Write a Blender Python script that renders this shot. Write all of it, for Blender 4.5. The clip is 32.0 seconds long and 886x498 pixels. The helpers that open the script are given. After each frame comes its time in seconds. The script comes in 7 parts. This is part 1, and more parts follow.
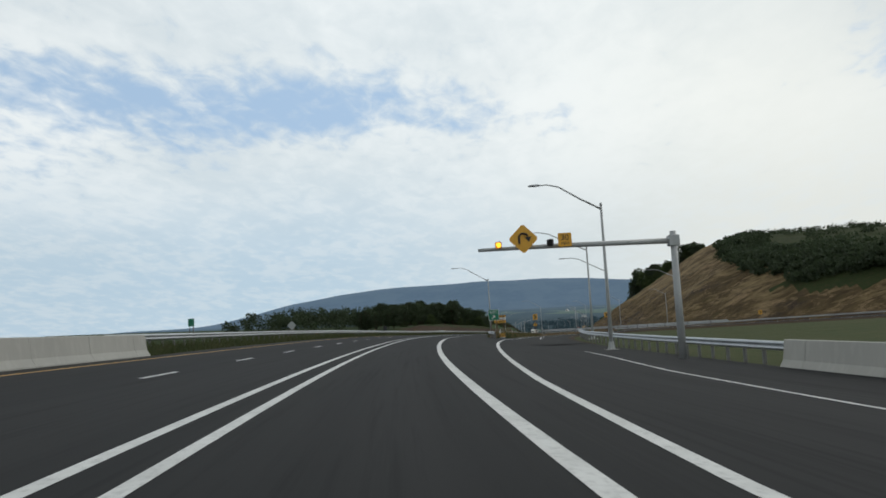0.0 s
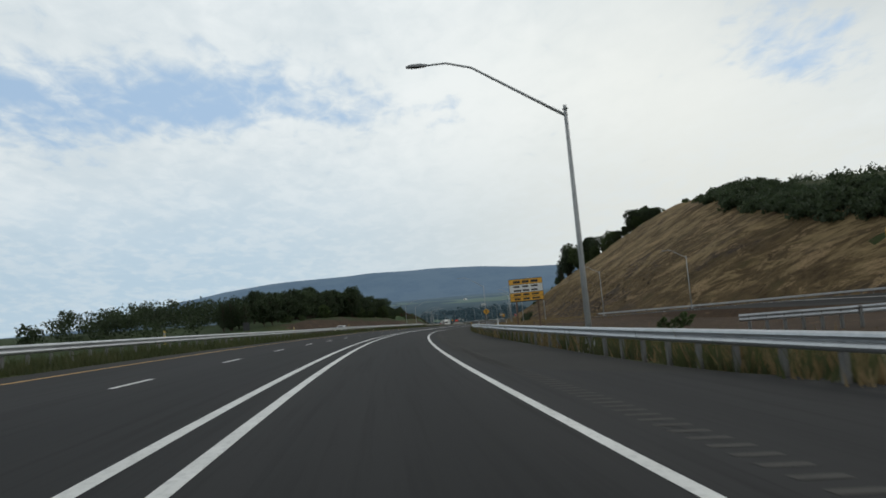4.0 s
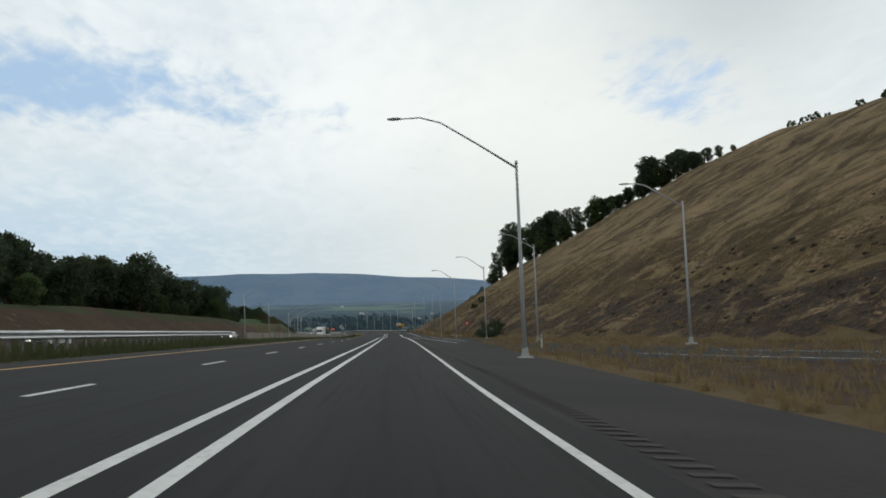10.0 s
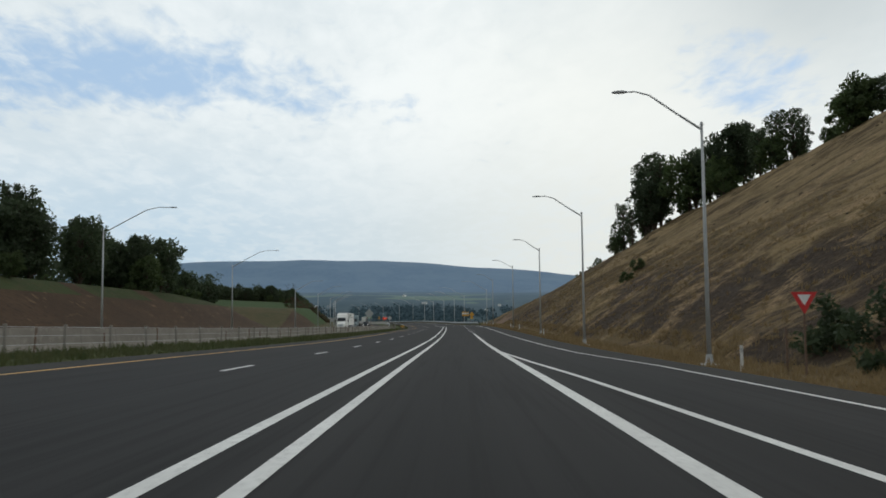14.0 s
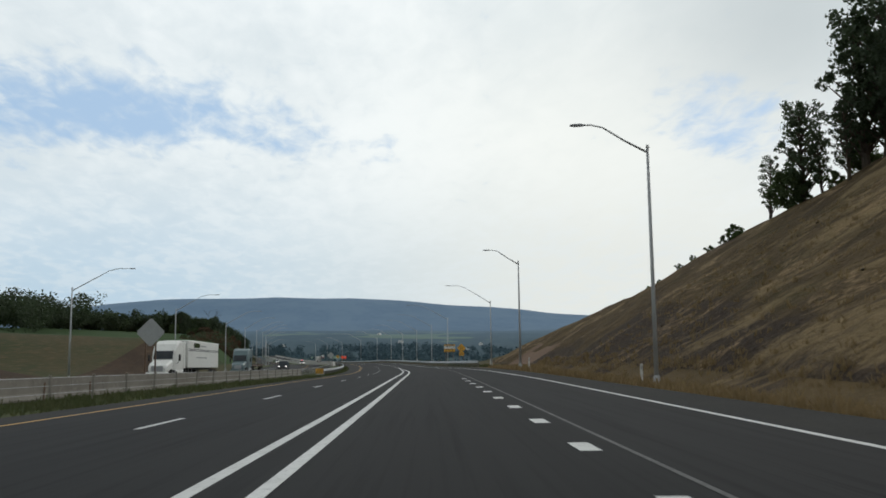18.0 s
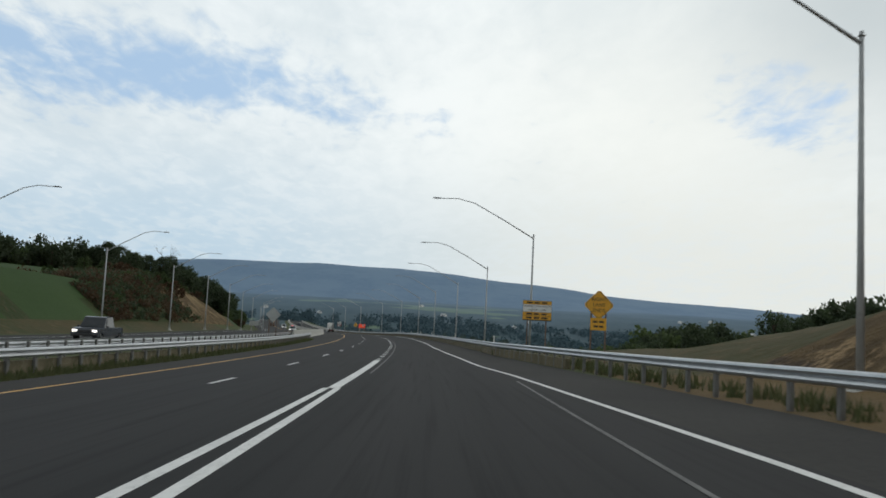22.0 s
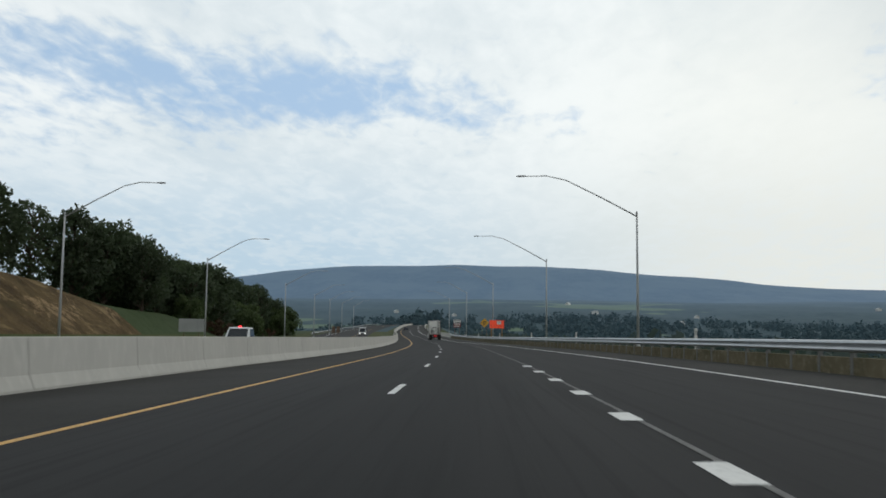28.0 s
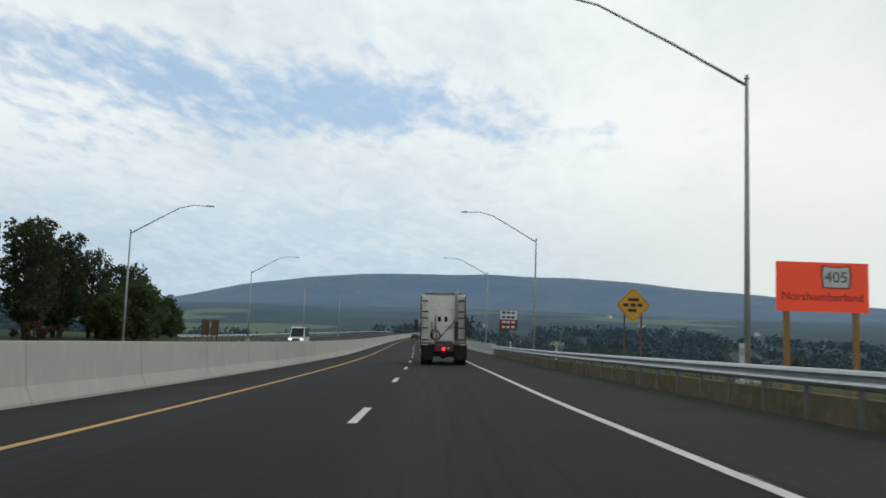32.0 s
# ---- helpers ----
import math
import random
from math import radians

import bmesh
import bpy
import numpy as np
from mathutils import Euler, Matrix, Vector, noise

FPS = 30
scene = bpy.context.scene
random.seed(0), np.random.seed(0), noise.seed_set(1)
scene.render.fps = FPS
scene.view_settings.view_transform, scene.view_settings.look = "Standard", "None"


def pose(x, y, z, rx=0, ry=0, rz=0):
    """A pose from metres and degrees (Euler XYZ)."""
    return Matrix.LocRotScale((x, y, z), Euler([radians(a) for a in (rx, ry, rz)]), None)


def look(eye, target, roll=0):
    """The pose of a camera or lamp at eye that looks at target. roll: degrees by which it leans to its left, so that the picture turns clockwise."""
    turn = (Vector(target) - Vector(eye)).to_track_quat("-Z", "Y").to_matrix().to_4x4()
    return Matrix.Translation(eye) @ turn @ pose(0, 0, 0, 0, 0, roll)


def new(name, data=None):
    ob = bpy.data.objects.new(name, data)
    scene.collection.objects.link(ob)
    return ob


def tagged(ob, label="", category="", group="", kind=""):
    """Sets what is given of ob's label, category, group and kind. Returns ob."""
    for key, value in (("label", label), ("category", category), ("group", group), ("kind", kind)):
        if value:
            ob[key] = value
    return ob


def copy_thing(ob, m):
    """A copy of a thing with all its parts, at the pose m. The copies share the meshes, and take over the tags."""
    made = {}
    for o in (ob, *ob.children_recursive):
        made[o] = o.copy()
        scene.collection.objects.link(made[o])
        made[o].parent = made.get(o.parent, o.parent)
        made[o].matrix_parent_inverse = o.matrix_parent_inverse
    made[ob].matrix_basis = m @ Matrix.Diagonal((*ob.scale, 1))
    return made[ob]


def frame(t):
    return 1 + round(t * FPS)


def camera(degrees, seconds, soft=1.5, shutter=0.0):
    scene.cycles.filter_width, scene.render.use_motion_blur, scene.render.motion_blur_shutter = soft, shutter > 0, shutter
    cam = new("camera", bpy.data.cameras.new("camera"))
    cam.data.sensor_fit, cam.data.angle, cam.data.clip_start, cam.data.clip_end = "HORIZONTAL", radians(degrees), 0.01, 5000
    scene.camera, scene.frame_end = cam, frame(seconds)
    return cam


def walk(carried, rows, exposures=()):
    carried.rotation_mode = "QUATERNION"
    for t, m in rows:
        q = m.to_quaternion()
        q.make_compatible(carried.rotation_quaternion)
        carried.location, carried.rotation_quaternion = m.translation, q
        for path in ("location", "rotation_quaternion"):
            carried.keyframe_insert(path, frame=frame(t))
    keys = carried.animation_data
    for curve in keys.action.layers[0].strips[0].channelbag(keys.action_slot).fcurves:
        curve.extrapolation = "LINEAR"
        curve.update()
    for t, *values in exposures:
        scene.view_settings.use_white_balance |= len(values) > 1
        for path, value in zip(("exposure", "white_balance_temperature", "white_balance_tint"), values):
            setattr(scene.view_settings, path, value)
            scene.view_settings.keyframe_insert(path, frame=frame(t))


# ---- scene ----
cam = camera(54.69, 32.0, soft=1.7, shutter=0.12)
# seconds, place, turn about x, y, z
PATH = [
    (0.0, (7.416, -31.934, 0.802), (6.269, -22.047, 1.778), -3.33),
    (0.5, (5.328, -20.303, 0.890), (4.450, -10.391, 1.881), -3.53),
    (1.0, (3.385, -8.658, 0.978), (2.664, 1.240, 2.212), -3.51),
    (1.3, (2.276, -1.492, 1.032), (1.506, 8.456, 1.701), -3.54),
    (1.4, (1.916, 0.909, 1.050), (1.135, 10.855, 1.725), -3.29),
    (1.5, (1.559, 3.312, 1.068), (0.976, 13.213, 2.348), -2.70),
    (2.0, (-0.165, 15.366, 1.163), (-0.814, 25.274, 2.353), -3.59),
    (2.5, (-1.798, 27.618, 1.263), (-2.349, 37.578, 1.977), -4.95),
    (2.9, (-3.033, 37.479, 1.345), (-3.427, 47.442, 2.108), -4.73),
    (3.0, (-3.325, 39.936, 1.364), (-3.642, 49.899, 2.158), -4.62),
    (3.4, (-4.412, 49.709, 1.428), (-4.560, 59.688, 2.073), -5.99),
    (3.5, (-4.667, 52.190, 1.442), (-4.753, 62.163, 2.159), -6.11),
    (5.5, (-8.282, 105.879, 1.468), (-7.775, 115.831, 2.307), -3.66),
    (6.0, (-8.663, 120.118, 1.416), (-8.009, 130.064, 2.214), -3.96),
    (6.5, (-8.831, 134.568, 1.339), (-8.010, 144.504, 2.105), -3.76),
    (7.0, (-8.757, 149.219, 1.234), (-7.829, 159.147, 1.989), -3.39),
    (7.5, (-8.454, 163.841, 1.116), (-7.400, 173.754, 1.913), -3.36),
    (8.0, (-7.969, 178.408, 0.985), (-6.805, 188.309, 1.772), -3.19),
    (8.1, (-7.852, 181.313, 0.957), (-6.686, 191.215, 1.730), -3.10),
    (8.5, (-7.326, 192.890, 0.842), (-6.105, 202.780, 1.670), -2.55),
    (8.6, (-7.187, 195.756, 0.813), (-5.959, 205.643, 1.677), -2.52),
    (9.0, (-6.602, 207.127, 0.698), (-5.297, 217.005, 1.548), -2.66),
    (9.5, (-5.826, 221.256, 0.564), (-4.394, 231.120, 1.367), -3.05),
    (9.7, (-5.478, 226.994, 0.513), (-4.034, 236.845, 1.443), -4.37),
    (9.8, (-5.293, 229.879, 0.487), (-3.796, 239.728, 1.359), -3.74),
    (10.0, (-4.902, 235.683, 0.438), (-3.391, 245.533, 1.269), -2.27),
    (10.5, (-3.755, 250.362, 0.314), (-2.182, 260.200, 1.167), -2.35),
    (10.7, (-3.278, 256.256, 0.268), (-1.681, 266.082, 1.208), -2.45),
    (11.0, (-2.526, 265.120, 0.201), (-0.903, 274.938, 1.188), -2.59),
    (11.5, (-1.132, 279.915, 0.079), (0.131, 289.781, 1.106), -2.89),
    (12.0, (0.291, 294.776, -0.047), (1.475, 304.654, 0.969), -2.81),
    (12.5, (1.739, 309.902, -0.179), (2.497, 319.841, 0.633), -2.31),
    (12.6, (2.029, 312.947, -0.206), (2.736, 322.889, 0.612), -2.07),
    (13.0, (3.186, 325.181, -0.316), (3.900, 335.115, 0.587), -0.68),
    (13.3, (4.057, 334.372, -0.400), (4.751, 344.314, 0.428), -1.20),
    (13.5, (4.630, 340.487, -0.459), (5.352, 350.430, 0.328), -0.76),
    (14.0, (6.028, 355.680, -0.625), (6.771, 365.623, 0.134), -0.60),
    (14.1, (6.296, 358.707, -0.661), (7.037, 368.651, 0.089), -0.63),
    (14.3, (6.822, 364.746, -0.737), (7.575, 374.693, -0.040), -0.72),
    (14.5, (7.338, 370.755, -0.816), (8.057, 380.705, -0.131), -0.49),
    (16.5, (12.327, 428.594, -1.577), (13.386, 438.489, -0.589), -1.21),
    (17.0, (13.660, 442.815, -1.681), (14.858, 452.699, -0.750), -2.54),
    (17.2, (14.201, 448.486, -1.713), (15.427, 458.362, -0.739), -1.83),
    (17.5, (15.011, 456.954, -1.761), (16.109, 466.831, -0.645), -0.91),
    (17.9, (16.063, 468.120, -1.822), (17.056, 477.998, -0.620), -0.74),
    (18.0, (16.318, 470.874, -1.837), (17.313, 480.749, -0.620), -0.65),
    (18.2, (16.820, 476.332, -1.865), (17.757, 486.220, -0.709), -0.74),
    (18.5, (17.547, 484.422, -1.907), (18.469, 494.305, -0.695), 0.36),
    (18.6, (17.788, 487.103, -1.921), (18.696, 496.986, -0.696), 0.77),
    (18.7, (18.026, 489.790, -1.933), (18.965, 499.663, -0.655), 0.58),
    (18.8, (18.259, 492.481, -1.947), (19.166, 502.343, -0.559), 0.21),
    (18.9, (18.490, 495.177, -1.960), (19.412, 505.053, -0.684), -0.34),
    (19.0, (18.716, 497.880, -1.974), (19.620, 507.776, -0.853), -0.77),
    (19.1, (18.934, 500.588, -1.986), (19.802, 510.488, -0.874), -0.74),
    (19.5, (19.769, 511.479, -2.035), (20.585, 521.390, -0.982), -0.67),
    (20.0, (20.840, 525.247, -2.107), (21.693, 535.158, -1.090), -0.95),
    (20.5, (21.866, 539.240, -2.227), (22.705, 549.154, -1.226), 0.38),
    (21.0, (22.933, 553.354, -2.328), (23.651, 563.281, -1.357), 1.07),
    (21.5, (23.858, 567.944, -2.455), (24.443, 577.881, -1.494), 2.82),
    (22.0, (24.726, 582.543, -2.524), (25.164, 592.490, -1.594), 2.86),
    (22.5, (25.453, 597.300, -2.677), (25.745, 607.248, -1.696), 2.22),
    (23.0, (25.720, 612.123, -2.860), (25.779, 622.078, -1.917), 3.27),
    (23.4, (25.834, 624.198, -2.942), (25.739, 634.156, -2.027), 3.49),
    (23.5, (25.843, 627.246, -2.961), (25.675, 637.205, -2.064), 3.75),
    (23.7, (25.835, 633.377, -3.000), (25.594, 643.335, -2.119), 3.20),
    (24.0, (25.769, 642.650, -3.057), (25.478, 652.605, -2.150), 2.59),
    (24.5, (25.519, 658.234, -3.141), (25.104, 668.185, -2.246), 2.11),
    (24.6, (25.431, 661.336, -3.157), (24.984, 671.284, -2.244), 1.97),
    (24.8, (25.214, 667.517, -3.188), (24.687, 677.461, -2.268), 1.70),
    (25.0, (24.946, 673.667, -3.216), (24.343, 683.607, -2.299), 1.40),
    (25.2, (24.614, 679.776, -3.236), (23.989, 689.708, -2.255), 1.47),
    (25.5, (24.040, 688.903, -3.262), (23.338, 698.837, -2.353), 1.71),
    (25.6, (23.836, 691.951, -3.270), (23.121, 701.886, -2.391), 1.71),
    (25.7, (23.624, 695.001, -3.279), (22.895, 704.929, -2.324), 1.54),
    (25.9, (23.183, 701.116, -3.295), (22.385, 711.040, -2.362), 1.41),
    (26.0, (22.955, 704.181, -3.303), (22.145, 714.105, -2.378), 1.20),
    (26.5, (21.765, 719.611, -3.353), (20.727, 729.507, -2.357), -0.67),
    (28.5, (16.080, 782.298, -3.760), (14.889, 792.186, -2.861), 0.91),
    (28.7, (15.505, 788.687, -3.814), (14.262, 798.563, -2.861), 0.68),
    (29.0, (14.622, 798.306, -3.908), (13.425, 808.188, -2.953), 0.42),
    (29.5, (13.062, 814.415, -4.054), (11.817, 824.291, -3.106), 0.94),
    (30.0, (11.310, 830.585, -4.196), (9.963, 840.444, -3.208), 2.03),
    (30.5, (9.347, 846.658, -4.367), (7.925, 856.507, -3.385), 1.97),
    (31.0, (7.288, 862.481, -4.519), (5.765, 872.314, -3.528), 2.44),
    (31.5, (5.075, 878.183, -4.617), (3.640, 888.027, -3.600), 1.71),
    (31.6, (4.616, 881.322, -4.639), (3.161, 891.168, -3.668), 1.81),
    (31.9, (3.198, 890.737, -4.706), (1.754, 900.580, -3.692), 1.60),
    (32.0, (2.713, 893.871, -4.732), (1.193, 903.700, -3.685), 2.03),
]
EXPOSURE = [(0.0, -0.05), (2.0, -0.04), (3.0, -0.15), (3.5, -0.13), (5.5, 0.0), (32.0, 0.0)]
walk(cam, [(t, look(eye, target, roll)) for t, eye, target, roll in PATH], EXPOSURE)

# the road: heading, height and crossfall along its line
HEAD_S = [-60, -20, 20, 60, 100, 140, 180, 220, 260, 300, 340, 380, 420, 460, 500, 540, 580, 620, 660, 700, 740, 780, 820, 860, 900, 940, 980, 1020, 1080, 1160, 1300, 1500, 1750, 5000]
HEAD = [12.37, 9.84, 7.28, 4.87, 2.56, 0.19, -2.02, -3.97, -5.55, -5.43, -5.15, -5.05, -5.26, -4.91, -4.62, -4.44, -2.57, -1.24, 0.11, 1.83, 3.4, 4.71, 6.08, 7.36, 8.89, 9.73, 10.58, 10.33, 9.27, 8.3, 8.0, 6.0, 0.0, 0.0]
RISE_S = [-400, -60, 0, 60, 120, 180, 240, 300, 360, 420, 480, 540, 600, 660, 720, 780, 840, 900, 930, 960, 990, 1020, 1060, 1110, 1180, 1300, 1500]
RISE = [-0.45, -0.445, 0.0, 0.451, 0.371, -0.056, -0.661, -1.178, -1.741, -2.693, -3.069, -3.411, -4.09, -4.376, -4.498, -4.666, -5.335, -5.819, -6.01, -6.06, -5.98, -5.85, -5.56, -5.07, -4.33, -2.95, -1.5]
BANK_S = [-60, 10, 80, 150, 220, 290, 360, 430, 500, 570, 640, 710, 780, 850, 920, 990, 1060, 1130, 1200, 1400]
BANK = [-0.0695, -0.0672, -0.0631, -0.058, -0.0779, -0.0634, -0.04, -0.0202, 0.0157, 0.0419, 0.0355, 0.0264, 0.0229, 0.0287, 0.0264, 0.0201, 0.013, 0.007, 0.0023, 0.0]
# lane dashes: their spacing runs a little unevenly along the road
DASH_S = [-10.8, 12.9, 37.3, 62.1, 74.4, 128.3, 142.6, 201.0, 229.8, 288.0, 348.3, 394.1, 466.4, 500.1, 521.7, 540, 553, 566, 580, 593, 607, 620, 634, 647, 666.6, 690, 697.6, 717, 728.1, 806.6, 871.4, 919.2]
DASH_P = [-0.043, -0.379, -0.66, -1.011, -1.151, -1.441, -1.462, -1.47, -1.492, -1.492, -1.256, -1.004, -0.96, -0.872, -0.831, -0.69, -0.63, -0.54, -0.44, -0.36, -0.18, -0.09, 0.02, 0.03, 0.272, 0.57, 0.62, 0.85, 0.86, 1.534, 2.27, 2.713]

# ---- world, sun ----
world = bpy.data.worlds.new("sky_world")
scene.world = world
world.use_nodes = True
WN = world.node_tree
for nd in list(WN.nodes):
    WN.nodes.remove(nd)


def wnode(kind, **kw):
    nd = WN.nodes.new(kind)
    for k, v in kw.items():
        nd.inputs[k].default_value = v
    return nd


def wmath(op, a, b=None, clamp=False):
    nd = WN.nodes.new("ShaderNodeMath")
    nd.operation, nd.use_clamp = op, clamp
    for i, v in enumerate((a, b)):
        if v is None:
            continue
        if isinstance(v, (int, float)):
            nd.inputs[i].default_value = v
        else:
            WN.links.new(v, nd.inputs[i])
    return nd.outputs[0]


def wmix(fac, a, b):
    nd = WN.nodes.new("ShaderNodeMix")
    nd.data_type = "RGBA"
    for sock, v in ((nd.inputs[0], fac), (nd.inputs[6], a), (nd.inputs[7], b)):
        if isinstance(v, tuple):
            sock.default_value = (*v, 1)
        elif isinstance(v, (int, float)):
            sock.default_value = v
        else:
            WN.links.new(v, sock)
    return nd.outputs[2]


SUN_AZ, SUN_EL = radians(-48), radians(42)
sky = WN.nodes.new("ShaderNodeTexSky")
sky.sky_type, sky.sun_disc = "NISHITA", False
sky.sun_elevation, sky.sun_rotation = SUN_EL, -SUN_AZ
sky.dust_density, sky.air_density = 2.5, 1.0
tc = WN.nodes.new("ShaderNodeTexCoord")
sep = WN.nodes.new("ShaderNodeSeparateXYZ")
WN.links.new(tc.outputs["Generated"], sep.inputs[0])
zc = wmath("MAXIMUM", sep.outputs[2], 0.0)
den = wmath("ADD", zc, 0.16)
comb = WN.nodes.new("ShaderNodeCombineXYZ")
WN.links.new(wmath("DIVIDE", sep.outputs[0], den), comb.inputs[0])
WN.links.new(wmath("DIVIDE", sep.outputs[1], den), comb.inputs[1])


def cloud(scale, detail, rough, stretch, shift):
    mp = WN.nodes.new("ShaderNodeMapping")
    mp.inputs["Scale"].default_value = stretch
    mp.inputs["Location"].default_value = shift
    mp.inputs["Rotation"].default_value = (0, 0, 0.35)
    WN.links.new(comb.outputs[0], mp.inputs["Vector"])
    nz = wnode("ShaderNodeTexNoise", Scale=scale, Detail=detail, Roughness=rough, Distortion=0.35)
    WN.links.new(mp.outputs[0], nz.inputs["Vector"])
    return nz.outputs["Fac"]


def bump_at(az, el, waz, wel):
    # a soft patch of the sky round one direction
    px, py, pz = -math.sin(radians(az)) * math.cos(radians(el)), math.cos(radians(az)) * math.cos(radians(el)), math.sin(radians(el))
    ca, sa = math.cos(radians(az)), math.sin(radians(az))
    dx = wmath("ADD", wmath("MULTIPLY", sep.outputs[0], ca), wmath("MULTIPLY", sep.outputs[1], sa))
    dz = wmath("SUBTRACT", sep.outputs[2], pz)
    r2 = wmath("ADD", wmath("POWER", wmath("DIVIDE", dx, math.sin(radians(waz))), 2.0), wmath("POWER", wmath("DIVIDE", dz, math.sin(radians(wel))), 2.0))
    ahead = wmath("GREATER_THAN", sep.outputs[1], 0.0)
    return wmath("MULTIPLY", wmath("EXPONENT", wmath("MULTIPLY", r2, -1.0)), ahead)


def wramp(v, lo, hi, soft=True):
    nd = WN.nodes.new("ShaderNodeMapRange")
    nd.interpolation_type = "SMOOTHSTEP" if soft else "LINEAR"
    nd.inputs["From Min"].default_value, nd.inputs["From Max"].default_value = lo, hi
    WN.links.new(v, nd.inputs["Value"])
    return nd.outputs[0]


n_big = cloud(1.3, 4.0, 0.5, (1.0, 0.6, 1), (3.1, 1.7, 0))
n_mid = cloud(4.6, 5.0, 0.55, (1.0, 0.55, 1), (0.4, 2.2, 0))
n_cell = cloud(15.0, 4.0, 0.55, (1.0, 0.6, 1), (1.4, 0.2, 0))
tex = wmath("ADD", wmath("MULTIPLY", n_mid, 0.5), wmath("MULTIPLY", n_cell, 0.5))
hole = wmath("ADD", wmath("MULTIPLY", bump_at(19, 15.5, 14, 3.0), 0.92), 0.08)
hole = wmath("ADD", hole, wmath("MULTIPLY", bump_at(-24.4, 14.6, 4.6, 3.0), 0.8))
hole = wmath("ADD", hole, wmath("MULTIPLY", bump_at(4, 14, 9, 2.2), 0.3))
hole = wmath("ADD", hole, wmath("MULTIPLY", bump_at(37, 15, 10, 6.0), 0.5))
open_sky = wmath("ADD", hole, wmath("MULTIPLY", wmath("SUBTRACT", 0.5, tex), 2.6))
blue = wmix(0.85, sky.outputs[0], (4.0, 5.9, 8.3))
bright = wramp(wmath("ADD", wmath("MULTIPLY", n_big, 0.55), wmath("MULTIPLY", tex, 0.45)), 0.36, 0.62)
white = wmix(bright, (7.1, 7.9, 8.3), (9.0, 9.55, 9.7))
warm = wmix(wmath("MULTIPLY", bump_at(-18, 12, 16, 12.0), 0.8), white, (9.3, 9.5, 9.0))
grey = wmix(wmath("MULTIPLY", bump_at(-29, 20.5, 9, 6.5), 0.85), warm, (5.4, 6.0, 6.2))
mixed = wmix(wmath("MULTIPLY", wramp(open_sky, 0.38, 1.15), 0.9), grey, blue)
low_tint = wmix(wramp(sep.outputs[0], -0.30, 0.30), (4.75, 6.3, 7.55), (7.75, 8.0, 7.6))
low_tint = wmix(wmath("MULTIPLY", wramp(tex, 0.44, 0.60), 0.4), low_tint, (7.1, 7.85, 8.2))
low = wmix(wmath("MULTIPLY", wramp(sep.outputs[2], 0.24, 0.07), 0.88), mixed, low_tint)
below = wmix(wmath("LESS_THAN", sep.outputs[2], -0.02), low, (1.2, 1.35, 1.4))
# the half of the sky away from the sun is dimmer
toward = wmath("ADD", wmath("MULTIPLY", sep.outputs[0], -math.sin(SUN_AZ)), wmath("MULTIPLY", sep.outputs[1], math.cos(SUN_AZ)))
side = WN.nodes.new("ShaderNodeMapRange")
side.interpolation_type = "SMOOTHSTEP"
for k_, v_ in (("From Min", -0.75), ("From Max", 0.55), ("To Min", 0.8), ("To Max", 1.0)):
    side.inputs[k_].default_value = v_
WN.links.new(toward, side.inputs["Value"])
over = WN.nodes.new("ShaderNodeMapRange")
over.interpolation_type = "SMOOTHSTEP"
for k_, v_ in (("From Min", 0.5), ("From Max", 0.9), ("To Min", 1.0), ("To Max", 0.45)):
    over.inputs[k_].default_value = v_
WN.links.new(sep.outputs[2], over.inputs["Value"])
bg = wnode("ShaderNodeBackground", Strength=0.1)
WN.links.new(below, bg.inputs["Color"])
WN.links.new(wmath("MULTIPLY", wmath("MULTIPLY", side.outputs[0], over.outputs[0]), 0.1), bg.inputs["Strength"])
wo = WN.nodes.new("ShaderNodeOutputWorld")
WN.links.new(bg.outputs[0], wo.inputs[0])

sun_data = bpy.data.lights.new("sun", "SUN")
sun_data.energy, sun_data.angle, sun_data.color = 0.5, radians(18), (1.0, 0.95, 0.87)
sun = new("sun", sun_data)
sun.matrix_world = look((0, 0, 100), (100 * math.sin(SUN_AZ) * math.cos(SUN_EL), -100 * math.cos(SUN_AZ) * math.cos(SUN_EL), 100 - 100 * math.sin(SUN_EL)))


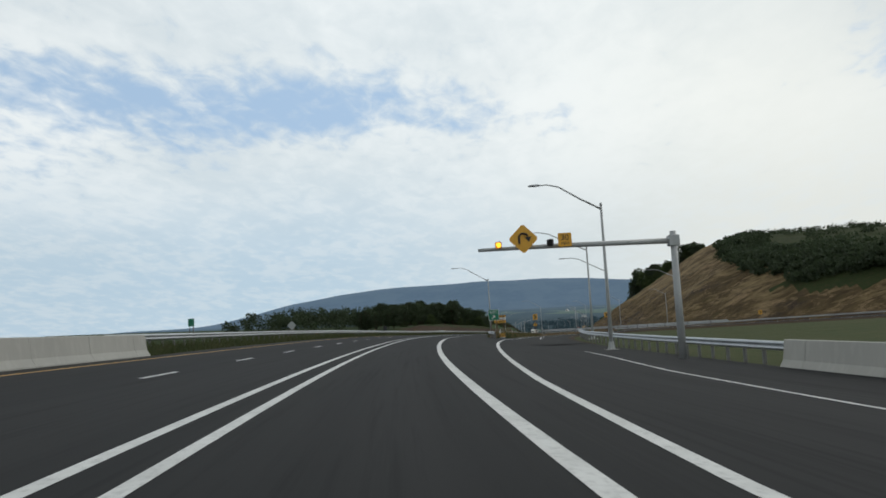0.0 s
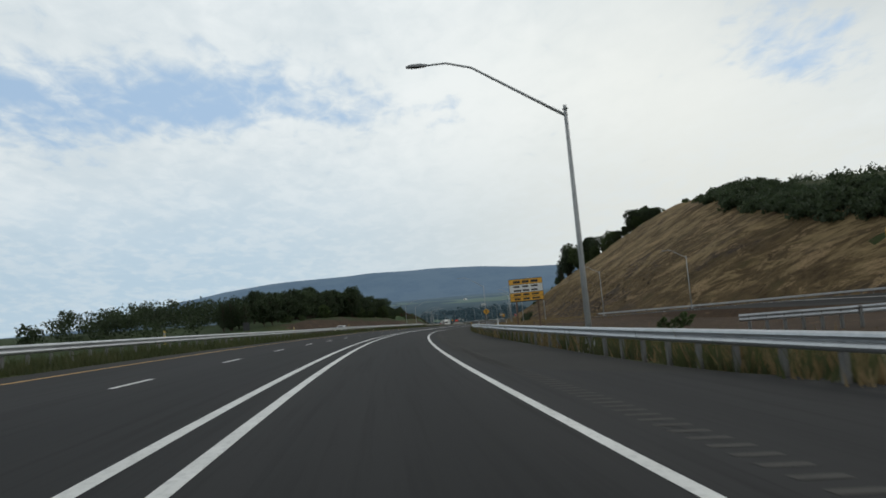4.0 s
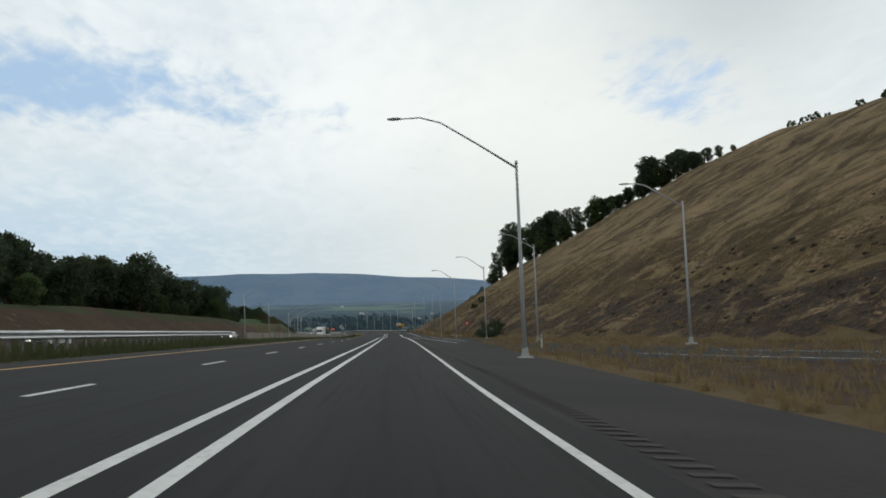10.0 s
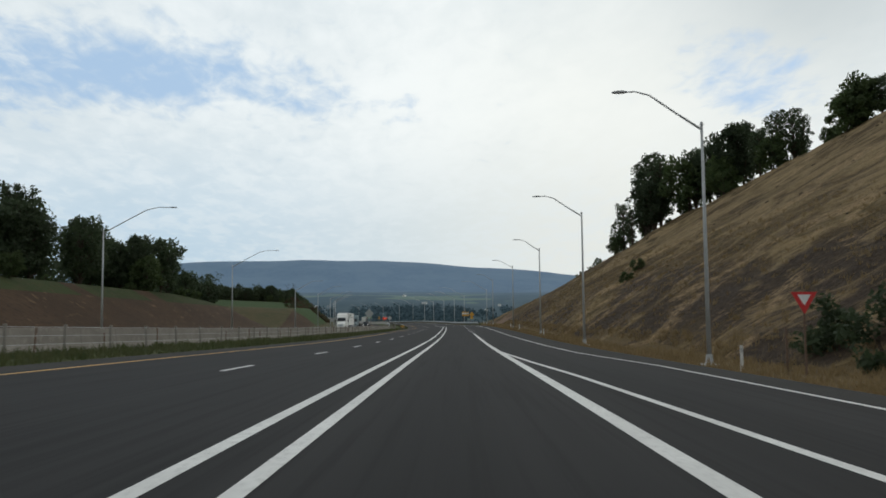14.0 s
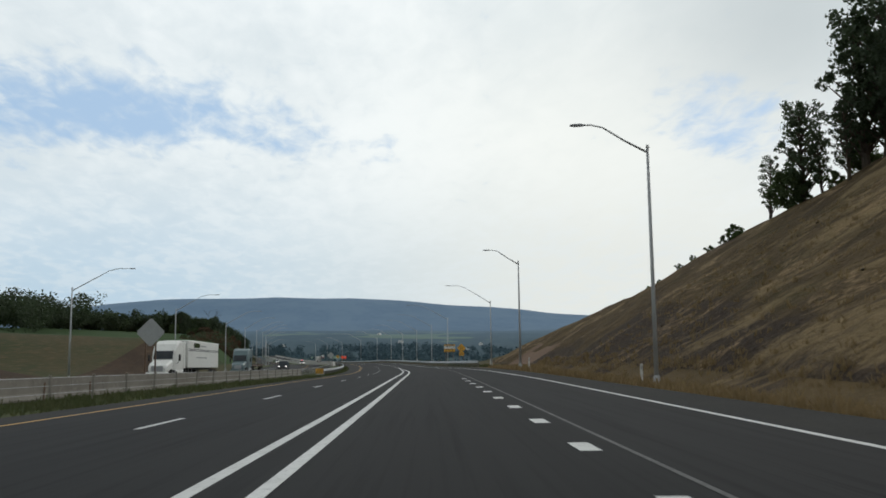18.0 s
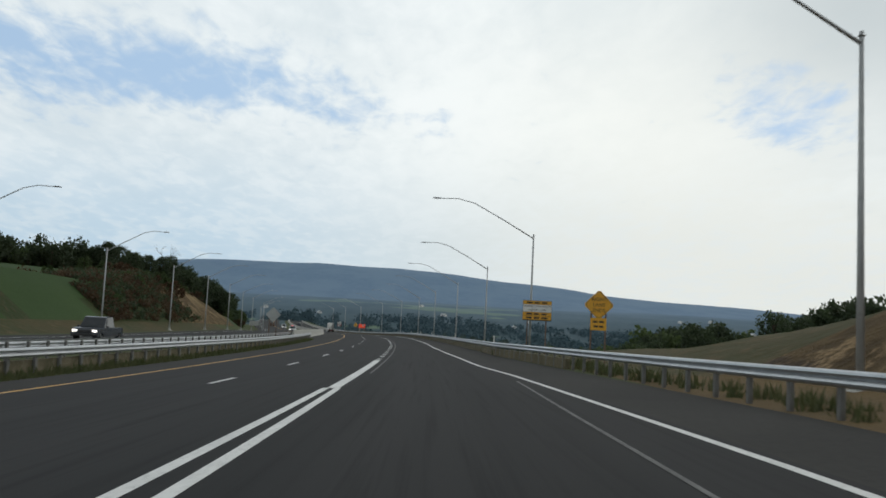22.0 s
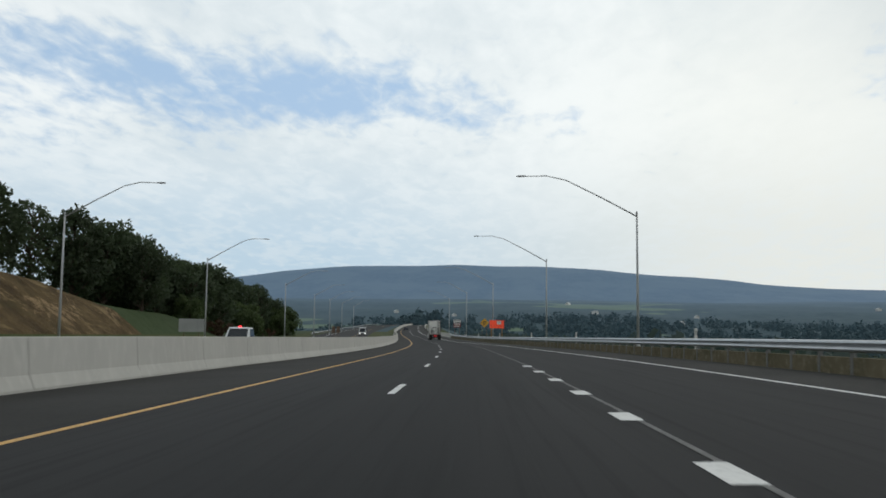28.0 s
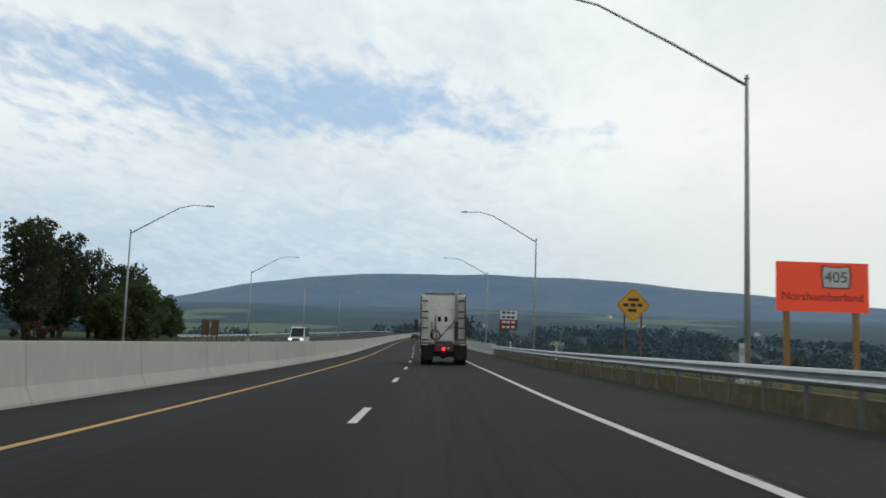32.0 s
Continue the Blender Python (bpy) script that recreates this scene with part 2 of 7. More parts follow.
# ---- materials ----
def material(name, colors, scale=1.0, rough=0.8, metal=0.0, bump=0.0, stretch=(1, 1, 1), spots=None, coords="Object", vary=0.0, emit=None, fine=None):
    """Two or three base colours mixed by noise at two scales; bump is the relief in metres."""
    m = bpy.data.materials.new(name)
    m.use_nodes = True
    nt = m.node_tree
    b = nt.nodes["Principled BSDF"]
    b.inputs["Roughness"].default_value, b.inputs["Metallic"].default_value = rough, metal
    b.inputs["Specular IOR Level"].default_value = 0.12 if rough >= 0.8 else 0.5
    co = nt.nodes.new("ShaderNodeTexCoord")
    mp = nt.nodes.new("ShaderNodeMapping")
    mp.inputs["Scale"].default_value = stretch
    nt.links.new(co.outputs[coords], mp.inputs["Vector"])

    def noise_node(sc, detail=5.0, ro=0.6):
        z = nt.nodes.new("ShaderNodeTexNoise")
        z.inputs["Scale"].default_value, z.inputs["Detail"].default_value, z.inputs["Roughness"].default_value = sc, detail, ro
        nt.links.new(mp.outputs[0], z.inputs["Vector"])
        return z.outputs["Fac"]

    def mix(fac, a, c):
        x = nt.nodes.new("ShaderNodeMix")
        x.data_type = "RGBA"
        for sock, v in ((x.inputs[0], fac), (x.inputs[6], a), (x.inputs[7], c)):
            if isinstance(v, tuple):
                sock.default_value = (*v, 1)
            elif isinstance(v, (int, float)):
                sock.default_value = v
            else:
                nt.links.new(v, sock)
        return x.outputs[2]

    def ramp(v, lo, hi):
        r = nt.nodes.new("ShaderNodeMapRange")
        r.inputs["From Min"].default_value, r.inputs["From Max"].default_value = lo, hi
        nt.links.new(v, r.inputs["Value"])
        return r.outputs[0]

    big, small = noise_node(scale), noise_node(scale * (fine or 9.0), 4.0)
    col = mix(ramp(big, 0.36, 0.64), colors[0], colors[1])
    if len(colors) > 2:
        col = mix(ramp(small, 0.5, 0.72), col, colors[2])
    else:
        dark = tuple(c * 0.72 for c in colors[0])
        col = mix(ramp(small, 0.55, 0.8), col, dark)
    if spots:
        col = mix(ramp(noise_node(scale * spots[1], 3.0), spots[2], spots[2] + 0.06), col, spots[0])
    if vary:
        oi = nt.nodes.new("ShaderNodeObjectInfo")
        hs = nt.nodes.new("ShaderNodeHueSaturation")
        mr = nt.nodes.new("ShaderNodeMapRange")
        mr.inputs["To Min"].default_value, mr.inputs["To Max"].default_value = 1 - vary, 1 + vary
        nt.links.new(oi.outputs["Random"], mr.inputs["Value"])
        nt.links.new(mr.outputs[0], hs.inputs["Value"])
        nt.links.new(col, hs.inputs["Color"])
        col = hs.outputs[0]
    nt.links.new(col, b.inputs["Base Color"])
    if bump:
        bp = nt.nodes.new("ShaderNodeBump")
        bp.inputs["Strength"].default_value, bp.inputs["Distance"].default_value = 0.8, bump
        nt.links.new(small, bp.inputs["Height"])
        nt.links.new(bp.outputs[0], b.inputs["Normal"])
    if emit:
        nt.links.new(col, b.inputs["Emission Color"])
        b.inputs["Emission Strength"].default_value = emit
    return m


def leafy(name, colors, vary, through_=0.45, haze=0.0):
    # haze is emission strength, a glow put in for hazy air
    m = material(name, colors, 0.6, 0.75, vary=vary, emit=haze or None)
    nt = m.node_tree
    b, out = nt.nodes["Principled BSDF"], nt.nodes["Material Output"]
    tl, mx = nt.nodes.new("ShaderNodeBsdfTranslucent"), nt.nodes.new("ShaderNodeMixShader")
    src = b.inputs["Base Color"].links[0].from_socket
    nt.links.new(src, tl.inputs["Color"])
    mx.inputs[0].default_value = through_
    nt.links.new(b.outputs[0], mx.inputs[1])
    nt.links.new(tl.outputs[0], mx.inputs[2])
    nt.links.new(mx.outputs[0], out.inputs["Surface"])
    return m


def glow(name, color, strength):
    m = bpy.data.materials.new(name)
    m.use_nodes = True
    b = m.node_tree.nodes["Principled BSDF"]
    b.inputs["Base Color"].default_value = b.inputs["Emission Color"].default_value = (*color, 1)
    b.inputs["Emission Strength"].default_value = strength
    return m


M = {}
M["asphalt"] = material("asphalt", [(0.0205, 0.021, 0.0217), (0.029, 0.029, 0.0296), (0.0155, 0.016, 0.0164)], 0.5, 0.85, bump=0.004, stretch=(1, 0.016, 1), fine=11, coords="UV")
M["asphalt_ramp"] = material("asphalt_ramp", [(0.023, 0.023, 0.0233), (0.031, 0.0305, 0.03), (0.019, 0.019, 0.019)], 0.12, 0.85, bump=0.004, fine=60)
M["post_steel"] = material("weathered_post_steel", [(0.20, 0.20, 0.195), (0.14, 0.135, 0.125)], 1.5, 0.6, 0.5, fine=6)
M["asphalt_old"] = material("asphalt_shoulder", [(0.031, 0.0305, 0.0285), (0.042, 0.041, 0.038), (0.024, 0.0235, 0.0225)], 0.2, 0.9, bump=0.005, fine=50)
M["groove"] = material("rumble_groove", [(0.06, 0.058, 0.054), (0.075, 0.072, 0.066)], 2.0, 0.9)
M["paint"] = material("white_road_paint", [(0.72, 0.72, 0.70), (0.60, 0.60, 0.58), (0.42, 0.42, 0.41)], 0.8, 0.6, fine=14)
M["paint_faded"] = material("ground_off_paint", [(0.20, 0.20, 0.195), (0.14, 0.14, 0.137), (0.09, 0.089, 0.088)], 1.2, 0.9, fine=12)
M["paint_yellow"] = material("yellow_road_paint", [(0.66, 0.36, 0.06), (0.55, 0.31, 0.07), (0.35, 0.22, 0.08)], 0.8, 0.6, fine=14)
M["grass"] = material("verge_grass", [(0.042, 0.062, 0.018), (0.065, 0.075, 0.027), (0.10, 0.088, 0.04)], 0.25, 0.95, bump=0.06, fine=22)
M["field"] = material("green_field", [(0.032, 0.06, 0.018), (0.042, 0.073, 0.024)], 0.05, 0.95, bump=0.05, fine=40)
M["drygrass"] = material("dry_grass", [(0.125, 0.085, 0.038), (0.09, 0.063, 0.03), (0.155, 0.112, 0.055)], 0.25, 0.95, bump=0.07, fine=20)


def blend_nodes(name, uv):
    m = bpy.data.materials.new(name)
    m.use_nodes = True
    nt = m.node_tree
    b = nt.nodes["Principled BSDF"]
    b.inputs["Roughness"].default_value, b.inputs["Specular IOR Level"].default_value = 0.95, 0.1
    co = nt.nodes.new("ShaderNodeTexCoord")

    def noise(sc, stretch=(1, 1, 1), detail=6.0, ro=0.62, warp=0.0, turn=0.0):
        mp = nt.nodes.new("ShaderNodeMapping")
        mp.vector_type = "TEXTURE" if turn else "POINT"
        mp.inputs["Scale"].default_value = tuple(1 / v for v in stretch) if turn else stretch
        mp.inputs["Rotation"].default_value = (0, 0, turn)
        nt.links.new(co.outputs["UV" if uv else "Object"], mp.inputs["Vector"])
        z = nt.nodes.new("ShaderNodeTexNoise")
        for k, v in (("Scale", sc), ("Detail", detail), ("Roughness", ro), ("Distortion", warp)):
            z.inputs[k].default_value = v
        nt.links.new(mp.outputs[0], z.inputs["Vector"])
        return z.outputs["Fac"]

    def calc(op, a, c):
        z = nt.nodes.new("ShaderNodeMath")
        z.operation = op
        for sock, v in zip(z.inputs, (a, c)):
            if isinstance(v, (int, float)):
                sock.default_value = v
            else:
                nt.links.new(v, sock)
        return z.outputs[0]

    def step(v, lo, hi):
        r = nt.nodes.new("ShaderNodeMapRange")
        r.interpolation_type = "SMOOTHSTEP"
        r.inputs["From Min"].default_value, r.inputs["From Max"].default_value = lo, hi
        nt.links.new(v, r.inputs["Value"])
        return r.outputs[0]

    def mix(fac, a, c):
        x = nt.nodes.new("ShaderNodeMix")
        x.data_type = "RGBA"
        for sock, v in ((x.inputs[0], fac), (x.inputs[6], a), (x.inputs[7], c)):
            if isinstance(v, tuple):
                sock.default_value = (*v, 1)
            elif isinstance(v, (int, float)):
                sock.default_value = v
            else:
                nt.links.new(v, sock)
        return x.outputs[2]

    def share(key):
        a = nt.nodes.new("ShaderNodeAttribute")
        a.attribute_name = key
        return a.outputs["Fac"]

    def bumped(height, dist):
        bp = nt.nodes.new("ShaderNodeBump")
        bp.inputs["Strength"].default_value, bp.inputs["Distance"].default_value = 1.0, dist
        nt.links.new(height, bp.inputs["Height"])
        nt.links.new(bp.outputs[0], b.inputs["Normal"])

    return m, nt, b, noise, calc, step, mix, share, bumped


def cut_slope():
    """Brown cut with dark rock low down and slanting streaks of dry grass and broken tan rock."""
    m, nt, b, noise, calc, step, mix, share, bumped = blend_nodes("dry_cut_slope", True)
    big = noise(0.075, (0.55, 1, 1), 4.0, 0.55, 0.6)
    mid = noise(0.34, (0.95, 0.8, 1), 6.0, 0.66, 0.25)
    fine = noise(2.6, (1, 0.7, 1), 5.0, 0.7)
    streak = noise(0.15, (1.0, 0.62, 1), 7.0, 0.7, 1.6, 0.75)
    thread = noise(0.8, (1.0, 0.5, 1), 5.0, 0.68, 1.2, 0.9)
    zone = noise(0.055, (1.0, 0.7, 1), 3.0, 0.5, 0.4)
    rock, hay = share("rock"), share("hay")
    dark = step(calc("ADD", rock, calc("ADD", calc("MULTIPLY", calc("SUBTRACT", big, 0.5), 2.6), calc("MULTIPLY", calc("SUBTRACT", mid, 0.5), 1.1))), 0.42, 0.68)
    ground_ = mix(step(mid, 0.35, 0.65), (0.066, 0.045, 0.024), (0.13, 0.092, 0.046))
    ground_ = mix(calc("MULTIPLY", step(noise(0.2, (0.6, 1, 1), 3.0), 0.52, 0.72), 0.5), ground_, (0.068, 0.06, 0.024))
    ground_ = mix(calc("MULTIPLY", calc("MULTIPLY", step(thread, 0.5, 0.68), step(zone, 0.4, 0.6)), 0.45), ground_, (0.18, 0.13, 0.066))
    stone = mix(step(fine, 0.35, 0.68), (0.038, 0.029, 0.023), (0.09, 0.064, 0.044))
    col = mix(dark, ground_, stone)
    straw = calc("ADD", calc("ADD", streak, calc("MULTIPLY", hay, 0.17)), calc("ADD", calc("MULTIPLY", dark, -0.02), calc("MULTIPLY", calc("SUBTRACT", zone, 0.5), 0.35)))
    col = mix(calc("MULTIPLY", step(straw, 0.52, 0.68), 0.85), col, mix(fine, (0.16, 0.112, 0.054), (0.37, 0.27, 0.145)))
    patch = calc("MULTIPLY", step(noise(0.085, (1, 0.75, 1), 7.0, 0.66, 1.0, 0.75), 0.52, 0.62), calc("MULTIPLY", step(thread, 0.3, 0.55), step(hay, -0.35, 0.0)))
    col = mix(calc("MULTIPLY", patch, 0.7), col, mix(fine, (0.22, 0.155, 0.076), (0.4, 0.295, 0.155)))
    tan = calc("MULTIPLY", step(noise(0.13, (1, 0.8, 1), 8.0, 0.76, 0.6), 0.53, 0.6), step(fine, 0.38, 0.58))
    col = mix(calc("MULTIPLY", tan, 0.85), col, (0.36, 0.25, 0.14))
    col = mix(calc("MULTIPLY", step(fine, 0.55, 0.75), 0.4), col, (0.045, 0.032, 0.02))
    nt.links.new(col, b.inputs["Base Color"])
    bumped(calc("ADD", calc("ADD", mid, calc("MULTIPLY", fine, 0.3)), calc("MULTIPLY", streak, 0.5)), 0.9)
    return m


def far_country():
    """Valley woods and fields; distance haze painted in as ridge blue plus emission."""
    m, nt, b, noise, calc, step, mix, share, bumped = blend_nodes("valley_ridge_painted_haze", False)
    far, plot = share("far"), share("plot")
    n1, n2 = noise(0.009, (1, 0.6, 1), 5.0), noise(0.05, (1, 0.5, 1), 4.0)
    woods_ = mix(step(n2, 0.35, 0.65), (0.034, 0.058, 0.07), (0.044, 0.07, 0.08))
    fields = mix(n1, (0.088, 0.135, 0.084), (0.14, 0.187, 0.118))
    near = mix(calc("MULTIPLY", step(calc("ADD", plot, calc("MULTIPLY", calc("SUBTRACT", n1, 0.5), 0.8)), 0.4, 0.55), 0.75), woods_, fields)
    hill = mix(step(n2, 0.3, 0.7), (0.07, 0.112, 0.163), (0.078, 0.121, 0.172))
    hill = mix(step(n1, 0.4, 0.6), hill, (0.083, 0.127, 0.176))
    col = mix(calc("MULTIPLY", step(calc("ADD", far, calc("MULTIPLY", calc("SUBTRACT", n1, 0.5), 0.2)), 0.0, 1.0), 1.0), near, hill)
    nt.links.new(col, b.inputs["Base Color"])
    # emission stands in for haze light, stronger with distance
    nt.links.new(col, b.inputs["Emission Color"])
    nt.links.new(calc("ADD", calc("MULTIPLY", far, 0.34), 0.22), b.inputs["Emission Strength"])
    return m


M["slope"] = cut_slope()
M["country"] = far_country()
M["rock"] = material("slope_rock", [(0.026, 0.022, 0.019), (0.06, 0.045, 0.032), (0.12, 0.085, 0.05)], 0.35, 0.95, bump=0.1, fine=7, vary=0.2)
M["straw"] = leafy("dry_grass_blades", [(0.2, 0.142, 0.068), (0.27, 0.197, 0.1)], 0.0)
M["blade"] = leafy("green_grass_blades", [(0.058, 0.076, 0.026), (0.098, 0.102, 0.044)], 0.0)
M["soil"] = material("bare_brown_soil", [(0.05, 0.032, 0.02), (0.068, 0.043, 0.026), (0.038, 0.027, 0.018)], 0.09, 0.95, bump=0.12, fine=14, spots=((0.13, 0.085, 0.05), 6.0, 0.62))
M["pale_soil"] = material("pale_dug_soil", [(0.165, 0.108, 0.073), (0.195, 0.13, 0.09), (0.13, 0.086, 0.06)], 0.2, 0.95, bump=0.1, fine=14)
M["wood"] = material("forest_floor", [(0.035, 0.055, 0.022), (0.05, 0.07, 0.03)], 0.05, 0.95, bump=0.3)
M["scrub"] = material("green_scrub", [(0.028, 0.042, 0.014), (0.042, 0.056, 0.02), (0.065, 0.052, 0.026)], 0.12, 0.95, bump=0.2, fine=10)
M["rough"] = material("rough_brown_grass", [(0.075, 0.062, 0.03), (0.05, 0.056, 0.024), (0.11, 0.08, 0.042)], 0.08, 0.95, bump=0.25, fine=9)
M["bark"] = material("bark", [(0.09, 0.07, 0.05), (0.06, 0.05, 0.04)], 2.0, 0.95, bump=0.02, stretch=(1, 1, 0.2))
M["leaf"] = leafy("leaves", [(0.044, 0.066, 0.032), (0.062, 0.086, 0.04)], 0.2)
M["leaf_b"] = leafy("leaves_light", [(0.058, 0.09, 0.03), (0.08, 0.11, 0.038)], 0.2)
# haze painted into these leaves: bluish green with a faint emission
M["leaf_far"] = leafy("leaves_with_painted_haze", [(0.042, 0.064, 0.056), (0.052, 0.076, 0.066)], 0.1, 0.4, 0.05)
M["leaf_dry"] = leafy("leaves_rust", [(0.1, 0.06, 0.031), (0.075, 0.05, 0.027)], 0.25)
M["galv"] = material("galvanised_steel", [(0.46, 0.475, 0.49), (0.38, 0.395, 0.41), (0.53, 0.54, 0.55)], 1.5, 0.4, 0.8, fine=10)
M["pole"] = material("grey_lamp_pole", [(0.36, 0.37, 0.37), (0.43, 0.44, 0.44)], 0.8, 0.5, 0.1)
M["lamp_head"] = material("lamp_head_grey", [(0.22, 0.225, 0.23), (0.28, 0.285, 0.29)], 3.0, 0.5, 0.1)
M["concrete"] = material("barrier_concrete", [(0.44, 0.43, 0.395), (0.40, 0.39, 0.36), (0.47, 0.46, 0.425)], 0.35, 0.85, bump=0.004, stretch=(1, 1, 0.3), fine=12)
M["concrete_old"] = material("stained_concrete", [(0.25, 0.232, 0.205), (0.2, 0.182, 0.16), (0.3, 0.282, 0.25)], 0.5, 0.9, bump=0.01, fine=8)
M["wall_stained"] = material("stained_tan_wall", [(0.17, 0.145, 0.095), (0.11, 0.10, 0.062), (0.24, 0.205, 0.145)], 0.6, 0.9, bump=0.01, fine=7)
M["timber"] = material("sign_post_timber", [(0.42, 0.25, 0.10), (0.33, 0.19, 0.08)], 3.0, 0.85, stretch=(1, 1, 0.1))
M["rust"] = material("brown_steel_post", [(0.13, 0.085, 0.06), (0.19, 0.12, 0.08)], 3.0, 0.7, 0.4)
M["signback"] = material("bare_aluminium", [(0.42, 0.43, 0.42), (0.36, 0.37, 0.36)], 0.9, 0.45, 0.6)
M["yellow"] = material("amber_sign_sheeting", [(0.78, 0.40, 0.035), (0.70, 0.35, 0.03)], 0.7, 0.45)
# the orange is brightened by added emission; the panel is no lamp
M["orange"] = material("orange_sheeting_glowing", [(0.95, 0.085, 0.03), (0.85, 0.075, 0.03)], 0.7, 0.5, emit=0.22)
M["green"] = material("green_sign_sheeting", [(0.01, 0.16, 0.09), (0.012, 0.185, 0.10)], 0.7, 0.45)
M["black"] = material("black_sheeting", [(0.015, 0.014, 0.013), (0.025, 0.023, 0.02)], 2.0, 0.5)
M["white"] = material("white_sheeting", [(0.72, 0.72, 0.70), (0.65, 0.65, 0.63)], 1.5, 0.45)
M["red"] = material("red_sheeting", [(0.55, 0.02, 0.02), (0.48, 0.02, 0.02)], 1.5, 0.45)
M["maroon"] = material("maroon_sheeting", [(0.19, 0.02, 0.02), (0.15, 0.02, 0.02)], 1.5, 0.5)
M["truckwhite"] = material("white_truck_paint", [(0.84, 0.84, 0.80), (0.78, 0.78, 0.74), (0.68, 0.67, 0.62)], 0.9, 0.42, bump=0.0, fine=6)
M["carwhite"] = material("white_car_paint", [(0.70, 0.71, 0.71), (0.66, 0.67, 0.67)], 0.5, 0.25)
M["cardark"] = material("dark_car_paint", [(0.03, 0.035, 0.045), (0.04, 0.045, 0.055)], 0.5, 0.25)
M["carblue"] = material("teal_cab_paint", [(0.10, 0.15, 0.16), (0.12, 0.17, 0.18)], 0.5, 0.3)
M["rubber"] = material("tyre_rubber", [(0.018, 0.018, 0.018), (0.03, 0.029, 0.028)], 4.0, 0.85)
M["plastic"] = material("black_plastic", [(0.022, 0.022, 0.023), (0.035, 0.035, 0.035)], 3.0, 0.6)
M["chrome"] = material("brushed_metal", [(0.55, 0.55, 0.55), (0.48, 0.48, 0.48)], 2.0, 0.28, 0.95)
M["redframe"] = material("red_oxide_frame", [(0.16, 0.025, 0.02), (0.10, 0.03, 0.025)], 3.0, 0.7)
M["glass"] = material("dark_glass", [(0.02, 0.025, 0.03), (0.03, 0.035, 0.04)], 1.0, 0.06)
M["tail"] = glow("lit_tail_lamp", (1.0, 0.03, 0.04), 2.2)
M["amberlamp"] = glow("lit_amber_lamp", (1.0, 0.45, 0.03), 2.6)
M["headlamp"] = glow("lit_headlamp", (1.0, 0.97, 0.9), 1.6)
M["markerwhite"] = material("white_marker_plastic", [(0.66, 0.65, 0.62), (0.56, 0.55, 0.52)], 2.0, 0.6)
M["markeryellow"] = material("yellow_marker_plastic", [(0.65, 0.45, 0.08), (0.55, 0.38, 0.08)], 2.0, 0.6)
M["conewarn"] = material("orange_cone_plastic", [(0.85, 0.09, 0.03), (0.75, 0.08, 0.03)], 2.0, 0.6)


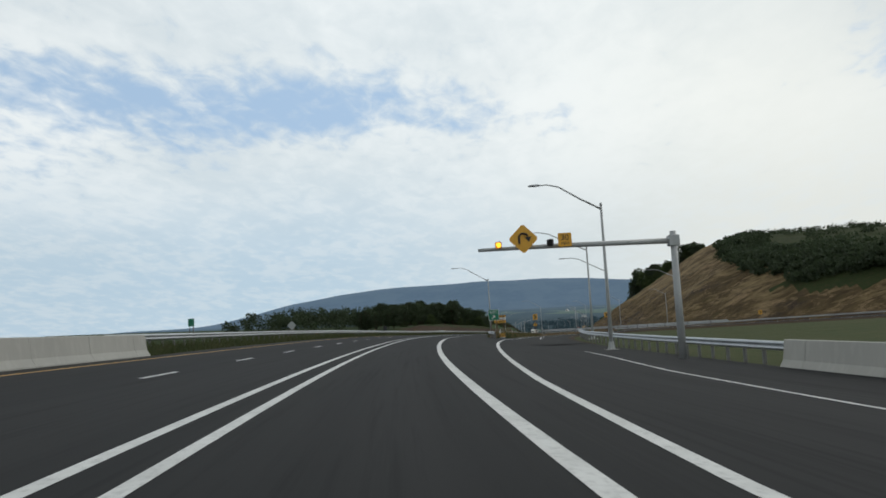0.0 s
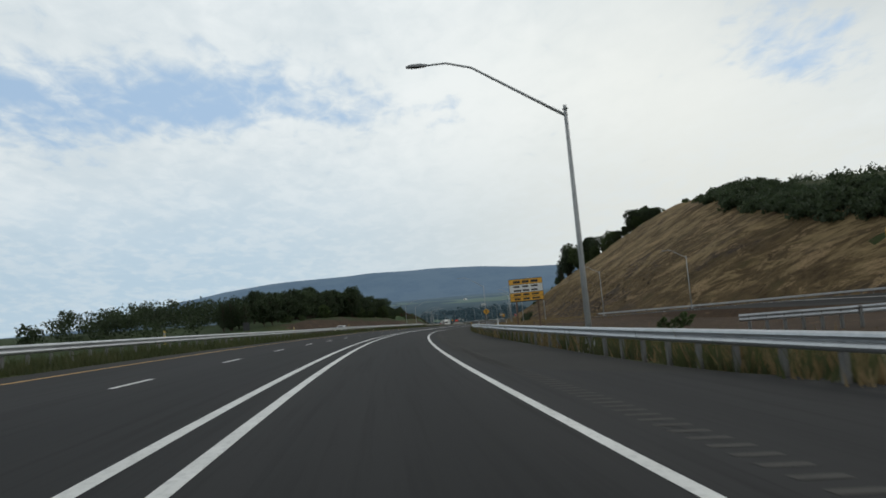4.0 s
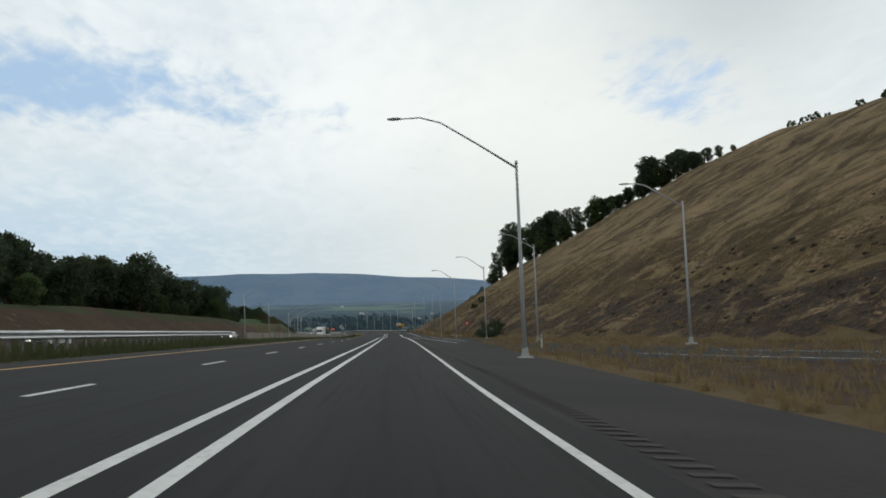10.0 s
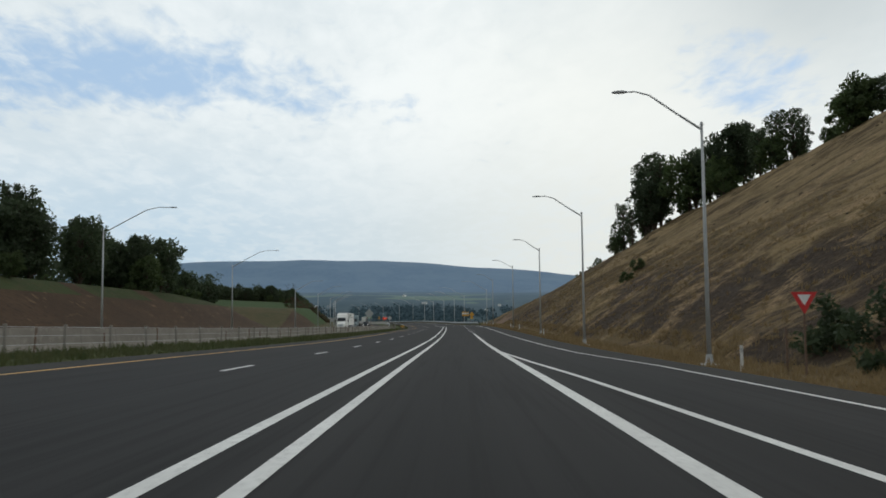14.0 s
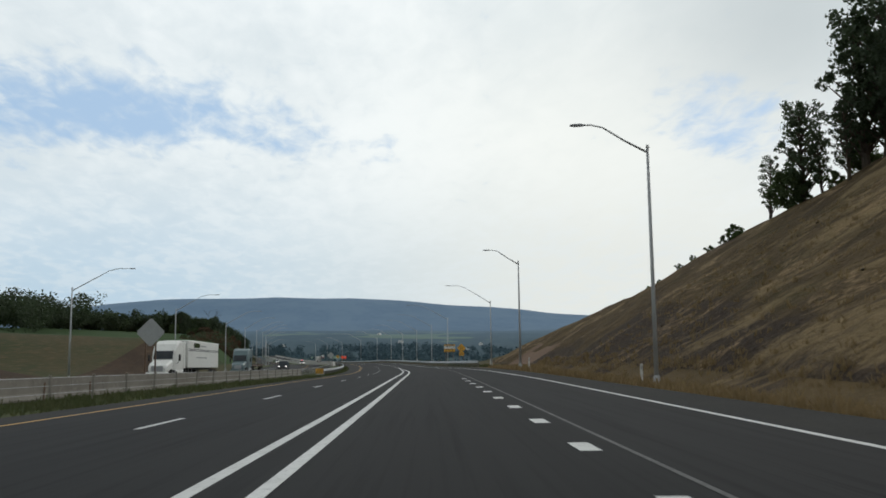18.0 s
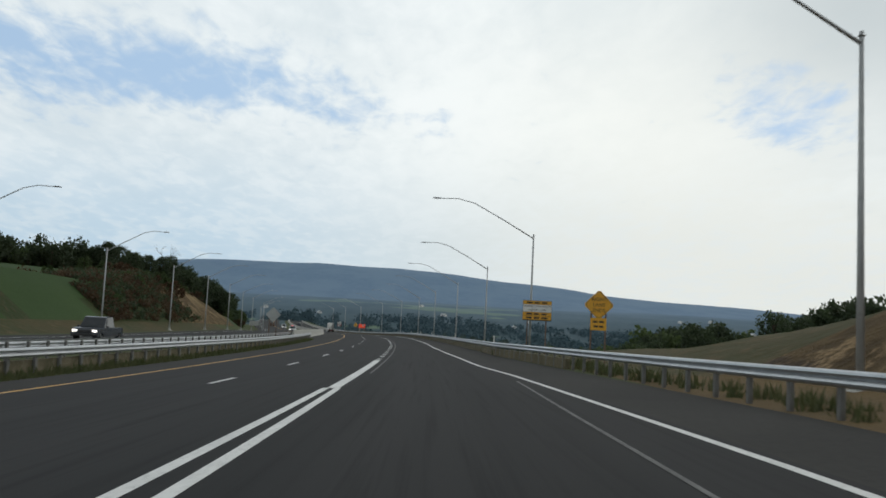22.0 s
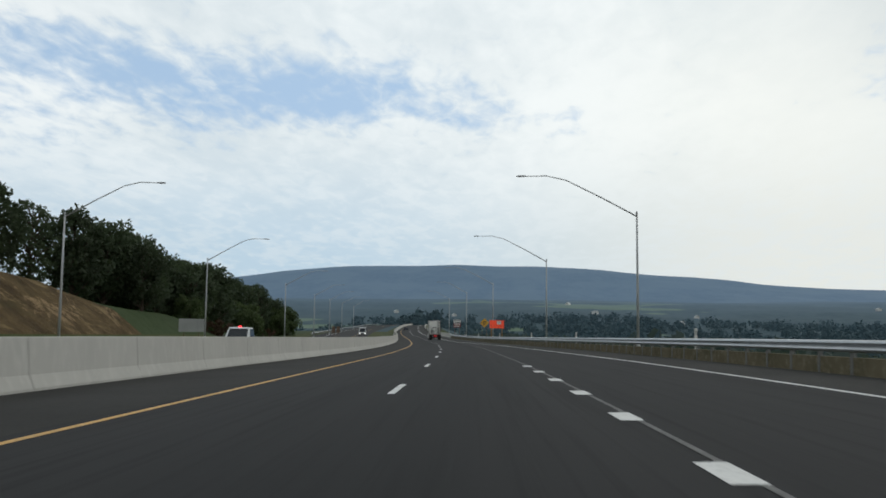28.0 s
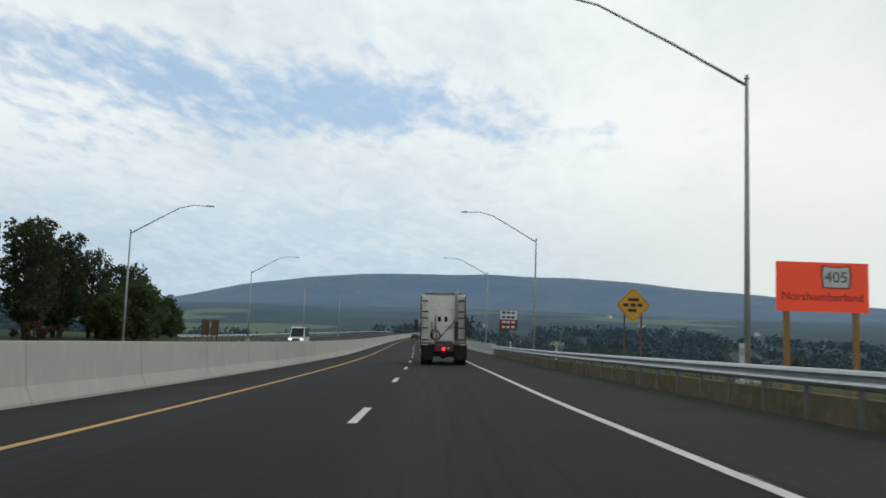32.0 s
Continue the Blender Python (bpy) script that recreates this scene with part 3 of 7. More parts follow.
# ---- mesh helpers ----
class MB:
    """Collects vertices and faces of one mesh."""

    def __init__(self):
        self.v, self.f = [], []

    def quad(self, a, b, c, d):
        n = len(self.v)
        self.v += [tuple(a), tuple(b), tuple(c), tuple(d)]
        self.f.append((n, n + 1, n + 2, n + 3))
        return self

    def box(self, x0, x1, y0, y1, z0, z1, bev=0.0):
        """A box with its upright and top edges bevelled."""
        n = len(self.v)
        b = min(bev, 0.45 * (x1 - x0), 0.45 * (y1 - y0), 0.45 * (z1 - z0))
        if b <= 0:
            self.v += [(x, y, z) for z in (z0, z1) for x, y in ((x0, y0), (x1, y0), (x1, y1), (x0, y1))]
            self.f += [(n, n + 3, n + 2, n + 1), (n + 4, n + 5, n + 6, n + 7)]
            self.f += [(n + i, n + (i + 1) % 4, n + 4 + (i + 1) % 4, n + 4 + i) for i in range(4)]
            return self
        rings = []
        for z, k in ((z0, b), (z0 + b, 0), (z1 - b, 0), (z1, b)):
            c = b + k
            rings.append([(x0 + c, y0 + k, z), (x1 - c, y0 + k, z), (x1 - k, y0 + c, z), (x1 - k, y1 - c, z), (x1 - c, y1 - k, z), (x0 + c, y1 - k, z), (x0 + k, y1 - c, z), (x0 + k, y0 + c, z)])
        self.loft(rings)
        return self

    def loft(self, rings, cap=True):
        n, k = len(self.v), len(rings[0])
        for r in rings:
            self.v += [tuple(p) for p in r]
        for i in range(len(rings) - 1):
            a, b = n + i * k, n + (i + 1) * k
            self.f += [(a + j, a + (j + 1) % k, b + (j + 1) % k, b + j) for j in range(k)]
        if cap:
            self.f.append(tuple(range(n + k - 1, n - 1, -1)))
            e = n + (len(rings) - 1) * k
            self.f.append(tuple(range(e, e + k)))
        return self

    def tube(self, pts, radii, k=8):
        pts = [Vector(p) for p in pts]
        radii = radii if isinstance(radii, (list, tuple)) else [radii] * len(pts)
        rings = []
        for i, p in enumerate(pts):
            t = (pts[min(i + 1, len(pts) - 1)] - pts[max(i - 1, 0)]).normalized()
            u = t.cross(Vector((0, 0, 1)) if abs(t.z) < 0.9 else Vector((0, 1, 0))).normalized()
            w = t.cross(u)
            rings.append([p + radii[i] * (math.cos(a) * u + math.sin(a) * w) for a in (2 * math.pi * j / k for j in range(k))])
        return self.loft(rings)

    def prism(self, outline, y0, y1):
        """An outline in x and z, drawn out along y."""
        return self.loft([[(x, y0, z) for x, z in outline], [(x, y1, z) for x, z in outline]])

    def lathe_x(self, x0, profile, k=20, cx=0, cz=0, cy=0):
        """A wheel: (x, radius) pairs turned round an axis along x."""
        return self.loft([[(x0 + x, cy + r * math.cos(2 * math.pi * j / k), cz + r * math.sin(2 * math.pi * j / k)) for j in range(k)] for x, r in profile])

    def mesh(self, name, *mats, slots=None, smooth=False):
        me = bpy.data.meshes.new(name)
        me.from_pydata(self.v, [], self.f)
        for m in mats:
            me.materials.append(m)
        if slots is not None:
            me.polygons.foreach_set("material_index", np.asarray(slots, np.int32))
        if smooth:
            me.polygons.foreach_set("use_smooth", np.ones(len(me.polygons), bool))
        me.update()
        return me


def part(name, mb, mat, parent=None, label="", smooth=False):
    ob = new(name, mb.mesh(name, mat, smooth=smooth))
    if parent is not None:
        ob.parent = parent
    return tagged(ob, label)


def thing(name, label, category, group="", kind="", at_pose=None):
    ob = tagged(new(name), label, category, group, kind)
    if at_pose is not None:
        ob.matrix_world = at_pose
    return ob


def twin(name, mesh, parent, m, label=""):
    """An object of its own on a shared mesh."""
    ob = new(name, mesh)
    ob.parent = parent
    ob.matrix_basis = m
    return tagged(ob, label)


def writing(name, text, size, mat, parent, m, width=None):
    cu = bpy.data.curves.new(name, "FONT")
    cu.body, cu.size, cu.align_x, cu.align_y, cu.extrude = text, size, "CENTER", "CENTER", 0.002
    cu.materials.append(mat)
    ob = new(name, cu)
    ob.parent = parent
    ob.matrix_basis = m
    return ob


# ---- the road's line: heading, height and crossfall along it ----
SG = np.arange(-400, 4900.1, 2.0)
HD = np.radians(np.interp(SG, HEAD_S, HEAD))
CX = np.concatenate([[0], np.cumsum(-np.sin((HD[1:] + HD[:-1]) / 2) * 2)])
CY = np.concatenate([[0], np.cumsum(np.cos((HD[1:] + HD[:-1]) / 2) * 2)])
i0 = int(np.argmin(abs(SG)))
CX, CY = CX - CX[i0], CY - CY[i0]
KER = np.ones(25) / 25
RZ = np.convolve(np.pad(np.interp(SG, RISE_S, RISE), 12, "edge"), KER, "valid")
RB = np.convolve(np.pad(np.interp(SG, BANK_S, BANK), 12, "edge"), KER, "valid")


def road_z(s, d):
    return np.interp(s, SG, RZ) + np.clip(d, -12, 12) * np.interp(s, SG, RB)


def plan(s, d):
    h = np.interp(s, SG, HD)
    w = np.clip(1.0 - (np.abs(d) - 220) / 500, 0.0, 1.0)
    return np.interp(s, SG, CX) + d * np.cos(h * w), np.interp(s, SG, CY) + d * np.sin(h * w)


def P(s, d, up=0.0):
    x, y = plan(s, d)
    return Vector((float(x), float(y), float(road_z(s, d)) + up))


def heading(s):
    return float(np.interp(s, SG, HD))


def smooth01(x):
    x = np.clip(x, 0, 1)
    return x * x * (3 - 2 * x)


def wob(x, y, seed=0):
    """Rolling unevenness between -1 and 1, in vectors."""
    r = np.random.RandomState(seed)
    out = 0
    for k in range(5):
        a, b, c = r.uniform(0.6, 1.6), r.uniform(0, 6.28), r.uniform(0, 6.28)
        out = out + np.sin(a * (x * math.cos(b) + y * math.sin(b)) * (1.5**k) + c) / (1.25**k)
    return out / 2.4


# the foot, and the height, of the big cut on the ramp's side
FOOT_S = [-300, 60, 120, 170, 215, 255, 290, 330, 360, 400, 470, 540, 590, 625, 660]
FOOT_D = [150, 150, 120, 88, 62, 42, 33, 25.4, 21.8, 16.4, 14.0, 13.5, 15.0, 13.3, 12]
TOP_S = [-300, 40, 120, 180, 230, 280, 306, 340, 385, 427, 470, 515, 545, 570, 590, 602, 612, 622, 640]
TOP_H = [6, 7, 10, 14, 19, 24.5, 29.7, 35.1, 39.0, 43.2, 38.8, 30.5, 27.8, 20.6, 13.0, 10.5, 7.5, 4.0, 0]
CUT = 0.626


def ground_z(s, d):
    s, d = np.broadcast_arrays(np.asarray(s, float), np.asarray(d, float))
    base = np.interp(s, SG, RZ)
    z = road_z(s, d) - 0.10
    foot, top = np.interp(s, FOOT_S, FOOT_D), np.interp(s, TOP_S, TOP_H)
    rough = wob(s / 9, d / 7, 3) * 0.55 + wob(s / 3.1, d / 2.6, 5) * 0.22
    up = np.maximum(d - foot, 0) * CUT
    k = 3.0
    hill = -k * np.log(np.exp(-np.clip(up, 0, 90) / k) + np.exp(-np.maximum(top, 0.02) / k)) + k * np.log(np.exp(0) + np.exp(-np.maximum(top, 0.02) / k))
    hill = np.maximum(hill, 0) + np.where(up > 1, rough * smooth01(hill / 4), 0)
    on_right = np.where((d > foot), hill, 0)
    z = z + on_right
    # ditch between the exit and the ramp
    dip = smooth01((s - 100) / 40) * smooth01((250 - s) / 60) * smooth01((d - 9) / 5) * smooth01((foot - 14 - d) / 12)
    z = z - 1.5 * dip
    z = z - 0.38 * smooth01((s - 315) / 40) * smooth01((570 - s) / 40) * smooth01((d - 9.8) / 1.6) * smooth01((foot + 2.5 - d) / 3.0)
    # open country past the hill, falling to the river
    past = smooth01((s - 612) / 40) * smooth01((d - 9.5) / 3.0)
    fall = np.interp(s, [612, 650, 690, 720], [0.05, 0.08, 0.3, 0.45])
    drop = -np.minimum(np.maximum(d - 9.5, 0) * fall, 13) - np.clip((d - 38) / 200, 0, 1) * 12
    z = z + past * drop
    # far side of the other carriageway
    e = -d - 40
    wood = smooth01((s - 255) / 70) * smooth01((590 - s) / 45)
    bank_h = np.interp(s, [290, 350, 390, 520, 560, 620], [4.0, 6.2, 7.3, 7.5, 6.3, 5.2])
    z = z + np.where(e > 0, wood * np.minimum(e * 0.62, bank_h + np.clip(e - 12, 0, 200) * 0.03), 0)
    e2 = -d - 37
    spur = smooth01((s - 585) / 55) * smooth01((935 - s) / 40)
    spur_h = np.interp(s, [600, 643, 690, 720, 740, 770, 815, 835, 850, 870, 900, 930], [4.5, 6.8, 7.0, 7.2, 8.4, 10.2, 11.3, 9.9, 7.6, 5.2, 3.5, 1.5])
    z = z + np.where(e2 > 0, spur * np.minimum(e2 * 0.82, spur_h + np.clip(e2 - 13, 0, 60) * 0.05), 0)
    low = smooth01((170 - s) / 120) * smooth01((-d - 42) / 60)
    z = z - low * 9
    low2 = smooth01((s - 1110) / 80) * smooth01((-d - 34) / 30)
    z = z - low2 * 16
    # the river valley and the rise to the ridge
    far = smooth01((s - 1050) / 350)
    wide = smooth01((np.abs(d) - 230) / 420)
    k2 = np.maximum(np.maximum(far * smooth01((np.abs(d) - 40) / 60), wide), smooth01((s - 1490) / 160))
    xx, yy = plan(s, d)
    vale = base - 26 + 92 * smooth01((yy - 1350) / 1650) + 7 * wob(s / 260, d / 240, 9)
    z = z * (1 - k2) + vale * k2
    crest = np.interp(xx / np.maximum(yy - 430, 400), RIDGE_A, RIDGE_H)
    z = z + crest * smooth01((yy - 3050) / 950) * (1 + 0.018 * wob(s / 300, d / 130, 4))
    return z


RIDGE_A = [-0.9, -0.60, -0.45, -0.40, -0.34, -0.27, -0.18, -0.09, 0.0, 0.07, 0.16, 0.23, 0.31, 0.5, 0.9]
RIDGE_H = [12, 25, 35, 63, 113, 143, 163, 171, 163, 147, 120, 94, 82, 61, 37]

# ---- ground: one sheet out to the ridge ----
def spread(near, far, n, power=1.7):
    return [near + (far - near) * ((i + 1) / n) ** power for i in range(n)]


S_ROWS = np.array(sorted([-250 - v for v in spread(0, 350, 8)] + list(np.arange(-250, 180, 6.0)) + list(np.arange(180, 660, 2.5)) + list(np.arange(660, 1240, 6.0)) + spread(1240, 4700, 70, 1.3)))
D_COLS = np.array(sorted([-175 - v for v in spread(0, 2500, 34)] + list(np.arange(-175, -34, 3.5)) + [-34, -28, -22, -16, -12.5, -10, -8, -5, 0, 4, 7, 8.5] + list(np.arange(9.5, 90, 1.7)) + list(np.arange(91, 180, 5.0)) + [180 + v for v in spread(0, 2500, 34)]))
GS, GD = np.meshgrid(S_ROWS, D_COLS, indexing="ij")
GX, GY = plan(GS, GD)
GZ = ground_z(GS, GD)
nr, nc = GS.shape
idx = np.arange(nr * nc).reshape(nr, nc)
quads = np.stack([idx[:-1, :-1], idx[:-1, 1:], idx[1:, 1:], idx[1:, :-1]], -1).reshape(-1, 4)
fs = (GS[:-1, :-1] + GS[1:, 1:]).ravel() / 2
fd = (GD[:-1, :-1] + GD[1:, 1:]).ravel() / 2
fx = (GX[:-1, :-1] + GX[1:, 1:]).ravel() / 2
fy = (GY[:-1, :-1] + GY[1:, 1:]).ravel() / 2
jit = wob(fx / 4, fy / 4, 21)
ffoot, ftop = np.interp(fs, FOOT_S, FOOT_D), np.interp(fs, TOP_S, TOP_H)
rise = (fd - ffoot) * CUT
G_NAMES = ["grass", "field", "drygrass", "slope", "soil", "wood", "scrub", "country", "pale_soil", "rough"]
gi = {n: i for i, n in enumerate(G_NAMES)}
slot = np.full(len(fs), gi["grass"])
slot[(fd < -34) & (fs < 240)] = gi["scrub"]
slot[(fd > 8) & (fs > 90) & (fs < 640)] = gi["drygrass"]
slot[(fd > 11) & (fd < ffoot + 2 * jit) & (fs > 70) & (fs < 300)] = gi["soil"]
slot[(fd > 9) & (fs <= 90)] = gi["grass"]
cut = (rise + 0.6 * jit > 0.2) & (rise < ftop + 4 + 2 * jit) & (fs > 120) & (fs < 640)
slot[cut] = gi["slope"]
slot[(fd > 9.6) & (fs > 580.5 + 2 * jit) & (fs < 597 + 2 * jit) & (rise < 2.7 + 0.9 * jit)] = gi["pale_soil"]
slot[(fd > 12) & (rise >= np.minimum(ftop + 4, np.where(fs < 215, 8, 99)) + 2 * jit) & (fs < 640)] = gi["scrub"]
slot[(fd > 9) & (fs >= 618 + 4 * jit)] = gi["rough"]
slot[(fd > 9) & (fs >= 750 + 8 * jit)] = gi["scrub"]
slot[(fd < -39) & (fs >= 300) & (fs < 590)] = gi["soil"]
slot[(fd < -50 + 1.5 * jit) & (fs >= 300) & (fs < 590)] = gi["scrub"]
slot[(fd < -54 + 2 * jit) & (fs >= 225) & (fs < 560)] = gi["wood"]
slot[(fd < -56 + 2 * jit) & (fs >= 545) & (fs < 600)] = gi["scrub"]
slot[(fd < -37) & (fs >= 590) & (fs < 870 + 6 * jit)] = gi["slope"]
slot[(fd < -37) & (fs >= 650) & (fs < 762 + 5 * jit) & (fd > -60 + 3 * jit)] = gi["scrub"]
slot[(fd < -37) & (fs >= 590) & (fs < 650 + 6 * jit) & (fd > -57 + 3 * jit)] = gi["soil"]
slot[(fd < np.interp(fs, [640, 700, 732, 745], [-37.8, -39.8, -45.5, -50]) + 1.5 * jit) & (fs >= 632 + 6 * jit) & (fs < 782)] = gi["field"]
slot[(fd < -47) & (fs >= 590) & (fs < 640)] = gi["rough"]
slot[(fd < -33) & (fd > -38) & (fs >= 585) & (fs < 800)] = gi["rough"]
slot[(fd < -37) & (fs >= 870 + 6 * jit)] = gi["wood"]
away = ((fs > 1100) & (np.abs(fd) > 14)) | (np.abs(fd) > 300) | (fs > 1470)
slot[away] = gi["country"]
gme = bpy.data.meshes.new("ground")
gme.from_pydata(np.stack([GX.ravel(), GY.ravel(), GZ.ravel()], -1).tolist(), [], quads.tolist())
for nm in G_NAMES:
    gme.materials.append(M[nm])
gme.polygons.foreach_set("material_index", slot.astype(np.int32))
gme.polygons.foreach_set("use_smooth", np.ones(len(gme.polygons), bool))
gme.update()
g_rise = (GD - np.interp(GS, FOOT_S, FOOT_D)) * CUT
band = np.interp(GS, [265, 285, 330, 380, 420, 470, 520, 565, 600], [4, 11, 13, 12, 11.5, 12.5, 9.5, 5.0, 1.5])
rock_share = 0.88 - g_rise / np.maximum(band, 1) * 0.75 - 0.45 * smooth01((300 - GS) / 60) + 0.12 * wob(GS / 12, GD / 8, 33)
rock_share = np.where((GS > 620) | (GD < 0), -0.3, np.maximum(rock_share, 0.18))
hay_share = smooth01((g_rise - band * 0.7) / 5) * 0.6 + 0.2 * smooth01((330 - GS) / 40) * smooth01((g_rise + 2) / 3) * (g_rise < 8)
hay_share = np.where(GD < -30, -0.15 + 0.2 * smooth01((GS - 800) / 30), hay_share)
FIELD_END = 0.1
hay_share = np.where(GD > 0, hay_share - 0.8 * smooth01((GS - 515) / 40) - 0.4 * smooth01((335 - GS) / 60), hay_share)
# share of painted haze, growing up the valley
haze_share = np.clip((GY - 1500) / 1900, 0, 1) ** 1.3
plots = smooth01((wob(GX / 150, GY / 70, 41) + 0.5 * wob(GX / 50, GY / 40, 42)) / 0.9) * smooth01((GY - 1400) / 120) * smooth01((3150 - GY) / 200) * (1 - 0.85 * smooth01((GX / np.maximum(GY - 500, 300) - FIELD_END) / 0.1))
for key, val in (("rock", rock_share), ("hay", hay_share), ("far", haze_share), ("plot", plots)):
    gme.attributes.new(key, "FLOAT", "POINT").data.foreach_set("value", np.clip(val, -1, 1).astype(np.float32).ravel())
uvs = np.stack([GS.ravel(), GZ.ravel() * 1.9], -1)[quads.ravel()]
gme.uv_layers.new(name="along").data.foreach_set("uv", uvs.astype(np.float32).ravel())
tagged(new("ground", gme), "rolling ground with dry cut slopes, verges, valley and ridge", "ground", kind="structure")


def sweep(mb, s0, s1, step, prof):
    """Sweeps a profile of (d, up) pairs, or a function of s that gives one, along the road."""
    n = max(2, int(math.ceil((s1 - s0) / step)) + 1)
    base = len(mb.v)
    k = 0
    for s in np.linspace(s0, s1, n):
        pr = prof(s) if callable(prof) else prof
        k = len(pr)
        mb.v += [tuple(P(s, d, up)) for d, up in pr]
    for i in range(n - 1):
        for j in range(k - 1):
            a = base + i * k + j
            mb.f.append((a, a + 1, a + k + 1, a + k))
    return mb


# ---- carriageways ----
RIGHT_S = [-120, -30, 0, 30, 60, 75, 85, 120, 200, 230, 300, 320, 345, 380, 420, 470, 540, 575, 600, 640, 700, 780, 830, 870, 900, 940, 1500]
RIGHT_D = [13.5, 13.5, 14.0, 14.5, 15.5, 9.2, 8.0, 7.9, 8.0, 8.4, 9.4, 9.6, 10.6, 10.3, 9.9, 9.7, 8.9, 8.7, 8.6, 6.7, 6.7, 6.9, 6.2, 4.6, 3.6, 3.2, 3.2]
LEFT_S = [-120, 0, 20, 330, 560, 640, 700, 730, 800, 865, 912, 970, 1500]
LEFT_D = [-8.4, -8.4, -9.0, -8.9, -9.2, -9.7, -10.5, -12.6, -11.7, -10.6, -10.0, -9.3, -9.0]


def right_edge(s):
    return float(np.interp(s, RIGHT_S, RIGHT_D))


def left_edge(s):
    return float(np.interp(s, LEFT_S, LEFT_D))


def lane_profile(s):
    a, b = max(left_edge(s), -7.6), min(right_edge(s), float(np.interp(s, [-120, 70, 85, 330, 345, 1500], [20, 20, 4.1, 4.1, 20, 20])))
    b = min(b, float(np.interp(s, EDGE_S, EDGE_D)) + 0.25) if s > 330 else b
    return [(a + (b - a) * i / 8, 0.0) for i in range(9)]


EDGE_S = [330, 342, 355, 386, 399, 455, 515, 537, 560, 594, 613, 622, 643, 661, 685, 716, 733, 780, 800, 830, 859, 876, 892, 905, 915, 931, 960, 1500]
EDGE_D = [9.4, 9.0, 8.6, 8.3, 7.4, 7.05, 7.1, 6.8, 6.3, 5.6, 4.8, 4.15, 3.65, 3.4, 3.65, 3.9, 4.05, 4.0, 3.7, 3.1, 2.2, 1.1, 0.45, 0.0, -0.24, -0.34, -0.5, -0.5]
road = part("road", sweep(MB(), -120, 1480, 4, lane_profile), M["asphalt"])
uvr = np.array([(-7.6 + 17.0 * (i % 9) / 8, 4.0 * (i // 9)) for i in range(len(road.data.vertices))])
loops = np.empty(len(road.data.loops), np.int32)
road.data.loops.foreach_get("vertex_index", loops)
lane_d = np.array([lane_profile(s)[j][0] for s in np.linspace(-120, 1480, len(uvr) // 9) for j in range(9)])
road.data.uv_layers.new(name="along").data.foreach_set("uv", np.stack([lane_d[loops], uvr[loops, 1]], -1).astype(np.float32).ravel())
tagged(road, "dark smooth asphalt carriageway of a divided highway", "road", kind="structure")
rs = part("road_shoulder", sweep(MB(), 72, 1480, 2, lambda s: [(min(lane_profile(s)[-1][0], 4.1 if s < 330 else 99) - 0.3, -0.006), ((lane_profile(s)[-1][0] + right_edge(s)) / 2, -0.02), (right_edge(s), -0.045)]), M["asphalt_old"])
tagged(rs, "weathered grey-brown asphalt shoulder beside the lane", "road", kind="structure")
ls = part("road_shoulder", sweep(MB(), -120, 1480, 4, lambda s: [(left_edge(s), -0.03), (-7.6, -0.003)]), M["asphalt_old"])
tagged(ls, "narrow weathered asphalt shoulder along the median", "road", kind="structure")
other = part("opposite_road", sweep(MB(), -120, 1480, 5, [(-31.5, -0.02), (-28, 0.0), (-21, 0.0), (-17.0, -0.02)]), M["asphalt_ramp"])
tagged(other, "asphalt carriageway of the oncoming traffic", "road", kind="structure")

RAMP = [(30, 9.6), (48, 10.8), (60, 12.0), (68, 13.6), (74, 15.8), (78.5, 19), (80.5, 24), (81, 34), (80.5, 60), (80, 110)]
RAMP_LEFT = [(50, 9.2), (53.5, 9.6), (59.6, 10.9), (67.3, 12.2), (71.8, 13.2), (76.2, 14.5), (80.8, 16.7), (83.4, 19.2), (84.6, 22.5), (85, 30), (84.6, 60), (84, 108)]
RAMP_RIGHT = [(55, 13.3), (61, 13.7), (65.3, 14.3), (69.2, 15.5), (73.0, 17.4), (75.4, 19.6), (76.4, 22.5), (77, 30), (76.6, 60), (76, 108)]
JOIN = [(110, 118), (140, 88), (170, 66), (200, 52.5), (232, 40.5), (258, 27.5), (284, 17.5), (312, 12.2), (345, 8.6), (372, 7.4)]


def curve(pts, n):
    """A smooth line through plan points."""
    out = []
    q = [pts[0]] + list(pts) + [pts[-1]]
    for i in range(1, len(q) - 2):
        p0, p1, p2, p3 = (np.array(v, float) for v in q[i - 1 : i + 3])
        for t in np.arange(n) / n:
            out.append(0.5 * (2 * p1 + (p2 - p0) * t + (2 * p0 - 5 * p1 + 4 * p2 - p3) * t**2 + (3 * p1 - p0 - 3 * p2 + p3) * t**3))
    out.append(np.array(pts[-1], float))
    return np.array(out)


def ramp_lift(s, d):
    """Height of the ramp's own bed over the ground, nil where it meets the highway."""
    return 0.16 * float(smooth01((d - 20.0) / 10.0))


def ribbon(mb, line, a, b, up):
    """A strip between the offsets a and b of a plan line, laid on the ground."""
    tang = np.gradient(line, axis=0)
    nrm = np.stack([-tang[:, 1], tang[:, 0]], -1)
    nrm /= np.linalg.norm(nrm, axis=1, keepdims=True)
    base = len(mb.v)
    for p, n in zip(line, nrm):
        for o in (a, b):
            q = p + n * o
            x, y = plan(q[0], q[1])
            mb.v.append((float(x), float(y), float(np.maximum(ground_z(q[0], q[1]), ground_z(p[0], p[1]) - 0.1)) + up + ramp_lift(p[0], p[1])))
    for i in range(len(line) - 1):
        k = base + 2 * i
        mb.f.append((k, k + 1, k + 3, k + 2))
    return mb


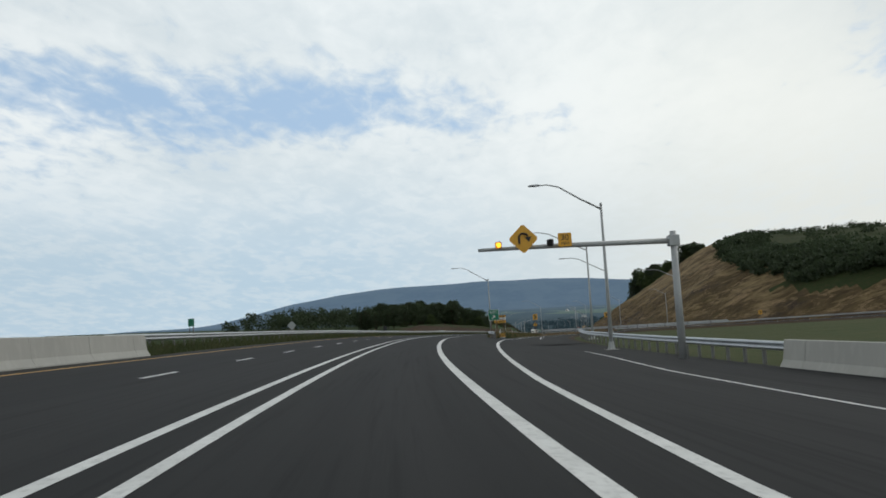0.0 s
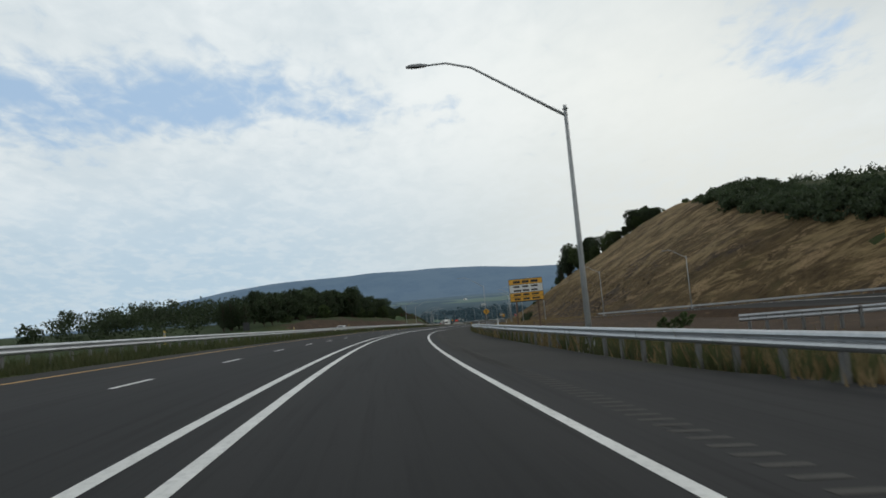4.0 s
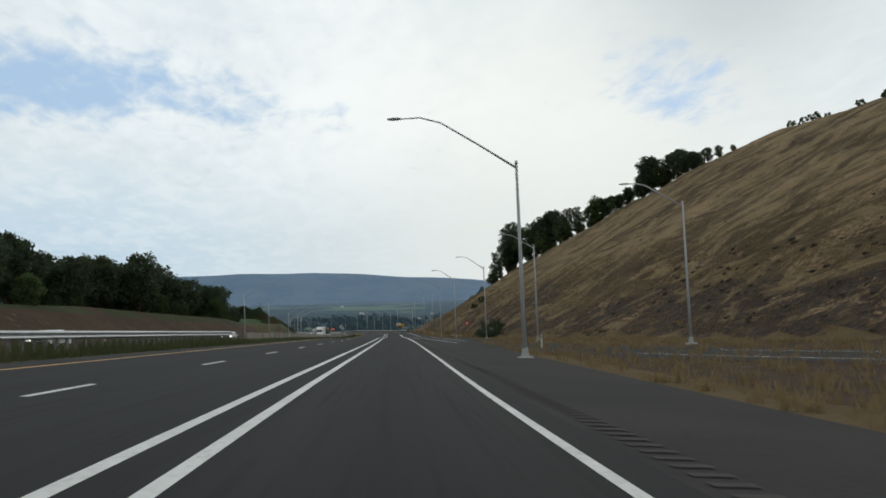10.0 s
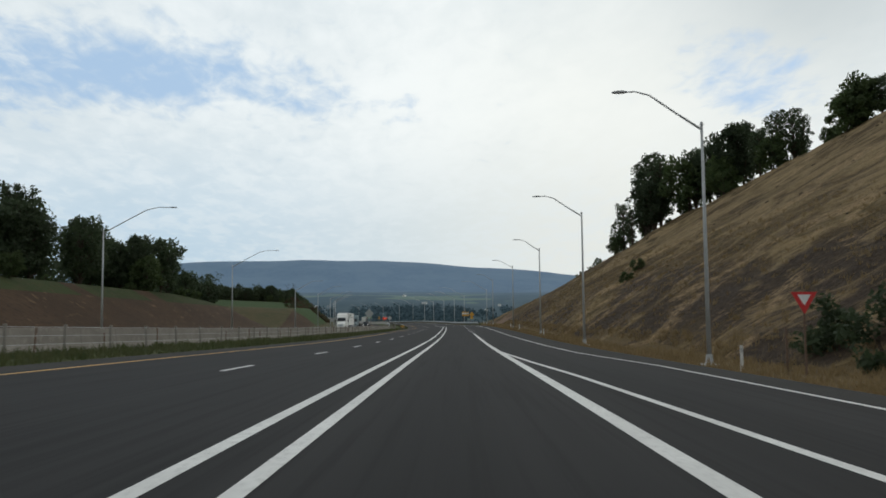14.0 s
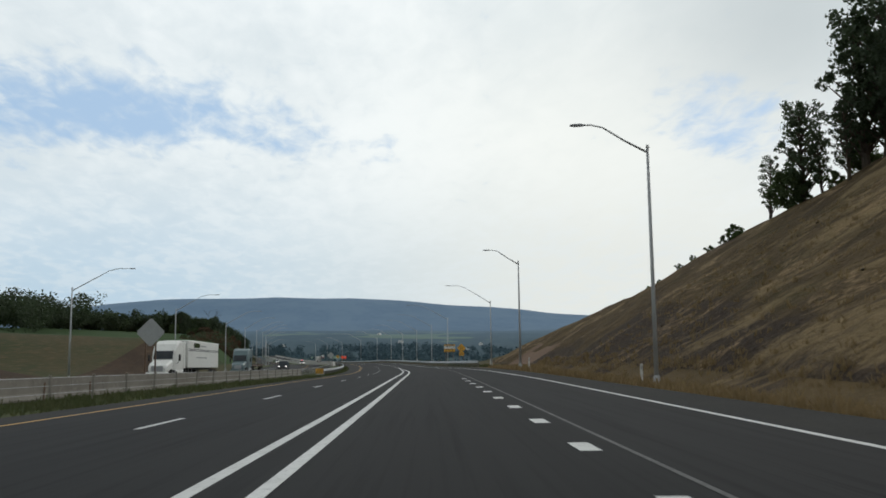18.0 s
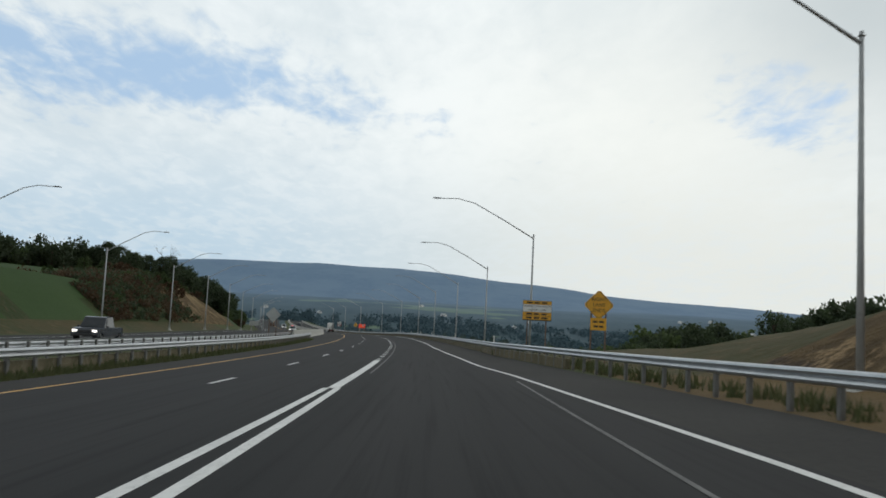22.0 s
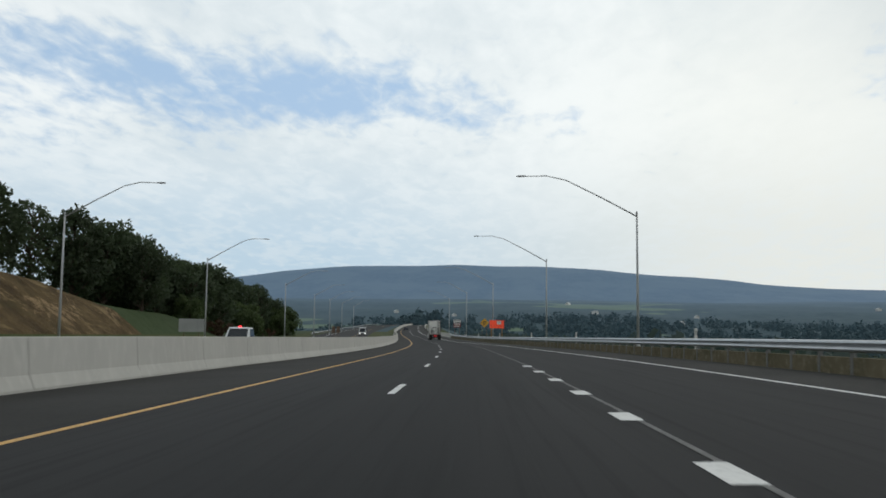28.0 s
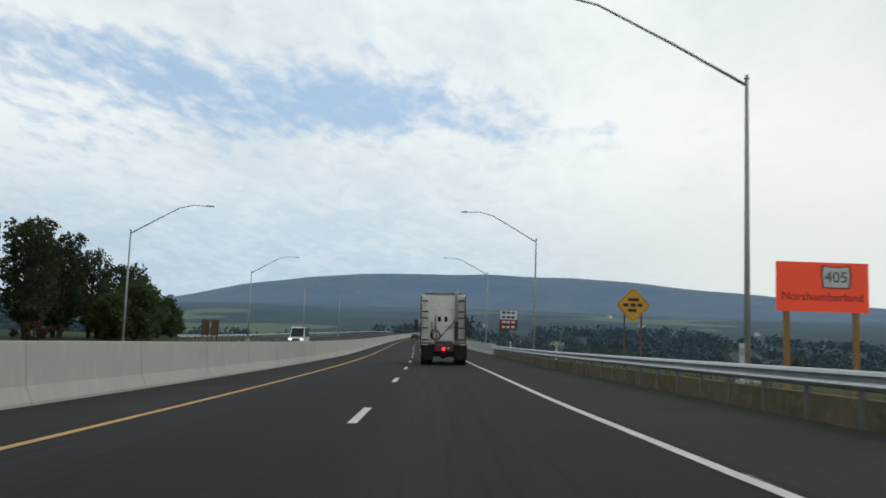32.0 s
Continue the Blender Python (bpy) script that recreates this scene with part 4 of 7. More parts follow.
def skirt(mb, line, a, wide):
    """A bank that falls from a ramp's edge to the ground beside it."""
    tang = np.gradient(line, axis=0)
    nrm = np.stack([-tang[:, 1], tang[:, 0]], -1)
    nrm /= np.linalg.norm(nrm, axis=1, keepdims=True)
    base = len(mb.v)
    for p, n in zip(line, nrm):
        q, o = p + n * a, p + n * (a + wide)
        top = float(np.maximum(ground_z(q[0], q[1]), ground_z(p[0], p[1]) - 0.1)) + 0.07 + ramp_lift(p[0], p[1])
        for r, z in ((q, top), (o, min(float(ground_z(o[0], o[1])) - 0.25, top))):
            x, y = plan(r[0], r[1])
            mb.v.append((float(x), float(y), z))
    for i in range(len(line) - 1):
        k = base + 2 * i
        mb.f.append((k, k + 1, k + 3, k + 2))
    return mb


ramp_line, join_line = curve(RAMP, 8), curve(JOIN, 8)
for line, half, nm in ((ramp_line, 4.6, "exit"), (join_line, 4.3, "entry")):
    rr = part("ramp_road", ribbon(ribbon(MB(), line, -half, 0, 0.085), line, 0, half, 0.085), M["asphalt_ramp"])
    bank = part("ramp_bank", skirt(skirt(MB(), line, half, 2.6), line, -half, -2.6), M["soil"])
    tagged(bank, "bare brown bank along the ramp", "ground", kind="structure")
    tagged(rr, "single-lane asphalt %s ramp curving away from the highway" % nm, "road", kind="structure")
left_line, right_line = curve(RAMP_LEFT, 6), curve(RAMP_RIGHT, 6)
for line, mt, w, up in ((left_line[30:], "paint_yellow", 0.08, 0.14), (left_line[:31], "paint", 0.1, 0.14), (right_line, "paint", 0.08, 0.14), (join_line[:-24] + np.array([0, 2.4]), "paint", 0.07, 0.11), (join_line[:-24] - np.array([0, 2.4]), "paint", 0.07, 0.11)):
    ln = part("edge_line", ribbon(MB(), line, -w, w, up), M[mt])
    tagged(ln, "painted edge line along the ramp", "road marking", kind="structure")

# ---- painted lines ----
LIFT = 0.006


def line_mark(name, s0, s1, d, width, mat, label, step=4.0):
    f = d if callable(d) else (lambda s: d)
    ob = part(name, sweep(MB(), s0, s1, step, lambda s: [(f(s) - width / 2, LIFT), (f(s) + width / 2, LIFT)]), mat)
    return tagged(ob, label, "road marking", kind="structure")


line_mark("median_edge_line", -120, 1480, -7.26, 0.14, M["paint_yellow"], "thin yellow edge line along the median shoulder")
line_mark("lane_line", -120, 606, -0.67, 0.17, M["paint"], "solid white line, one of a pair between lanes")
line_mark("lane_line", -120, 606, lambda s: float(np.interp(s, [-120, 550, 563, 578, 590, 606], [0, 0, -0.04, -0.12, -0.22, -0.37])), 0.17, M["paint"], "solid white line, the other of a pair between lanes")
line_mark("wide_lane_line", 606, 628, -0.49, 0.30, M["paint"], "wide solid white line where the pair joins")
line_mark("gore_line", -120, 60, lambda s: 3.55 + 0.0 * s, 0.26, M["paint"], "wide white line along the exit gore")
line_mark("edge_line", 60, 320, 3.55, 0.15, M["paint"], "solid white edge line beside the rumble strip")
line_mark("gore_line", 320, 458.4, 3.55, 0.26, M["paint"], "wide white line along the merge")
line_mark("gore_line", -120, 52, lambda s: float(np.interp(s, [-120, -60, -26, -12, 3, 16, 27, 38, 50, 57], [3.6, 3.95, 4.7, 5.35, 6.25, 7.0, 7.6, 8.25, 9.15, 10.1])), 0.22, M["paint"], "wide white line of the exit gore bending away", 2.0)
line_mark("edge_line", -120, 57, lambda s: float(np.interp(s, [-120, -19, -7, 6, 20, 40, 62], [9.6, 9.7, 10.1, 11.2, 11.9, 12.6, 13.6])), 0.13, M["paint"], "thin white edge line of the exit lane", 2.0)
line_mark("gore_line", 318, 398, lambda s: float(np.interp(s, [318, 337, 342, 350, 365, 379, 386, 392, 398], [7.6, 6.6, 6.2, 5.8, 5.0, 4.5, 4.1, 3.85, 3.6])), 0.18, M["paint"], "white line of the entry ramp closing on the lane", 2.0)
line_mark("edge_line", 330, 1480, lambda s: float(np.interp(s, EDGE_S, EDGE_D)), 0.15, M["paint"], "solid white edge line beside the shoulder")
line_mark("ground_off_line", 472, 610, lambda s: float(np.interp(s, [472, 543, 571, 600, 610], [4.03, 4.0, 4.1, 4.35, 4.5])), 0.07, M["paint_faded"], "thin ghost of a ground-off old edge line")
line_mark("ground_off_line", 614, 905, lambda s: float(np.interp(s, [614, 643, 697, 714, 731, 807, 818, 841, 857, 873, 889, 905], [-0.07, -0.08, -0.07, -0.26, -0.3, -0.47, -0.46, -0.29, -0.33, -0.42, -0.22, 0.1])), 0.07, M["paint_faded"], "thin ghost of a ground-off old lane line")
for off in (0, 1):
    line_mark("opposite_edge_line", -120, 1480, (-28.2, -20.6)[off], 0.14, M[("paint", "paint_yellow")[off]], "edge line of the oncoming carriageway")

dash_mesh = MB().quad((-0.07, 0, 0), (0.07, 0, 0), (0.07, 3.05, 0), (-0.07, 3.05, 0)).mesh("lane_dash", M["paint"])
dot_mesh = MB().quad((-0.14, 0, 0), (0.14, 0, 0), (0.14, 1.05, 0), (-0.14, 1.05, 0)).mesh("lane_dot", M["paint"])


def surface_pose(s, d, up=0.0):
    a, b, c = P(s - 0.8, d), P(s + 0.8, d), P(s, d + 0.5) - P(s, d - 0.5)
    y = (b - a).normalized()
    z = c.normalized().cross(y).normalized()
    x = y.cross(z)
    m = Matrix((x, y, z)).transposed().to_4x4()
    m.translation = P(s, d) + z * up
    return m


def upright(s, d, up=0.0, turn=0.0):
    m = Matrix.Rotation(heading(s) + radians(turn), 4, "Z")
    m.translation = P(s, d, up)
    return m


def on_ground(s, d, turn=0.0, sink=0.05):
    m = Matrix.Rotation(heading(s) + radians(turn), 4, "Z")
    x, y = plan(s, d)
    m.translation = (float(x), float(y), float(ground_z(s, d)) - sink)
    return m


dashes = thing("lane_dashes", "row of white dashes between two lanes", "road marking", kind="structure")
for n in range(-9, 115):
    s = 12.19 * n
    for _ in range(6):
        s = 12.19 * (n + float(np.interp(s, DASH_S, DASH_P)))
    if -110 < s < 1400:
        twin("lane_dash", dash_mesh, dashes, surface_pose(s, -3.88, LIFT))
dots = thing("lane_dots", "row of short wide white dashes at a merge", "road marking", kind="structure")
for s in np.arange(460.5, 522, 4.6):
    twin("lane_dot", dot_mesh, dots, surface_pose(s, 3.55, LIFT))
dots = thing("lane_dots", "row of short wide white dashes where the lane ends", "road marking", kind="structure")
for s in np.arange(629.4, 801, 4.405):
    twin("lane_dot", dot_mesh, dots, surface_pose(s, -0.49, LIFT))
groove_mesh = MB().quad((-0.2, -0.09, 0), (0.2, -0.09, 0), (0.2, 0.09, 0), (-0.2, 0.09, 0)).mesh("rumble_groove", M["groove"])
strips = thing("rumble_strip", "row of milled rumble grooves in the shoulder", "road marking", kind="structure")
for s in np.concatenate([np.arange(106, 136, 0.5), np.arange(176, 206, 0.5), np.arange(206, 236, 0.5), np.arange(262, 292, 0.5), np.arange(322, 346, 0.5)]):
    twin("rumble_groove", groove_mesh, strips, surface_pose(s, 4.5, 0.004))
mb = MB()
for a, b in ((60, 106), (136, 176), (236, 262), (292, 322)):
    for s in np.arange(a, b, 0.5):
        m = surface_pose(s, 4.5, 0.004)
        mb.quad(*(m @ Vector(v) for v in ((-0.2, -0.09, 0), (0.2, -0.09, 0), (0.2, 0.09, 0), (-0.2, 0.09, 0))))
tagged(part("rumble_grooves", mb, M["groove"], strips), kind="stuff")

# ---- barriers and guardrails ----
JERSEY = [(0.0, 0.0), (0.30, 0.0), (0.30, 0.08), (0.17, 0.34), (0.10, 1.05), (0.08, 1.07), (-0.08, 1.07), (-0.10, 1.05), (-0.17, 0.34), (-0.30, 0.08), (-0.30, 0.0)]


def concrete_barrier(s0, s1, d, label, height=1.07, length=4.5, mat="concrete"):
    b = thing("concrete_barrier", label, "barrier", kind="structure")
    f = d if callable(d) else (lambda s: d)
    s = s0
    while s < s1 - 0.5:
        e = min(s + length - 0.025, s1)
        mb = MB()
        rings = [[P(t, f(t) + x, -0.06 + z * height / 1.07) for x, z in JERSEY] for t in (s, (s + e) / 2, e)]
        part("barrier_section", mb.loft(rings), M[mat], b)
        s += length
    return b


concrete_barrier(-120, 3, -8.75, "pale concrete bridge parapet at the road edge", 0.9)
concrete_barrier(-120, -6, 14.1, "pale concrete bridge parapet beside the exit lane", 0.9)
concrete_barrier(709, 1100, lambda s: float(np.interp(s, [709, 728, 801, 865, 912, 970, 1480], [-14.0, -12.8, -11.9, -10.9, -10.3, -9.5, -9.3])), "pale grey cast concrete median barrier with joints", 1.2, 6.0)
concrete_barrier(1100, 1480, -9.3, "pale grey concrete median barrier far along the bridge", 1.2, 20.0)
concrete_barrier(976, 1480, lambda s: float(np.interp(s, RIGHT_S, RIGHT_D)) + 0.4, "pale concrete parapet on the far bridge", 1.0, 20.0)
concrete_barrier(330, 590, -14.4, "grey weathered temporary concrete barrier beside the median", 0.9, 3.7, "concrete_old")
W_BEAM = [(0.0, 0.0), (-0.035, 0.03), (-0.05, 0.075), (-0.02, 0.12), (0.02, 0.155), (-0.02, 0.19), (-0.05, 0.235), (-0.035, 0.28), (0.0, 0.31)]
post_mesh = MB().box(-0.05, 0.05, -0.08, 0.08, -0.65, 0.74, 0.012).mesh("post", M["post_steel"])


def guardrail(s0, s1, d, label, side=1, top=0.79, step=3.81, every=1, ground=False):
    """A steel W-beam on posts; side is +1 where the posts stand to the right of the beam."""
    g = thing("guardrail", label, "guardrail", "guardrails", "structure")
    f = d if callable(d) else (lambda s: d)
    mb = MB()
    n = max(6, int((s1 - s0) / 4))
    rings = []
    for s in np.linspace(s0, s1, n + 1):
        base = P(s, f(s))
        if ground:
            base.z = float(ground_z(s, f(s))) + 0.1
        nx, ny = math.cos(heading(s)), math.sin(heading(s))
        ring = [base + Vector((nx * x * side, ny * x * side, top - 0.31 + z)) for x, z in W_BEAM]
        ring += [base + Vector((nx * (x + 0.012) * side, ny * (x + 0.012) * side, top - 0.31 + z)) for x, z in reversed(W_BEAM)]
        rings.append(ring)
    part("beam", mb.loft(rings), M["galv"], g)
    for s in np.arange(s0 + 0.4, s1, step * every):
        m = upright(s, f(s) + 0.1 * side, 0)
        if ground:
            m.translation.z = float(ground_z(s, f(s))) + 0.1
        twin("post", post_mesh, g, m)
    return g


gl = lambda s: -10.3
guardrail(3, 262, gl, "galvanised steel guardrail along the grassy median", -1, 0.82, 1.905)
guardrail(262, 300, gl, "galvanised steel guardrail end with close-set posts", -1, 0.82, 0.95)
guardrail(-6, 62, lambda s: float(np.interp(s, [-6, 20, 40, 62], [14.1, 14.9, 15.8, 18.0])), "galvanised steel guardrail beside the exit ramp", 1, 0.78, 1.905)
guardrail(66, 234, lambda s: float(np.interp(s, [66, 78, 90, 120, 200, 234], [8.9, 8.4, 8.1, 8.0, 8.1, 8.0])), "galvanised steel guardrail beside the shoulder", 1, 0.80, 1.905)
gr_right = lambda s: float(np.interp(s, [572, 598, 620, 644, 700, 780, 830, 870, 900, 940, 1010], [9.9, 9.2, 8.0, 6.9, 6.9, 7.1, 6.4, 4.9, 3.85, 3.4, 3.4]))
guardrail(588, 978, gr_right, "galvanised steel guardrail above the valley slope", 1, 0.80, 1.905)
guardrail(578, 716, lambda s: float(np.interp(s, [578, 660, 716], [-10.6, -10.9, -11.9])), "galvanised steel guardrail on the median side", -1, 0.80, 1.905)
guardrail(600, 708, lambda s: float(np.interp(s, [600, 708], [-15.2, -14.4])), "galvanised steel guardrail of the oncoming carriageway", 1, 0.80, 1.905)
guardrail(150, 262, lambda s: float(np.interp(s, [150, 170, 200, 232, 262], [92, 73.5, 59, 47, 34])), "galvanised steel guardrail along the ramp under the slope", 1, 0.75, 1.905, 1, True)
guardrail(91.5, 100.6, lambda s: float(np.interp(s, [91.5, 93.2, 95.9, 97.2, 100.6], [42, 31.4, 24.2, 19.8, 16.2])), "galvanised steel guardrail round the outside of the exit ramp", 1, 0.75, 0.5, 1, True)
guardrail(1000, 1400, -31.8, "steel railing of the far bridge", 1, 0.9, 3.81)


def low_wall(s0, s1, d, height, label):
    """Concrete kerb wall in short stained panels under a guardrail."""
    w = thing("kerb_wall", label, "wall", kind="structure")
    s = s0
    while s < s1:
        e = s + 1.895
        rings = [[P(t, d(t) + x, z) for x, z in ((0.06, -0.3), (0.06, height), (0.24, height), (0.24, -0.3))] for t in (s, e)]
        part("wall_panel", MB().loft(rings), M["wall_stained"], w)
        s += 1.905
    return w


low_wall(622, 974, gr_right, 0.36, "row of stained tan panels under the guardrail")
low_wall(580, 706, lambda s: float(np.interp(s, [578, 660, 716], [-10.6, -10.9, -11.9])) - 0.4, 0.40, "row of stained tan panels under the median guardrail")

# ---- street lamps ----
def lamp_model(height, reach, rise, name, label, group):
    t = thing(name, label, "street lamp", group)
    part("footing", MB().box(-0.38, 0.38, -0.38, 0.38, -0.6, 0.12, 0.04), M["concrete"], t)
    part("base", MB().box(-0.2, 0.2, -0.2, 0.2, 0.12, 0.16, 0.01).tube([(0, 0, 0.15), (0, 0, 0.55)], [0.2, 0.15], 10), M["pole"], t)
    part("pole", MB().tube([(0, 0, 0.15), (0, 0, height * 0.5), (0, 0, height + 0.12)], [0.115, 0.09, 0.065], 10), M["pole"], t, smooth=True)
    bend = 0.66
    pts = [(0, 0, height - 0.25), (-reach * 0.3, 0, height - 0.25 + rise * 0.52), (-reach * bend * 0.9, 0, height + rise * 0.9), (-reach * 0.76, 0, height + rise * 1.02), (-reach + 0.5, 0, height + rise)]
    part("arm", MB().tube([(0, 0, height), (0, 0, height - 0.02)], [0.11, 0.11], 8).tube(pts, [0.06, 0.05, 0.042, 0.036, 0.032], 8), M["pole"], t, smooth=True)
    h = height + rise
    mb = MB().loft([[(-reach + x, y * w, h + z) for y, z in ((-1, lo), (1, lo), (0.8, hi), (-0.8, hi))] for x, w, lo, hi in ((0.62, 0.05, -0.02, 0.04), (0.4, 0.12, -0.035, 0.07), (0.1, 0.14, -0.04, 0.06), (-0.12, 0.07, -0.03, 0.03))])
    part("luminaire", mb, M["lamp_head"], t, "flat grey lamp head")
    return t


# along the road, across it, height of the bend over the road, reach and rise of the arm
LAMPS = [(16.1, 13.3, 7.5, 4.0, 1.3), (45.8, 17.2, 7.5, 5.7, 1.6), (69.2, 22.6, 6.7, 5.4, 1.6), (93.8, 35.9, 6.7, 4.5, 1.1), (94.5, 8.5, 7.9, 5.3, 1.9), (238.0, 50.0, 9.5, 4.5, 1.5), (269.9, 35.9, 9.5, 4.5, 1.5), (278.9, 8.1, 9.2, 6.3, 2.4), (297.7, 23.0, 9.5, 4.5, 1.5), (329.7, 17.2, 9.7, 3.8, 1.3), (363.8, 15.3, 10.0, 4.0, 1.6), (397.4, 13.3, 10.6, 4.1, 1.6), (430.8, 12.4, 10.7, 4.1, 1.5), (469.0, 12.5, 10.8, 3.3, 1.2), (512.8, 12.2, 11.2, 3.6, 1.1), (559.6, 11.2, 11.1, 3.5, 1.2), (608.0, 13.7, 10.5, 7.0, 2.5), (657.3, 11.3, 10.2, 8.7, 2.8), (691.0, 11.2, 9.9, 8.4, 2.7), (728.9, 11.5, 9.9, 8.6, 2.9), (761.8, 11.1, 9.8, 8.5, 2.8), (790.7, 10.7, 9.6, 8.0, 2.8), (832.4, 10.7, 10.3, 8.9, 2.7), (877.7, 9.9, 10.8, 9.2, 2.9), (926.0, 7.8, 10.6, 8.8, 2.7), (978.7, 7.5, 11.1, 7.2, 2.4), (1022.0, 6.5, 10.9, 6.5, 2.0)]
for s, d, top_up, reach, rise_ in LAMPS:
    base = on_ground(s, d, sink=0.0)
    hgt = float(np.interp(s, SG, RZ)) + top_up - base.translation.z
    lm = lamp_model(hgt, reach, rise_, "street_lamp", "tall grey steel street lamp with a long bent arm", "street lamps along the highway")
    lm.matrix_world = base
LEFT_LAMPS = [(440, -33, 10.7, 7.1, 2.2), (499, -35.4, 11, 7.6, 2.4), (567, -36.5, 9.4, 6.6, 2.1), (609.3, -35.6, 9.7, 6.6, 2.2), (655, -35.2, 9.4, 7.2, 2.4), (690.7, -35.3, 9.6, 7.1, 2.4), (727, -35.2, 10, 7.3, 2.4), (761, -35, 10.3, 7.5, 2.5), (798, -34.8, 10.6, 8, 2.6), (838, -34.6, 10.6, 8, 2.6), (878.8, -33.4, 10.5, 7.7, 2.6), (925.6, -30, 10, 7.4, 2.4), (972.6, -29, 9.8, 7, 2.4), (1028, -29, 10.3, 7, 2.4), (1085, -29, 10.3, 7, 2.4), (1150, -29, 10.3, 7, 2.4)]
for s, d, top_up, reach, rise_ in LEFT_LAMPS:
    base = on_ground(s, d, sink=0.0)
    base.translation.z = max(base.translation.z, float(road_z(s, -12)) - 0.6) if s > 980 else base.translation.z
    lm = lamp_model(float(np.interp(s, SG, RZ)) + top_up - base.translation.z, reach, rise_, "street_lamp", "tall grey steel street lamp over the oncoming lanes", "street lamps of the oncoming carriageway")
    lm.matrix_world = base @ Matrix.Rotation(math.pi, 4, "Z")


# ---- signs ----
def plate(outline, name, mat, parent, y=0.0, thick=0.012, label=""):
    return part(name, MB().prism(outline, y - thick, y), mat, parent, label)


def rect(w, h, cz, cx=0.0, r=0.0):
    if r <= 0:
        return [(cx - w / 2, cz - h / 2), (cx + w / 2, cz - h / 2), (cx + w / 2, cz + h / 2), (cx - w / 2, cz + h / 2)]
    out = []
    for ax, az, a0 in ((1, -1, -90), (1, 1, 0), (-1, 1, 90), (-1, -1, 180)):
        for a in (0, 30, 60, 90):
            q = radians(a0 + a)
            out.append((cx + ax * (w / 2 - r) + r * math.cos(q), cz + az * (h / 2 - r) + r * math.sin(q)))
    return out


def diamond(half, cz, cx=0.0):
    k = half * 0.09
    return [(cx - k, cz - half + k), (cx + k, cz - half + k), (cx + half - k, cz - k), (cx + half - k, cz + k), (cx + k, cz + half - k), (cx - k, cz + half - k), (cx - half + k, cz + k), (cx - half + k, cz - k)]


def posts(parent, xs, top, mat, w=0.07):
    for x in xs:
        part("post", MB().box(x - w / 2, x + w / 2, 0.02, 0.02 + w, -0.5, top, 0.008), mat, parent)


FLAT = Matrix.Rotation(math.pi / 2, 4, "X")


def bars(parent, rows, mat, y=-0.016, name="lettering_bar"):
    """Rows of (x0, x1, z, height): writing too small to read."""
    for x0, x1, z, h in rows:
        plate([(x0, z - h / 2), (x1, z - h / 2), (x1, z + h / 2), (x0, z + h / 2)], name, mat, parent, y, 0.003)


def words(s, z, w, count, h):
    r = random.Random(s)
    x, out = -w / 2, []
    step = w / count
    for i in range(count):
        out.append((x + step * 0.08, x + step * r.uniform(0.75, 0.95), z, h))
        x += step
    return out


# exit gore sign
sg = thing("exit_sign", "green exit sign with white arrow on two posts", "road sign", at_pose=on_ground(72.8, 9.0, -4))
posts(sg, (-0.36, 0.36), 3.0, M["rust"])
plate(rect(1.26, 1.32, 2.95, 0, 0.13), "panel", M["white"], sg, 0.0)
plate(rect(1.19, 1.25, 2.95, 0, 0.11), "panel_face", M["green"], sg, -0.013, 0.004)
writing("lettering", "EXIT", 0.44, M["white"], sg, Matrix.Translation((0, -0.022, 3.28)) @ FLAT)
arrow = [(-0.045, -0.33), (0.045, -0.33), (0.045, 0.0), (0.2, 0.0), (0.0, 0.27), (-0.2, 0.0), (-0.045, 0.0)]
ca, sa = math.cos(radians(-48)), math.sin(radians(-48))
plate([(x * ca - z * sa + 0.0, x * sa + z * ca + 2.72) for x, z in arrow], "arrow", M["white"], sg, -0.02, 0.003)

# mast arm with the turn warning and flashing lamps
gan = thing("mast_arm", "green-grey steel mast arm over the exit lane", "sign gantry", at_pose=on_ground(2.3, 13.3, sink=0.0))
part("footing", MB().box(-0.5, 0.5, -0.5, 0.5, -0.6, 0.1, 0.05), M["concrete"], gan)
part("post", MB().tube([(0, 0, 0.05), (0, 0, 5.35)], [0.17, 0.13], 12), M["pole"], gan, smooth=True)
part("arm", MB().tube([(0, 0, 4.95), (-4.6, 0, 5.0), (-8.1, 0, 4.98)], [0.12, 0.1, 0.07], 10), M["pole"], gan, smooth=True)
part("collar", MB().box(-0.22, 0.22, -0.2, 0.2, 4.72, 5.18, 0.03), M["pole"], gan)
uts = thing("turn_warning_sign", "amber diamond warning sign with a black hairpin arrow", "road sign", at_pose=on_ground(2.1, 11.9, sink=0.0))
plate(diamond(0.62, 5.32, -4.85), "panel", M["yellow"], uts, -0.1)
pts = [(-5.02, -0.13, 5.12), (-5.02, -0.13, 5.38)] + [(-4.84 + 0.18 * math.cos(a), -0.13, 5.38 + 0.16 * math.sin(a)) for a in np.linspace(math.pi, 0.15, 9)]
part("arrow_stem", MB().tube(pts, 0.045, 6), M["black"], uts)
plate([(-4.8, 5.4), (-4.52, 5.4), (-4.63, 5.18)], "arrow_head", M["black"], uts, -0.12, 0.02)
spd = thing("speed_plaque", "square amber advisory speed plaque reading 30 MPH", "road sign", at_pose=on_ground(2.1, 11.9, sink=0.0))
plate(rect(0.56, 0.56, 5.2, -3.15, 0.04), "panel", M["yellow"], spd, -0.1)
writing("lettering", "30", 0.34, M["black"], spd, Matrix.Translation((-3.15, -0.115, 5.28)) @ FLAT)
writing("lettering", "MPH", 0.17, M["black"], spd, Matrix.Translation((-3.15, -0.115, 5.04)) @ FLAT)
